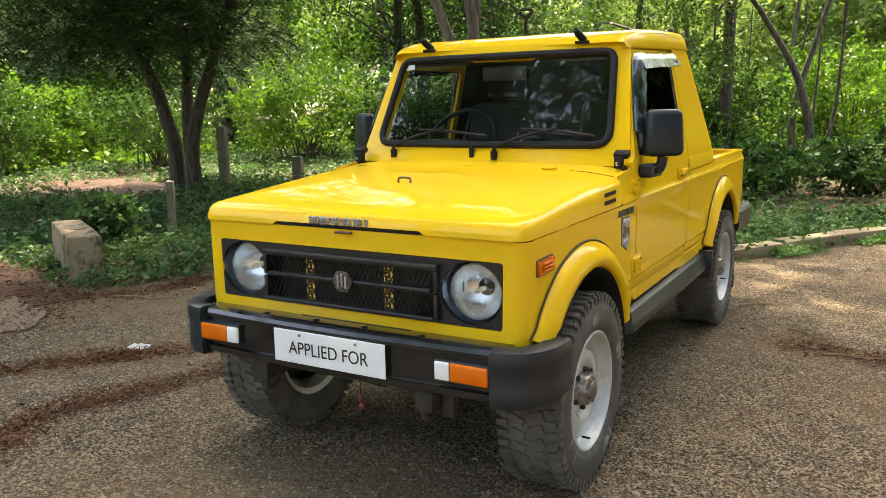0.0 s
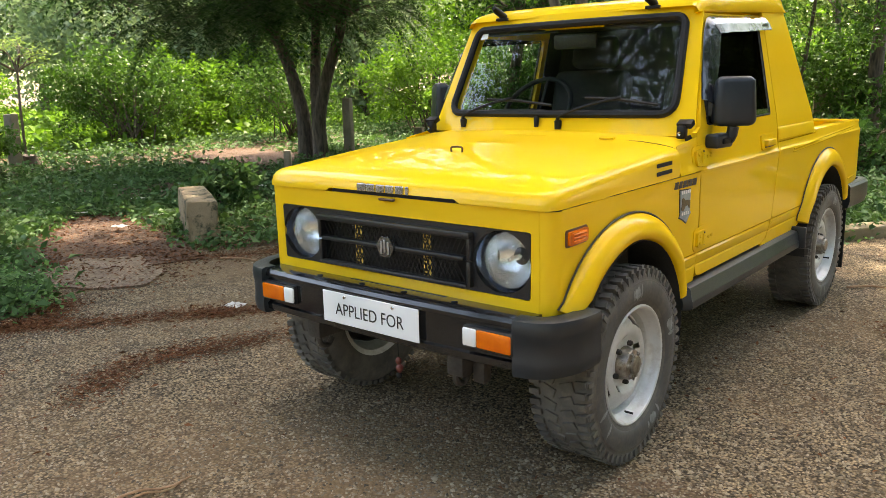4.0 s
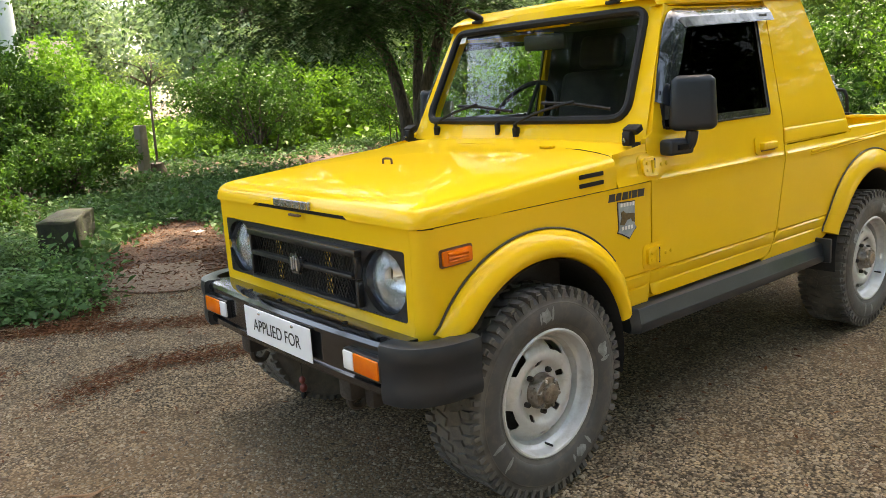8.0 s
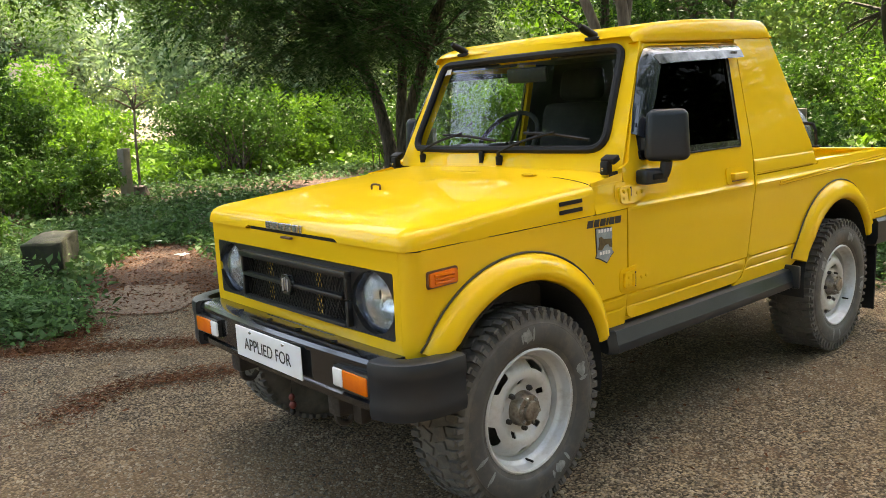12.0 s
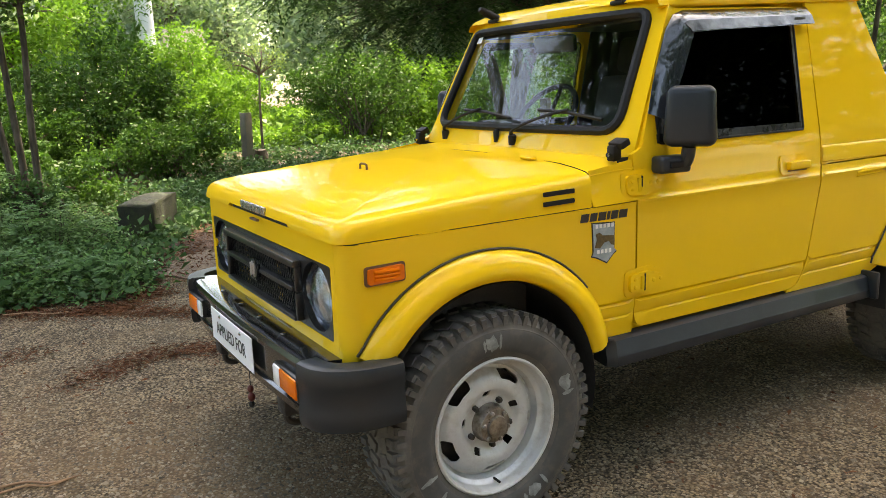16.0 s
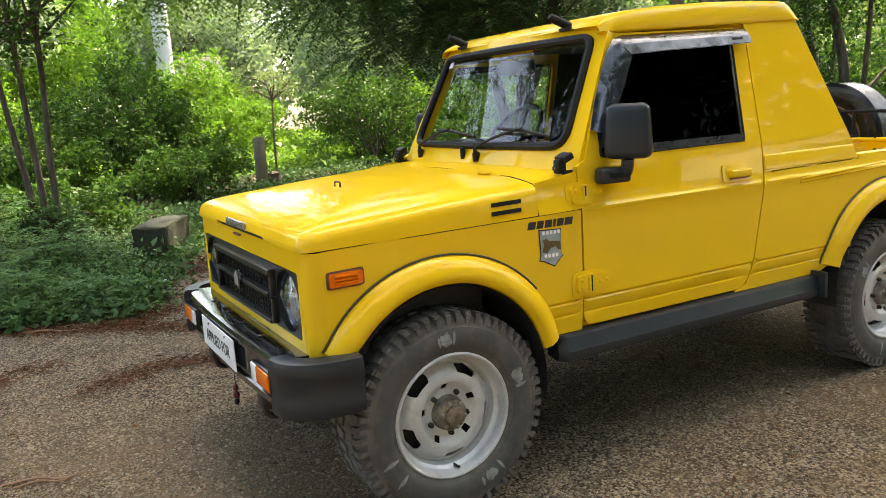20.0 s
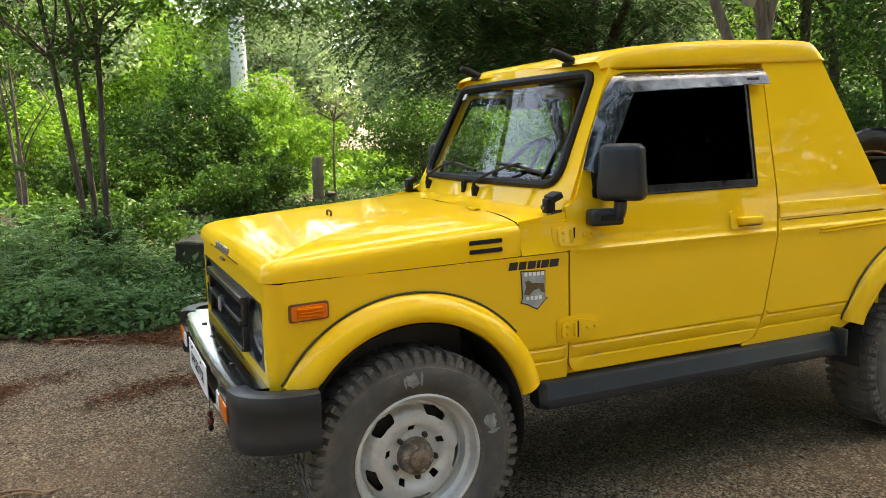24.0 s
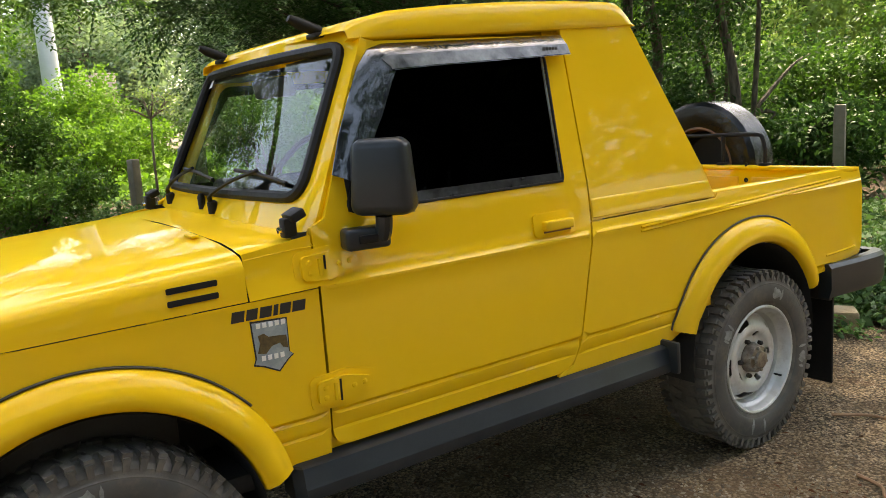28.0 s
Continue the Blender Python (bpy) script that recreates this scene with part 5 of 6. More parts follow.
# under the front: springs, steering rod, hooks, tow bracket
for s in (1, -1):
    for k in range(3):
        part("leaf_spring", tube(bmesh.new(), smooth_line([(s * 0.40, -0.46 + 0.06 * k, 0.44 - 0.022 * k), (s * 0.40, 0.0, 0.40 - 0.022 * k), (s * 0.40, 0.46 - 0.06 * k, 0.44 - 0.022 * k)], 4), 0.014, 6), DARK_STEEL, truck)
    part("chassis_rail", solid_box(s * 0.34, 1.35, 0.44, 0.07, 3.75, 0.11, 0.012), DARK_STEEL, truck)
    part("shackle", solid_box(s * 0.40, -0.455, 0.41, 0.05, 0.045, 0.10, 0.012), DARK_STEEL, truck)
    part("tow_hook", tube(bmesh.new(), smooth_line([(s * 0.33, -0.46, 0.43), (s * 0.33, -0.50, 0.40), (s * 0.33, -0.50, 0.36), (s * 0.33, -0.465, 0.345), (s * 0.33, -0.44, 0.37)], 4), 0.011, 8), DARK_STEEL, truck)
part("steering_rod", tube(bmesh.new(), [(-0.52, -0.13, 0.33), (0.52, -0.11, 0.34)], 0.014, 8), DARK_STEEL, truck)
part("cross_tube", tube(bmesh.new(), [(-0.36, -0.42, 0.43), (0.36, -0.42, 0.43)], 0.022, 10), DARK_STEEL, truck)
part("engine_sump", solid_box(0.05, 0.18, 0.42, 0.34, 0.52, 0.22, 0.04), DARK_STEEL, truck)
charm = part("hanging_charm", tube(bmesh.new(), [(0.115, -0.545, 0.46), (0.117, -0.546, 0.355)], 0.0014, 5), SEAL, truck, "red and dark charm hung on a thread")
for i, (r, m) in enumerate(((0.011, CHARM), (0.013, CHARM), (0.010, SEAL))):
    b = bmesh.new()
    bmesh.ops.create_icosphere(b, subdivisions=2, radius=r, matrix=Matrix.Translation((0.116 + 0.004 * (i % 2), -0.546, 0.40 - 0.026 * i)) @ Matrix.Diagonal((1, 1, 1.25, 1)))
    part("bead", b, m, charm)
for y in (0.0, 2.375):
    b = tube(bmesh.new(), [(-0.56, y, 0.348), (0.56, y, 0.348)], 0.038, 12)
    bmesh.ops.create_uvsphere(b, u_segments=16, v_segments=10, radius=0.125, matrix=Matrix.Translation((-0.16, y, 0.348)))
    part("axle", b, DARK_STEEL, truck)
part("exhaust", tube(bmesh.new(), smooth_line([(-0.2, 0.4, 0.40), (-0.25, 1.2, 0.36), (-0.42, 1.9, 0.38), (-0.5, 2.5, 0.42), (-0.45, 3.1, 0.42)], 5), 0.022, 8), DARK_STEEL, truck)
part("fuel_tank", solid_box(0.12, 2.85, 0.47, 0.62, 0.42, 0.18, 0.03), DARK_STEEL, truck)

# wheel wells
def well(cy, cz, r, a0):
    rings = []
    for i in range(25):
        w = radians(a0 - (a0 + 14) * i / 24)
        rings.append([(x, cy + r * math.cos(w), cz + r * math.sin(w)) for x in (0.712, 0.40)])
    bm = strip(bmesh.new(), rings, cap=False)
    back = [bm.verts.new((0.40, cy + r * math.cos(radians(a0 - (a0 + 14) * i / 24)), cz + r * math.sin(radians(a0 - (a0 + 14) * i / 24)))) for i in range(25)]
    bm.faces.new(back)
    return bm


both("wheel_well", lambda: well(*FA, 0.3735, 166), CABIN)
both("wheel_well", lambda: well(*RA, 0.3805, 190), CABIN)

# wheels
DISC = [(0.036, 0.172), (0.036, 0.168), (0.037, 0.164), (0.044, 0.160), (0.052, 0.156), (0.060, 0.150), (0.066, 0.142), (0.070, 0.133), (0.073, 0.122), (0.073, 0.110), (0.068, 0.099), (0.058, 0.091), (0.055, 0.082), (0.056, 0.058), (0.057, 0.048)]


def lug_ring(bm, r, w, n, x0, x1, h, shift, skew):
    for i in range(n):
        a = 2 * math.pi * (i + shift) / n
        m = Matrix.Rotation(a, 4, "X") @ Matrix.Translation(((x0 + x1) / 2, 0, r)) @ Matrix.Rotation(skew, 4, "Z")
        box(bm, 0, 0, 0, x1 - x0, w, h, m=m)


def build_wheel():
    rim = part("wheel", lathe(bmesh.new(), [(0.096, 0.213), (0.103, 0.211), (0.106, 0.206), (0.103, 0.200), (0.092, 0.196), (0.074, 0.194), (0.066, 0.190), (0.058, 0.180), (0.040, 0.175), (0.030, 0.170), (-0.02, 0.168), (-0.09, 0.190), (-0.10, 0.212)], "x", 64), RIM, truck, "silver-painted steel wheel")
    ring = lambda r, k: [(r * math.cos(2 * math.pi * i / k), r * math.sin(2 * math.pi * i / k)) for i in range(k)]
    pol = lambda r, a: (r * math.cos(radians(a)), r * math.sin(radians(a)))
    cuts = [rounded([pol(0.137, q - 13), pol(0.137, q), pol(0.137, q + 13), pol(0.163, q + 17), pol(0.1655, q), pol(0.163, q - 17)], [0.008, 0, 0.008, 0.008, 0, 0.008], 3) for q in range(0, 360, 72)]
    cuts += [rounded([pol(0.084, q - 7), pol(0.084, q + 7), pol(0.104, q + 7), pol(0.104, q - 7)], 0.004, 3) for q in range(36, 396, 72)]
    table = sorted((r, x) for x, r in DISC)
    part("disc", sheet(ring(0.172, 60), lambda u, v: (interp(math.hypot(u, v), table), u, v), [ring(0.048, 28)] + cuts, 0.009, 0.004, inward=(-1, 0, 0)), RIM, rim, "pressed steel disc with five openings")
    part("tyre", lathe(bmesh.new(), [(-0.096, 0.206), (-0.106, 0.225), (-0.113, 0.262), (-0.112, 0.298), (-0.104, 0.318), (-0.092, 0.331), (-0.07, 0.336), (0.07, 0.336), (0.092, 0.331), (0.104, 0.318),
         (0.109, 0.312), (0.110, 0.300), (0.113, 0.296), (0.114, 0.262), (0.112, 0.240), (0.108, 0.226), (0.106, 0.222), (0.098, 0.206)], "x", 80), RUBBER, rim, "worn black off-road tyre")
    part("sidewall", lathe(bmesh.new(), [(0.1122, 0.2955), (0.1142, 0.290), (0.1155, 0.262), (0.1138, 0.244), (0.1100, 0.229), (0.1080, 0.2265)], "x", 80), SIDEWALL, rim, "smooth slate-black sidewall")
    b = bmesh.new()
    lug_ring(b, 0.336, 0.021, 56, 0.066, 0.104, 0.020, 0.0, 0.10)
    lug_ring(b, 0.336, 0.021, 56, -0.104, -0.066, 0.020, 0.5, 0.10)
    lug_ring(b, 0.3345, 0.032, 44, 0.010, 0.058, 0.016, 0.2, 0.35)
    lug_ring(b, 0.3345, 0.032, 44, -0.058, -0.010, 0.016, 0.7, -0.35)
    lug_ring(b, 0.322, 0.015, 56, 0.094, 0.1115, 0.030, 0.0, 0.0)
    part("tread", b, RUBBER, rim, "chunky tread blocks", smooth=None, calc=False)
    hub = part("hub", lathe(bmesh.new(), [(0.050, 0.060), (0.064, 0.059), (0.070, 0.055), (0.088, 0.054), (0.094, 0.050), (0.098, 0.034), (0.108, 0.032), (0.110, 0.026), (0.109, 0.0005)], "x", 36), HUB_STEEL, rim, "worn grey steel hub")
    bolt = lathe(bmesh.new(), [(0.084, 0.0075), (0.100, 0.0075), (0.103, 0.005), (0.103, 0.0003)], "x", 6)
    first = part("bolt", bolt, STEEL, hub)
    for k in range(6):
        ob = first if k == 0 else new("bolt", first.data)
        ob.parent = hub
        ob.matrix_local = Matrix.Rotation(2 * math.pi * k / 6, 4, "X") @ Matrix.Translation((0, 0.043, 0))
    nut = lathe(bmesh.new(), [(0.050, 0.0095), (0.068, 0.0095), (0.073, 0.006), (0.074, 0.0003)], "x", 6)
    n1 = part("lug_nut", nut, DARK_STEEL, rim)
    for k in range(5):
        ob = n1 if k == 0 else new("lug_nut", n1.data)
        ob.parent = rim
        ob.matrix_local = Matrix.Rotation(2 * math.pi * k / 5, 4, "X") @ Matrix.Translation((0, 0.0715, 0))
    part("valve", lathe(bmesh.new(), [(0.06, 0.004), (0.092, 0.004), (0.093, 0.0003)], "x", 8, centre=(0, 0.05, -0.178)), SEAL, rim)
    part("drum", lathe(bmesh.new(), [(-0.06, 0.155), (0.0, 0.160), (0.012, 0.155), (0.016, 0.03)], "x", 32), DARK_STEEL, rim)
    for a, w, h in ((17, 0.030, 0.040), (10, 0.007, 0.040), (22, 0.006, 0.030), (-58, 0.040, 0.032), (-66, 0.010, 0.034), (124, 0.012, 0.050), (141, 0.010, 0.048), (-140, 0.034, 0.036), (-130, 0.008, 0.044), (-148, 0.010, 0.028)):
        k = 16
        ring = []
        for i in range(k):
            q = 2 * math.pi * i / k
            n = 1.0 + 0.55 * noise.noise((a * 0.37, math.cos(q) * 1.9, math.sin(q) * 1.9))
            ring.append((0.66 * w * n * math.cos(q), 0.262 + 0.60 * h * n * math.sin(q)))
        sc = sheet(ring, lambda u, v: Matrix.Rotation(radians(a), 3, "X") @ Vector((interp(v, [(0.226, 0.1112), (0.244, 0.1152), (0.262, 0.1168), (0.290, 0.1158)]), u, v)), (), 0.02, 0.0)
        part("scuff", sc, SCUFF, rim, "grey paint scuff", calc=False)
    return rim


w0 = build_wheel()
w0.matrix_local = pose(0.612, 0.0, 0.348, -12, 0, 0)
for x, y, a in ((0.612, 2.365, 40), (-0.612, 0.0, 10), (-0.612, 2.365, 77)):
    copy_thing(w0, pose(x, y, 0.348, a, 0, 0 if x > 0 else 180))

# roof, cab back, load bed
ROOF = [(0.770, 1.588), (0.79, 1.606), (0.84, 1.626), (0.92, 1.645), (1.10, 1.664), (1.35, 1.680), (1.60, 1.688), (1.74, 1.689), (1.790, 1.684), (1.812, 1.672), (1.842, 1.638), (1.864, 1.606)]
rings = []
for y, zt in ROOF:
    g = interp(y, [(0.79, 1.560), (1.86, 1.604)])
    w = interp(g, SIDE) + 0.006 - max(0, 0.86 - y) * 0.12
    k = max(0.002, zt - g)
    half = [(w - 0.02, g - 0.004), (w, g), (w + 0.004, g + 0.10 * k), (w - 0.002, g + 0.42 * k), (w - 0.007, g + 0.74 * k), (w - 0.017, g + 0.89 * k), (w - 0.05, g + 0.955 * k), (0.30, g + 0.98 * k), (0, zt)]
    rings.append([(x, y, z) for x, z in half] + [(-x, y, z) for x, z in half[-2::-1]])
part("roof", strip(bmesh.new(), rings, cap=False), YELLOW, truck, smooth=50)
part("headliner", solid_box(0, 1.28, 1.565, 1.02, 0.92, 0.012, 0.003), CABIN, truck)
part("cab_back_panel", sheet([(-0.66, 0.60), (0.66, 0.60), (0.668, 1.0), (0.568, 1.60), (-0.568, 1.60), (-0.668, 1.0)], lambda x, z: (x, 2.135 - max(0, z - 1.0) * 0.49, z), (), 0.12, 0.02), YELLOW, truck)
part("cab_lining", sheet([(-0.63, 0.6), (0.63, 0.6), (0.63, 1.05), (0.545, 1.56), (-0.545, 1.56), (-0.63, 1.05)], lambda x, z: (x, 1.62, z), (), 0.2, 0.02), CABIN, truck)
both("quarter_trim", lambda: sheet([(1.435, 0.56), (1.615, 0.56), (1.615, 1.565), (1.452, 1.565), (1.440, 1.12)], within(0.036), (), 0.08, 0.004, rows=ROWS_Z), CABIN)
both("door_trim", lambda: sheet([(0.64, 0.56), (1.39, 0.56), (1.43, 1.10), (0.66, 1.10)], within(0.030), (), 0.08, 0.006, rows=ROWS_Z), CABIN)
part("cab_floor", solid_box(0, 1.15, 0.49, 1.26, 1.75, 0.05, 0.01), CABIN, truck)
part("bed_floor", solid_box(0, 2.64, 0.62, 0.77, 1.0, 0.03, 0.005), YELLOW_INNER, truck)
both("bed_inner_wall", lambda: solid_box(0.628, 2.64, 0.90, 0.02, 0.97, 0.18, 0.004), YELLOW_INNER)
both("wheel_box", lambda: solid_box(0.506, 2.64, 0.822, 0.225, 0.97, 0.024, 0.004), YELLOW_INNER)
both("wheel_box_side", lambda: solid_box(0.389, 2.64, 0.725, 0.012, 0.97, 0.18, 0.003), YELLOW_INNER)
both("bed_rail", lambda: solid_box(0.642, 2.640, 1.006, 0.06, 0.99, 0.020, 0.008), YELLOW)
tail = part("tailgate", solid_box(0, 3.138, 0.815, 1.25, 0.04, 0.385, 0.012), YELLOW, truck)
part("top_rail", solid_box(0, 3.132, 1.003, 1.26, 0.055, 0.022, 0.008), YELLOW, tail)
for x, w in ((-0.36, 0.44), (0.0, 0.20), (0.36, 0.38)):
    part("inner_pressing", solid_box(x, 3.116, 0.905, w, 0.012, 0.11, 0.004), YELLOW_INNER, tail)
part("latch_hole", lathe(bmesh.new(), [(3.1085, 0.012), (3.1095, 0.0003)], "y", 12, centre=(0.147, 0, 0.945)), SEAL, tail)
for x, y in ((0.56, 3.132), (0.147, 3.11)):
    part("pin", lathe(bmesh.new(), [(1.01, 0.006), (1.028, 0.006), (1.03, 0.0003)], "z", 8, centre=(x, y, 0)), SEAL, tail)

# hinges, pressings and ribs on the sides
def rib(pts, r=0.0048, out=-0.0005):
    return tube(bmesh.new(), [(side_x(p.x, p.y) + out, p.x, p.y) for p in smooth_line([(a, c, 0) for a, c in pts], 6)], r, 6)


for pts in ([(1.735, 0.932), (2.3, 0.950), (2.98, 0.972)], [(1.735, 0.946), (2.3, 0.964), (2.98, 0.986)], [(2.86, 0.672), (2.95, 0.674), (3.10, 0.676)]):
    both("pressed_rib", lambda: rib(pts), YELLOW)
both("hardtop_flange", lambda: strip(bmesh.new(), [[(side_x(y, z) + o, y, z) for z, o in ((1.001, 0.001), (1.003, 0.004), (1.052, 0.0045), (1.061, 0.001), (1.063, -0.001))] for y in np.linspace(1.530, 2.112, 9)], cap=False), YELLOW)


def hinge(y, z):
    pts = rounded([(y - 0.055, z - 0.028), (y + 0.02, z - 0.034), (y + 0.095, z - 0.008), (y + 0.098, z + 0.014), (y + 0.02, z + 0.034), (y - 0.055, z + 0.03)], 0.014)
    return sheet(pts, lambda a, c: (side_x(a, c) + 0.015, a, c), (), 0.04, 0.013)


def hinge_parts(y, z, s):
    h = part("hinge", hinge(y, z) if s > 0 else mirrored(hinge(y, z)), YELLOW, truck)
    f = (lambda b: b) if s > 0 else mirrored
    part("pressing", f(sheet(rounded([(y - 0.072, z - 0.044), (y + 0.03, z - 0.048), (y + 0.118, z - 0.014), (y + 0.118, z + 0.026), (y + 0.03, z + 0.048), (y - 0.072, z + 0.042)], 0.022), lambda a, c: (side_x(a, c) + 0.0035, a, c), (), 0.04, 0.0035)), YELLOW, h)
    for dy, dz in ((-0.035, -0.012), (-0.035, 0.014), (0.045, 0.002), (0.075, 0.004)):
        b = lathe(bmesh.new(), [(0.0, 0.008), (0.006, 0.007), (0.008, 0.0003)], "x", 8, centre=(side_x(y, z) + 0.012, y + dy, z + dz))
        part("bolt", b if s > 0 else mirrored(b), YELLOW, h)
    b = lathe(bmesh.new(), [(z - 0.022, 0.0075), (z + 0.022, 0.0075)], "z", 8, centre=(side_x(y, z) + 0.015, y - 0.006, 0))
    part("knuckle", b if s > 0 else mirrored(b), YELLOW, h)
    b = solid_box(side_x(y, z) + 0.0155, y + 0.006, z, 0.003, 0.005, 0.056)
    part("joint", b if s > 0 else mirrored(b), SEAL, h)


for s in (1, -1):
    hinge_parts(0.582, 1.005, s), hinge_parts(0.588, 0.690, s)

# door handle, window trim, visor
def on_door(cy, cz, sy, sz, d0, d1, r):
    return sheet(rounded([(cy - sy / 2, cz - sz / 2), (cy + sy / 2, cz - sz / 2), (cy + sy / 2, cz + sz / 2), (cy - sy / 2, cz + sz / 2)], r), lambda a, c: (side_x(a, c) + d1, a, c), (), 0.04, d1 - d0)


DARK_TRIM = surface("dark_window_trim", (0.012, 0.012, 0.013), (0.05, 0.05, 0.05), (0.04, 0.12), 14.0, 8.0, 0.2, 0.02, metal=0.3)
for s, door in ((1, doors[0]), (-1, doors[1])):
    f = (lambda b: b) if s > 0 else mirrored
    h = part("door_handle", f(on_door(1.362, 1.008, 0.165, 0.070, 0, 0.007, 0.016)), YELLOW, door)
    part("paddle", f(solid_box(side_x(1.369, 1.004) + 0.012, 1.369, 1.004, 0.030, 0.116, 0.030, 0.006, 3)), YELLOW, h)
    # dark brown strip that paints in the shade under the paddle
    part("paddle_shade", f(on_door(1.369, 0.986, 0.108, 0.006, 0.0, 0.0105, 0.002)), PRIMER, h)
    ring = [(side_x(a, c) + 0.002, a, c) for a, c in WIN] + [(side_x(*WIN[0]) + 0.002, *WIN[0])]
    part("window_seal", f(tube(bmesh.new(), ring, 0.0045, 6)), SEAL, door)
    g = part("side_glass", f(sheet(WIN, lambda y, z: (side_x(y, z) - 0.005, y, z), (), 0.2, 0)), DARK_GLASS if s > 0 else CLEAR_GLASS, door, "near-black side window" if s > 0 else "clear side window")
    part("sill_strip", f(on_door(1.052, 1.141, 0.742, 0.030, -0.012, 0.004, 0.003)), DARK_TRIM, door, "glossy dark window sill strip")
    part("rear_channel", f(tube(bmesh.new(), [(side_x(1.41, c) + 0.002, 1.413 + 0.010 * (c - 1.14) / 0.38, c) for c in (1.14, 1.33, 1.51)], 0.0035, 6)), BRIGHT_VISOR, door)
    if s > 0:
        part("quarter_post", f(on_door(0.745, 1.20, 0.12, 0.14, -0.01, 0.003, 0.01)), SEAL, door)
    rings = []
    for i, (a, c, w) in enumerate(((0.660, 1.20, 0.045), (0.695, 1.29, 0.078), (0.740, 1.38, 0.090), (0.785, 1.465, 0.092), (0.815, 1.512, 0.086), (0.86, 1.526, 0.072), (1.0, 1.531, 0.068), (1.2, 1.538, 0.066), (1.512, 1.549, 0.062))):
        d = Vector((0.90, -0.43)) if i < 4 else (Vector((0.70, -0.71)) if i == 4 else Vector((0.05, -1.0)))
        top = Vector((a - 0.01 * (i < 4), c + 0.022))
        lo = top + d * w
        mid = top.lerp(lo, 0.45)
        rings.append([(side_x(top.x, top.y) + 0.010, *top), (side_x(mid.x, mid.y) + 0.028, *mid), (side_x(lo.x, lo.y) + 0.036, *lo), (side_x(lo.x, lo.y) + 0.032, *lo), (side_x(mid.x, mid.y) + 0.024, *mid), (side_x(top.x, top.y) + 0.006, *top)])
    v = part("rain_visor", f(strip(bmesh.new(), rings, closed=True)), VISOR, door, "glossy smoked plastic rain visor", smooth=60)
    rr = [[tuple(Vector(r[1]).lerp(Vector(r[2]), k) + Vector((0.0022, 0, 0))) for k in (0.02, 0.92)] for r in rings[4:]]
    part("bright_strip", f(strip(bmesh.new(), rr)), BRIGHT_VISOR, v, "silvery strip with small black marks")
    for k in range(5):
        part("mark", f(solid_box(side_x(1.42, 1.522) + 0.0345, 1.410 + 0.0125 * k, 1.526 + 0.0004 * k, 0.0012, 0.009, 0.010)), INK, v)

# outside mirrors
def mirror(s):
    f = (lambda b: b) if s > 0 else mirrored
    b = solid_box(0, 0, 0, 0.148, 0.085, 0.190, 0.026, 4)
    for v in b.verts:
        v.co.x *= 1.0 + 0.10 * (v.co.z < 0) - 0.04 * (v.co.z > 0.08)
        v.co.y *= 1.0 - 0.35 * max(0.0, v.co.z / 0.11)
    bmesh.ops.transform(b, matrix=pose(0.742, 0.742, 1.212, 0, 0, 38), verts=b.verts)
    m = part("wing_mirror", f(b), BLACK_PLASTIC, truck, "dark grey plastic wing mirror")
    part("mirror_glass", f(box(bmesh.new(), 0, 0.036, -0.01, 0.13, 0.004, 0.17, 0.001, 1, pose(0.742, 0.742, 1.212, 0, 0, 38))), CHROME, m)
    part("stem", f(tube(bmesh.new(), smooth_line([(0.745, 0.735, 1.115), (0.740, 0.735, 1.085), (0.728, 0.735, 1.06)], 3), [0.022] * 6 + [0.02], 10)), BLACK_PLASTIC, m)
    part("bracket", f(box(bmesh.new(), 0, 0, 0, 0.06, 0.12, 0.055, 0.012, 3, pose(0.705, 0.700, 1.062, 0, 0, -8))), BLACK_PLASTIC, m)
    part("bracket_cap", f(box(bmesh.new(), 0.028, -0.005, 0.0, 0.012, 0.05, 0.022, 0.004, 2, pose(0.710, 0.700, 1.062, 0, 0, -8))), SEAL, m)


mirror(1), mirror(-1)

# windscreen: seal, glass, wipers, brackets, roof-edge stubs
off = lambda p, d: (p[0], p[1] - d, p[2] + d * 0.4)
ring = [off(ws(a, c), 0.004) for a, c in fine_line(GLASS, 0.08)]
part("windscreen_seal", tube(bmesh.new(), ring + [ring[0]], 0.0165, 8, False), SEAL, truck, "black rubber windscreen seal")
screen = part("windscreen", sheet(GLASS, lambda x, z: Vector(ws(x, z)) + Vector((0, 0.006, 0)), (), 0.08, 0), CLEAR_GLASS, truck, "clear flat windscreen glass")
part("sticker", sheet([(-0.50, 1.505), (-0.455, 1.507), (-0.457, 1.532), (-0.495, 1.53)], lambda x, z: Vector(ws(x, z)) + Vector((0, 0.001, 0)), (), 0.1, 0), PAPER, screen, "small white paper sticker")


def wiper(px, tx, tz, bx0, bx1, bz0, bz1):
    g = lambda x, z, d=0.022: off(ws(x, z), d)
    arm = part("wiper", tube(bmesh.new(), smooth_line([g(px, 1.135, 0.020), g(px + 0.02, 1.152, 0.03), g((px + tx) / 2, (1.15 + tz) / 2 + 0.004, 0.032), g(tx, tz, 0.026)], 5), [0.008] * 4 + [0.006] * 12, 6), SEAL, truck, "black wiper arm and blade")
    part("blade", tube(bmesh.new(), [g(bx0, bz0, 0.018), g((bx0 + bx1) / 2, (bz0 + bz1) / 2 + 0.006, 0.020), g(bx1, bz1, 0.018)], 0.0065, 6), SEAL, arm)
    part("pivot", lathe(bmesh.new(), [(-0.03, 0.014), (0.004, 0.016), (0.010, 0.010), (0.012, 0.0003)], "z", 12, centre=g(px, 1.130, 0.012)), SEAL, arm)


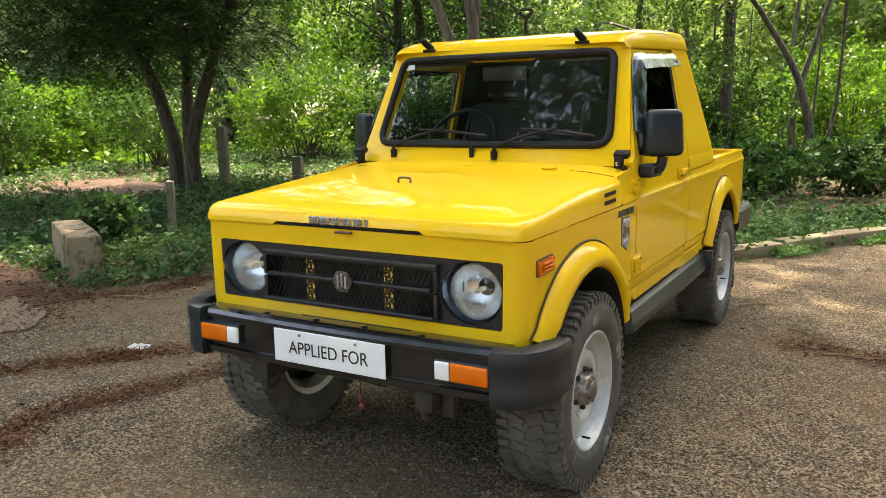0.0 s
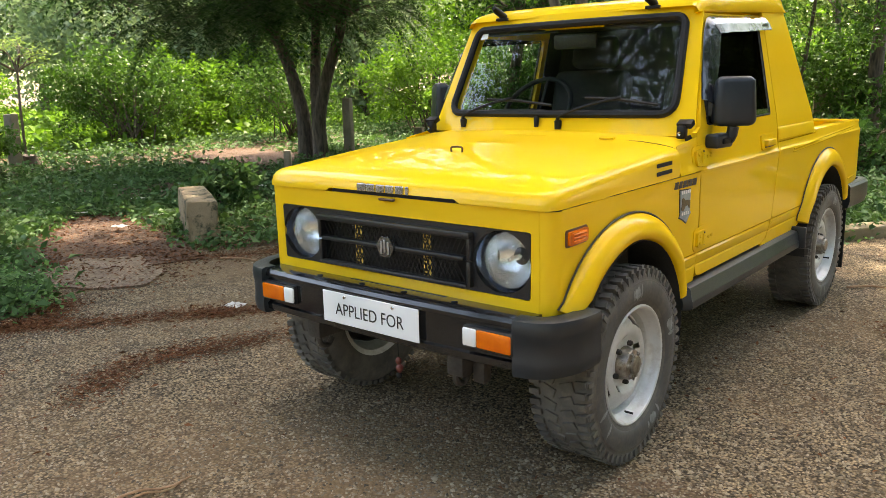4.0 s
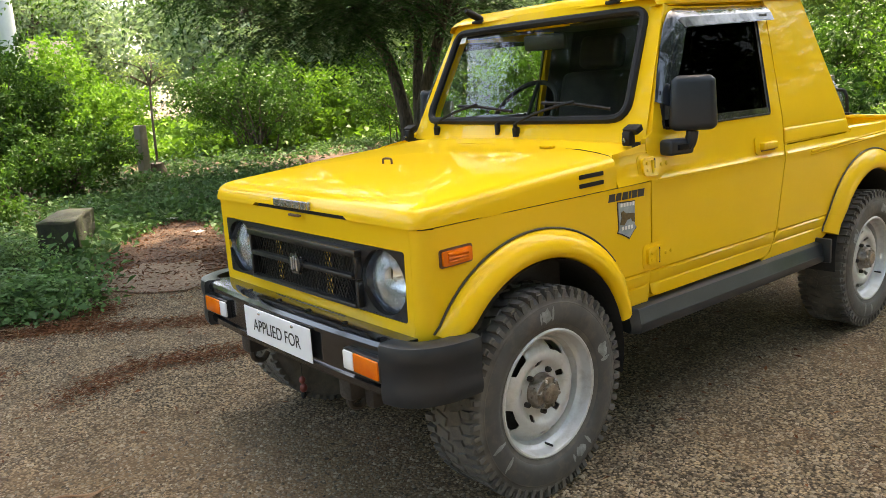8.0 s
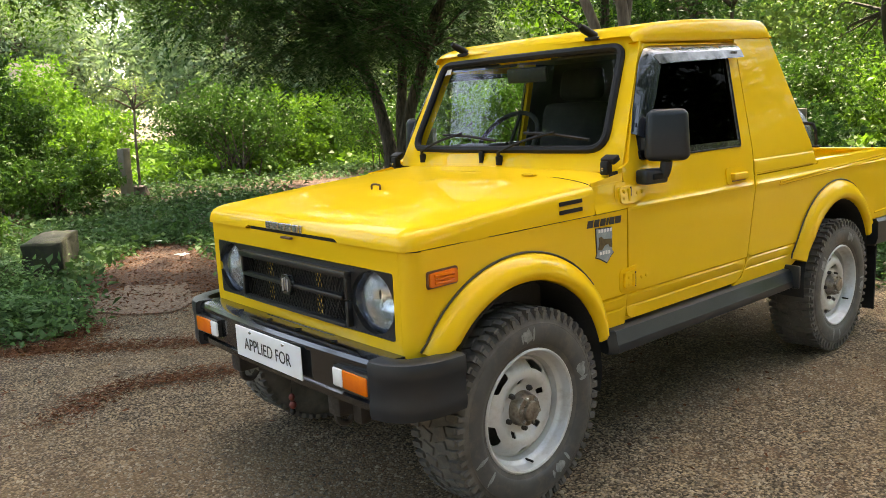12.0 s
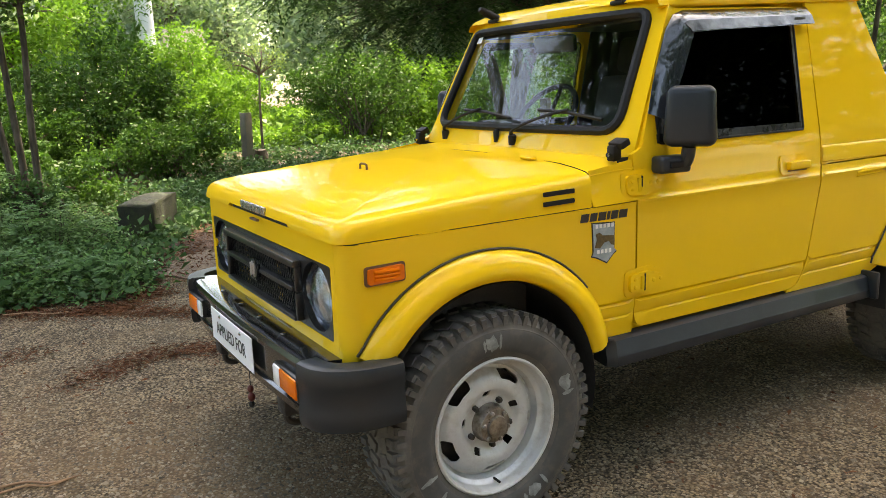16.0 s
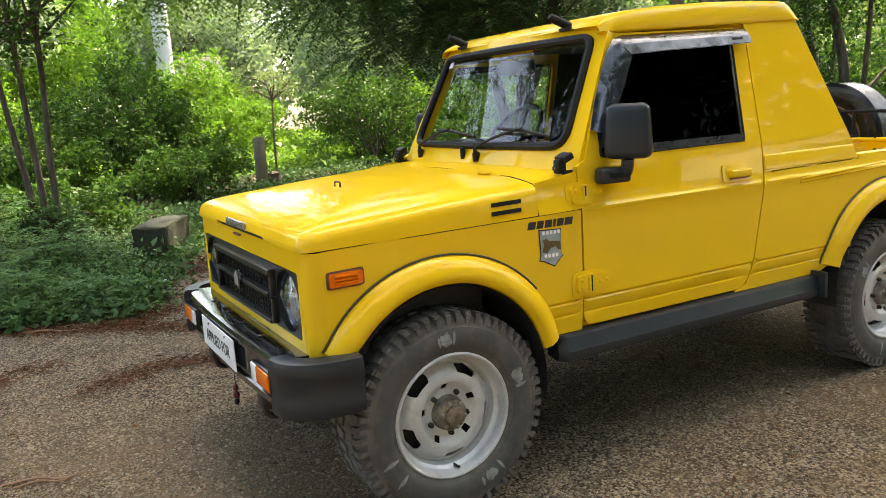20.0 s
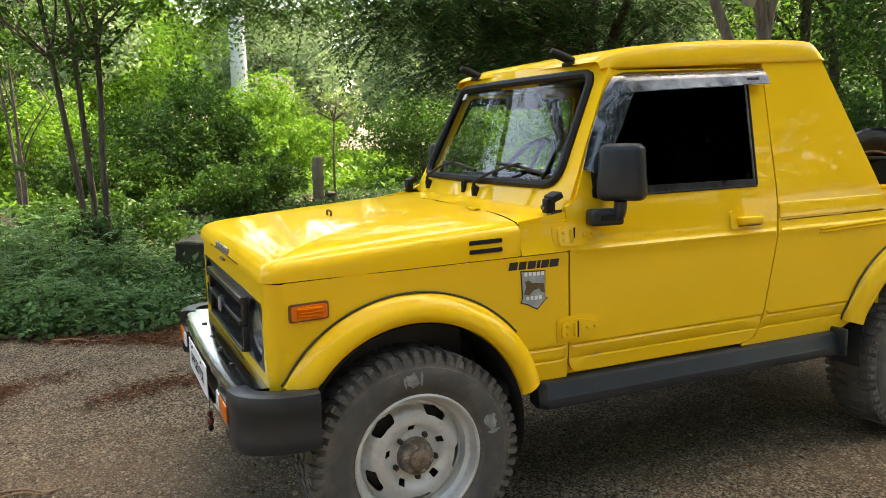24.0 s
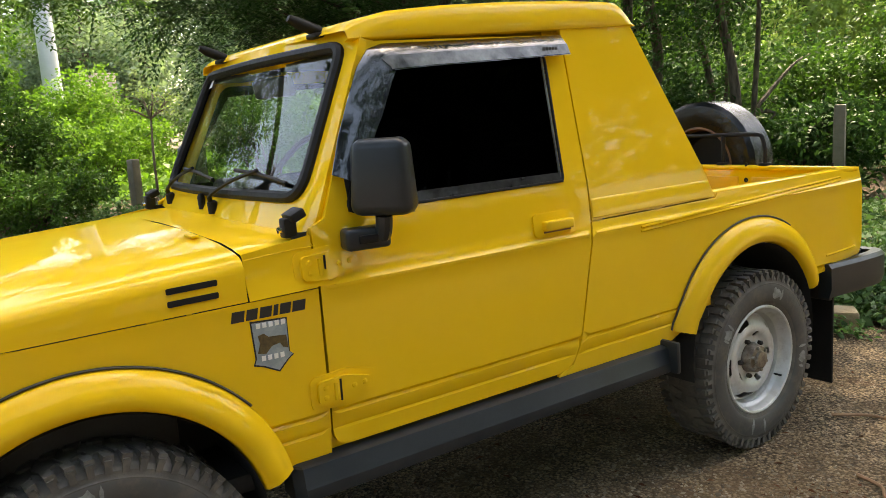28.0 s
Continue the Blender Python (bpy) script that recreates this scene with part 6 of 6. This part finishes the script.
wiper(-0.455, -0.19, 1.225, -0.33, 0.03, 1.222, 1.196)
wiper(0.075, 0.34, 1.225, 0.18, 0.50, 1.226, 1.196)
part("washer_stub", lathe(bmesh.new(), [(1.112, 0.010), (1.150, 0.012), (1.160, 0.007), (1.161, 0.0003)], "z", 10, centre=(-0.035, 0.535, 0)), SEAL, truck)
for s in (1, -1):
    bk = part("fold_bracket", solid_box(s * 0.625, 0.530, 1.104, 0.034, 0.035, 0.050, 0.006), SEAL, truck, "black screen hinge bracket")
    part("clip", box(bmesh.new(), 0, 0, 0, 0.060, 0.040, 0.024, 0.005, 2, pose(s * 0.632, 0.545, 1.134, 24, 0, 0)), SEAL, bk)
    part("bolt", lathe(bmesh.new(), [(-0.010, 0.008), (0.0, 0.008), (0.001, 0.0003)], "y", 8, centre=(s * 0.625, 0.512, 1.10)), CHROME, bk)
    st = part("roof_stub", tube(bmesh.new(), [(s * 0.375, 0.70, 1.640), (s * 0.375, 0.725, 1.628), (s * 0.378, 0.79, 1.603)], [0.010, 0.0165, 0.0165], 12), SEAL, truck, "short black tubular stub")
    part("foot", solid_box(s * 0.378, 0.775, 1.592, 0.062, 0.028, 0.014, 0.004), SEAL, st)
    part("screw", lathe(bmesh.new(), [(0.792, 0.011), (0.796, 0.0003)], "y", 10, centre=(s * 0.378, 0, 1.600)), PRIMER, st)

# bonnet details
part("bonnet_knob", tube(bmesh.new(), smooth_line([(-0.04, -0.045, 1.050), (-0.04, -0.045, 1.070), (-0.025, -0.045, 1.074), (0.0, -0.045, 1.074), (0.012, -0.045, 1.070), (0.012, -0.045, 1.050)], 3), 0.004, 6), PRIMER, hood)
part("bonnet_pad", solid_box(0.40, 0.36, 1.088, 0.06, 0.022, 0.008, 0.003), YELLOW, hood)
for z in (1.008, 0.979):
    for s in (1, -1):
        b = sheet(rounded([(0.205, z - 0.007), (0.320, z - 0.004), (0.320, z + 0.010), (0.205, z + 0.007)], 0.004), lambda y, zz: (side_x(y, 0.94) + 0.0012 - (zz - 0.95) * 0.03, y, zz), (), 0.05, 0.003)
        part("vent_slot", b if s > 0 else mirrored(b), SEAL, hood, "black bonnet vent slot")
for i, w in enumerate((0.046, 0.042, 0.042, 0.040, 0.038, 0.016)):
    x = -0.128 + i * 0.046
    b = solid_box(x + w / 2 - 0.02, -0.4465, 0.962, w - 0.003, 0.010, 0.028, 0.003, 1)
    part("nameplate_bar", b, NAME_CHROME, hood, "worn chrome nameplate block")
# black strip standing in for the shade in the slit under the bonnet
slit = [(-0.29, 0.9355), (0.29, 0.9355), (0.28, 0.953), (-0.28, 0.953)]
part("bonnet_gap_shade", sheet(slit, lambda x, z: (x, -0.4375, z), (), 0.2, 0.002, inward=(0, 1, 0)), SEAL, hood)
part("safety_latch", solid_box(0.0, -0.452, 0.927, 0.07, 0.012, 0.008, 0.002, 1), PRIMER, truck)

# marks and lamp on the fender
for s in (1, -1):
    f = (lambda b: b) if s > 0 else mirrored
    mk = part("side_marker", f(sheet(rounded([(-0.368, 0.824), (-0.262, 0.828), (-0.262, 0.870), (-0.368, 0.866)], 0.008), lambda a, c: (side_x(a, c) + 0.012, a, c), (), 0.04, 0.012)), AMBER, truck, "orange side marker lamp")
    part("lamp_base", f(sheet(rounded([(-0.375, 0.818), (-0.255, 0.822), (-0.255, 0.876), (-0.375, 0.872)], 0.010), lambda a, c: (side_x(a, c) + 0.004, a, c), (), 0.04, 0.004)), PRIMER, mk)
    for k in range(3):
        part("lens_rib", f(tube(bmesh.new(), [(side_x(a, 0.85) + 0.014, a, 0.837 + 0.0105 * k) for a in (-0.352, -0.315, -0.278)], 0.0045, 6)), AMBER, mk)
    for k, w in enumerate((0.032, 0.028, 0.030, 0.012, 0.028, 0.034)):
        a0 = 0.338 + (0, 0.036, 0.069, 0.103, 0.119, 0.151)[k]
        b = sheet([(a0 + 0.001, 0.909), (a0 + w, 0.909), (a0 + w + 0.005, 0.935), (a0 + 0.006, 0.935)], lambda a, c: (side_x(a, c) + 0.002, a, c), (), 0.1, 0.0015)
        part("decal_bar", f(b), INK, truck)
    sh = [(0.383, 0.905), (0.475, 0.900), (0.474, 0.815), (0.484, 0.806), (0.470, 0.796), (0.444, 0.770), (0.405, 0.790), (0.382, 0.797), (0.388, 0.812)]
    bd = part("shield_badge", f(sheet(sh, lambda a, c: (side_x(a, c) + 0.002, a, c), (), 0.1, 0.002)), INK, truck, "pale blue shield sticker with dark rim")
    grow = lambda k: [(0.432 + (a - 0.432) * k, 0.842 + (c - 0.842) * k) for a, c in sh]
    part("field", f(sheet(grow(0.93), lambda a, c: (side_x(a, c) + 0.0035, a, c), (), 0.1, 0.0014)), BADGE_BLUE, bd)
    blob = [(0.394, 0.826), (0.402, 0.850), (0.398, 0.868), (0.412, 0.872), (0.424, 0.862), (0.450, 0.860), (0.468, 0.858), (0.470, 0.826), (0.458, 0.830), (0.450, 0.842), (0.430, 0.838), (0.414, 0.822)]
    part("motif", f(sheet(blob, lambda a, c: (side_x(a, c) + 0.005, a, c), (), 0.1, 0.0014)), BADGE_GOLD, bd)
    for a0, c0, n in ((0.396, 0.886, 5), (0.402, 0.806, 4)):
        for k in range(n):
            part("bar", f(sheet([(a0 + k * 0.0155, c0 - k * 0.0003), (a0 + k * 0.0155 + 0.010, c0), (a0 + k * 0.0155 + 0.010, c0 + 0.012), (a0 + k * 0.0155, c0 + 0.012)], lambda a, c: (side_x(a, c) + 0.0052, a, c), (), 0.1, 0.0012)), PLATE, bd)

# sill steps, rear bumper, mud flaps
STEP = [(0.655, 0.436), (0.708, 0.426), (0.7165, 0.431), (0.7195, 0.440), (0.7180, 0.462), (0.7145, 0.468), (0.7080, 0.506), (0.7040, 0.513), (0.6960, 0.517), (0.655, 0.522)]
for s in (1, -1):
    f = (lambda b: b) if s > 0 else mirrored
    sill = part("sill_step", f(strip(bmesh.new(), [[(x - (0.03 if y in (0.45, 1.90) else 0), y, z) for x, z in STEP] for y in (0.45, 0.47, 0.8, 1.3, 1.84, 1.90)], closed=True)), BLACK_PLASTIC, truck, "dark grey plastic side step", smooth=24)
    part("end_joint", f(solid_box(0.700, 1.845, 0.482, 0.096, 0.020, 0.112, 0.008)), BLACK_PLASTIC, sill)
    part("mud_flap", f(solid_box(0.585, 2.93, 0.30, 0.20, 0.012, 0.40, 0.004, 1)), SEAL, truck, "black rubber mud flap")
    part("flap_hanger", f(solid_box(0.585, 2.91, 0.52, 0.20, 0.02, 0.10, 0.004, 1)), DARK_STEEL, truck)
RB = [(3.19, 0.625), (3.30, 0.630), (3.325, 0.618), (3.328, 0.52), (3.31, 0.495), (3.19, 0.495)]
rb = part("rear_bumper", strip(bmesh.new(), [[(x, y, z) for y, z in RB] for x in (-0.62, -0.3, 0.3, 0.62)], closed=True), BLACK_PLASTIC, truck, "dark plastic rear bumper", smooth=25)
for s in (1, -1):
    plan = smooth_line([(0.60, 3.325, 0), (0.68, 3.315, 0), (0.715, 3.26, 0), (0.720, 3.10, 0), (0.705, 2.86, 0)], 4)
    rings = []
    for i, p in enumerate(plan):
        d = (plan[min(i + 1, len(plan) - 1)] - plan[max(i - 1, 0)]).normalized()
        n = Vector((d.y, -d.x, 0)) * -1
        rings.append([(p.x + n.x * o, p.y + n.y * o, z) for o, z in ((-0.05, 0.632), (-0.006, 0.634), (0.008, 0.618), (0.010, 0.53), (0.0, 0.492), (-0.05, 0.488))])
    b = strip(bmesh.new(), rings, closed=True)
    part("corner", b if s > 0 else mirrored(b), BLACK_PLASTIC, rb, "dark grey plastic corner")
    part("tail_lamp", solid_box(s * 0.60, 3.165, 0.78, 0.10, 0.02, 0.16, 0.006), AMBER, truck)

# spare wheel behind the tailgate and its hoop
spare = part("spare_wheel", lathe(bmesh.new(), [(-0.085, 0.205), (-0.098, 0.235), (-0.104, 0.27), (-0.098, 0.315), (-0.075, 0.335), (0.075, 0.335), (0.098, 0.315), (0.104, 0.27), (0.10, 0.2), (0.09, 0.02)], "y", 56, centre=(-0.235, 3.335, 0.992)), BLACK_VINYL, truck, "spare wheel in a glossy black cover")
part("rusty_rim", lathe(bmesh.new(), [(-0.084, 0.208), (-0.090, 0.197), (-0.080, 0.190), (-0.050, 0.184)], "y", 40, centre=(-0.235, 3.335, 0.992)), PRIMER, spare, "brown rusty wheel rim")
part("hub_plate", lathe(bmesh.new(), [(-0.050, 0.184), (-0.01, 0.172), (0.02, 0.15), (0.022, 0.07), (0.024, 0.0005)], "y", 24, centre=(-0.235, 3.335, 0.992)), SEAL, spare)
hoop = part("spare_hoop", tube(bmesh.new(), smooth_line([(0.232, 3.135, 1.01), (0.230, 3.135, 1.08), (0.216, 3.137, 1.140), (0.17, 3.14, 1.160), (-0.10, 3.15, 1.158), (-0.62, 3.15, 1.155), (-0.665, 3.14, 1.13), (-0.67, 3.135, 1.01)], 5), 0.010, 8), SEAL, truck, "black tubular hoop on the tailgate")
for x in (0.0, -0.45):
    part("upright", tube(bmesh.new(), [(x, 3.137, 1.01), (x - 0.005, 3.145, 1.158)], 0.011, 8), SEAL, hoop)
for x in (0.232, 0.0, -0.45, -0.67):
    part("foot", solid_box(x, 3.135, 1.020, 0.045, 0.05, 0.014, 0.004), SEAL, hoop)

# cabin
dash = part("dashboard", solid_box(0, 0.80, 1.055, 1.20, 0.26, 0.16, 0.04, 3), CABIN, truck)
part("instrument_hood", solid_box(-0.33, 0.80, 1.145, 0.30, 0.16, 0.06, 0.025, 3), CABIN, dash)
sw = lathe(bmesh.new(), [(0.012 * math.sin(a), 0.185 + 0.012 * math.cos(a)) for a in np.linspace(0, 2 * math.pi, 8, endpoint=False)], "z", 36, closed=True)
for a in (90, 210, 330):
    tube(sw, [(0, 0, -0.03), (0.18 * math.cos(radians(a)), 0.18 * math.sin(radians(a)), 0)], 0.010, 6)
bmesh.ops.transform(sw, matrix=pose(-0.33, 0.99, 1.165, 52, 0, 0), verts=sw.verts)
part("steering_wheel", sw, CABIN, truck)
part("steering_column", tube(bmesh.new(), [(-0.33, 0.97, 1.15), (-0.33, 0.72, 0.98)], 0.03, 8), CABIN, truck)
for x in (-0.33, 0.33):
    seat = part("seat", solid_box(x, 1.22, 0.76, 0.46, 0.48, 0.16, 0.05, 3), SEAT_CLOTH, truck)
    part("backrest", box(bmesh.new(), 0, 0, 0.28, 0.45, 0.13, 0.56, 0.05, 3, pose(x, 1.45, 0.80, -12, 0, 0)), SEAT_CLOTH, seat)
    part("headrest", box(bmesh.new(), 0, 0, 0.66, 0.27, 0.09, 0.17, 0.04, 3, pose(x, 1.45, 0.80, -12, 0, 0)), SEAT_CLOTH, seat)
    part("sun_visor", solid_box(x, 0.84, 1.532, 0.36, 0.12, 0.018, 0.006), CABIN, truck)
part("inside_mirror", box(bmesh.new(), 0, 0, 0, 0.20, 0.03, 0.065, 0.012, 2, pose(0.0, 0.80, 1.475, 10, 0, 12)), CABIN, truck)

# ---- loose stones, leaf litter, scraps ----
def bits(name, pos, size, material, label, squash=0.6):
    """Many small angular stones in one mesh."""
    n = len(pos)
    base = np.array(((1, 0, -0.2), (-1, 0, -0.2), (0, 1, -0.2), (0, -1, -0.2), (0.15, 0.1, 1)), float)
    tri = np.array(((0, 2, 4), (2, 1, 4), (1, 3, 4), (3, 0, 4)))
    sc = size[:, None] * rng.uniform(0.6, 1.3, (n, 3))
    sc[:, 2] *= squash
    a = rng.uniform(0, 2 * math.pi, n)
    v = base[None] * sc[:, None] + rng.normal(size=(n, 5, 3)) * size[:, None, None] * 0.16
    x = v[..., 0] * np.cos(a)[:, None] - v[..., 1] * np.sin(a)[:, None]
    y = v[..., 0] * np.sin(a)[:, None] + v[..., 1] * np.cos(a)[:, None]
    co = np.stack([x, y, v[..., 2]], -1) + pos[:, None]
    idx = (tri[None] + (np.arange(n) * 5)[:, None, None]).reshape(-1)
    me = bpy.data.meshes.new(name)
    me.vertices.add(n * 5)
    me.vertices.foreach_set("co", co.astype(np.float32).ravel())
    me.loops.add(len(idx))
    me.loops.foreach_set("vertex_index", idx.astype(np.int32))
    me.polygons.add(n * 4)
    me.polygons.foreach_set("loop_start", np.arange(0, n * 12, 3, dtype=np.int32))
    me.update(calc_edges=True)
    me.materials.append(material)
    return tagged(new(name, me), label, kind="stuff")


def stone_material():
    m, t, p = nodes_of("loose_chippings")
    g = t.nodes.new("ShaderNodeNewGeometry")
    col = mixed(t, g.outputs["Random Per Island"], (0.050, 0.037, 0.023), (0.34, 0.272, 0.185))
    t.links.new(col, p.inputs["Base Color"])
    p.inputs["Roughness"].default_value = 0.85
    return m


spots = []
while len(spots) < 92000:
    x, y = random.gauss(0.6, 1.9), random.gauss(-0.1, 1.7)
    if -4 < x < 4 and -3.4 < y < 4.2 and inside((x, y), road_poly):
        spots.append((x, y))
spots = np.array(spots)
size = np.abs(rng.normal(size=len(spots))) * 0.0030 + 0.0032
bits("loose_chippings", np.column_stack([spots, size * 0.1]), size, stone_material(), "loose angular stone chippings lying on the road")

trails = ([(-1.40, -1.00), (-1.66, -0.56), (-1.54, -0.13), (-1.40, 0.26), (-1.3, 0.7), (-1.25, 1.3)], [(-1.66, -2.1), (-1.68, -1.80), (-1.75, -1.5), (-2.02, -1.36), (-2.1, -1.1)],
          [(-2.9, -0.7), (-2.5, -0.35), (-2.2, 0.1), (-1.95, 0.35), (-1.6, 0.7)], [(-3.3, -1.35), (-2.9, -0.9), (-2.8, -0.5), (-3.1, -0.25)], [(-4.1, 0.95), (-3.5, 1.05), (-3.2, 1.5), (-3.2, 2.0)], [(1.1, 2.1), (1.5, 2.0), (2.0, 1.9)])
pts = []
for tr in trails:
    ln = smooth_line([(x, y, 0) for x, y in tr], 14)
    for p in ln:
        k = int(95 * max(0.08, 0.55 + 0.9 * noise.noise(p * 3.1)))
        q = np.column_stack([np.full(k, p.x), np.full(k, p.y)]) + rng.normal(size=(k, 2)) * 0.075
        pts.append(q)
pts = np.concatenate(pts)
n = len(pts)
leaf_mesh("leaf_litter", np.column_stack([pts, rng.uniform(0.004, 0.014, n)]), random_ways(n, 0.05, 0.12), random_ways(n, 2.0, 0.3), rng.uniform(0.015, 0.055, n), rng.uniform(0.004, 0.010, n), DRY_LEAF, None, "trails of reddish dry leaf litter", "stuff")
edge = [p for poly in (path_poly, pale, bare_poly) for p in fine_line(poly, 0.05)]
spread = np.array([(x + random.gauss(0, 0.16), y + random.gauss(0, 0.16)) for x, y in edge for _ in range(9)] + [(random.uniform(-6.2, -2.9), random.uniform(-0.5, 1.9)) for _ in range(2600)])
n = len(spread)
leaf_mesh("leaf_litter", np.column_stack([spread, rng.uniform(0.008, 0.02, n)]), random_ways(n, 0.05, 0.15), random_ways(n, 2.0, 0.3), rng.uniform(0.014, 0.050, n), rng.uniform(0.006, 0.014, n), DRY_LEAF, None, "dark red dry leaves strewn over the dirt path", "stuff")
pts = np.array([(random.uniform(-4.5, 3.6), random.uniform(-3.2, 4.6)) for _ in range(1500)])
n = len(pts)
leaf_mesh("leaf_litter", np.column_stack([pts, np.full(n, 0.006)]), random_ways(n, 0.06, 0.15), random_ways(n, 2.0, 0.3), rng.uniform(0.012, 0.045, n), rng.uniform(0.005, 0.016, n), DRY_LEAF, None, "scattered dry leaves on the road", "stuff")
pts = np.array([(random.uniform(-10, -3.6), random.uniform(0.2, 8.0)) for _ in range(5200)])
pts = np.array([p for p in pts if inside(p, path_poly)])
n = len(pts)
leaf_mesh("leaf_litter", np.column_stack([pts, np.full(n, 0.018)]), random_ways(n, 0.06, 0.2), random_ways(n, 2.0, 0.3), rng.uniform(0.02, 0.06, n), rng.uniform(0.008, 0.022, n), DRY_LEAF, None, "dry leaves on the dirt path", "stuff")


def twig(x, y, length, turn, r=0.006):
    pts = smooth_line([(-length / 2, 0, r), (-length * 0.1, 0.02, r * 1.4), (length * 0.2, -0.012, r), (length / 2, 0.015, r * 1.2)], 4)
    ob = part("twig", tube(bmesh.new(), pts, [r * (1 - 0.04 * i) for i in range(len(pts))], 6), DRY_WOOD, calc=False)
    ob.matrix_world = pose(x, y, 0.002, 0, 0, turn)
    tagged(ob, "dry pale brown twig lying on the road", "twig", "twigs on the road")


for x, y, l, a in ((-0.43, -1.18, 0.22, 80), (-0.455, -1.18, 0.30, 74), (-3.1, 1.2, 0.5, 20), (-2.95, -1.0, 0.4, 60), (1.45, 1.95, 0.30, 10), (1.2, 2.3, 0.25, -30), (-2.2, -1.7, 0.3, 40), (0.9, 2.9, 0.35, 30), (1.7, 0.9, 0.2, 100)):
    twig(x, y, l, a, random.uniform(0.004, 0.008))


def scrap(x, y, z, w, h, material, label, name="paper_scrap", cat="litter"):
    bm = bmesh.new()
    k = 5
    g = [[bm.verts.new((w * (i / k - 0.5) * (1 - 0.2 * random.random()), h * (j / k - 0.5) * (1 - 0.2 * random.random()), random.uniform(0, 0.25) * min(w, h) * 0.5)) for j in range(k + 1)] for i in range(k + 1)]
    for i in range(k):
        for j in range(k):
            bm.faces.new((g[i][j], g[i + 1][j], g[i + 1][j + 1], g[i][j + 1]))
    bmesh.ops.solidify(bm, geom=bm.faces[:], thickness=0.002)
    ob = part(name, bm, material)
    ob.matrix_world = pose(x, y, z, 0, 0, random.uniform(0, 180))
    tagged(ob, label, cat, "scraps of litter")


scrap(-2.11, 0.36, 0.006, 0.13, 0.11, PAPER, "crumpled white paper scrap lying on the road")
scrap(-4.02, -0.08, 0.03, 0.09, 0.07, PAPER, "crumpled white scrap beside the herbs")
scrap(-3.30, -1.44, 0.008, 0.26, 0.12, PALE_DIRT, "flat pale scrap at the road's edge")
for x, y in ((-6.2, 1.5), (-6.9, 2.4), (-5.5, 1.9), (-7.6, 1.7), (-7.2, 3.3), (-4.9, 3.2), (-6.4, 3.9), (-8.2, 2.9), (-5.2, 1.3)):
    scrap(x + random.uniform(-0.2, 0.2), y, 0.05, random.uniform(0.10, 0.2), random.uniform(0.07, 0.13), PAPER, "crumpled pale litter scrap on the undergrowth")
scrap(1.05, 5.75, 0.06, 0.16, 0.12, PAPER, "crumpled white scrap on the verge")
# board fixed on the twin-stemmed tree
bd = part("tree_board", box(bmesh.new(), 0, 0, 0, 0.10, 0.012, 0.22, 0.003, 1, pose(-1.86, 3.92, 2.37, 0, 14, 52)), POST)
tagged(bd, "small pale board fixed to the twin-stemmed tree", "board")
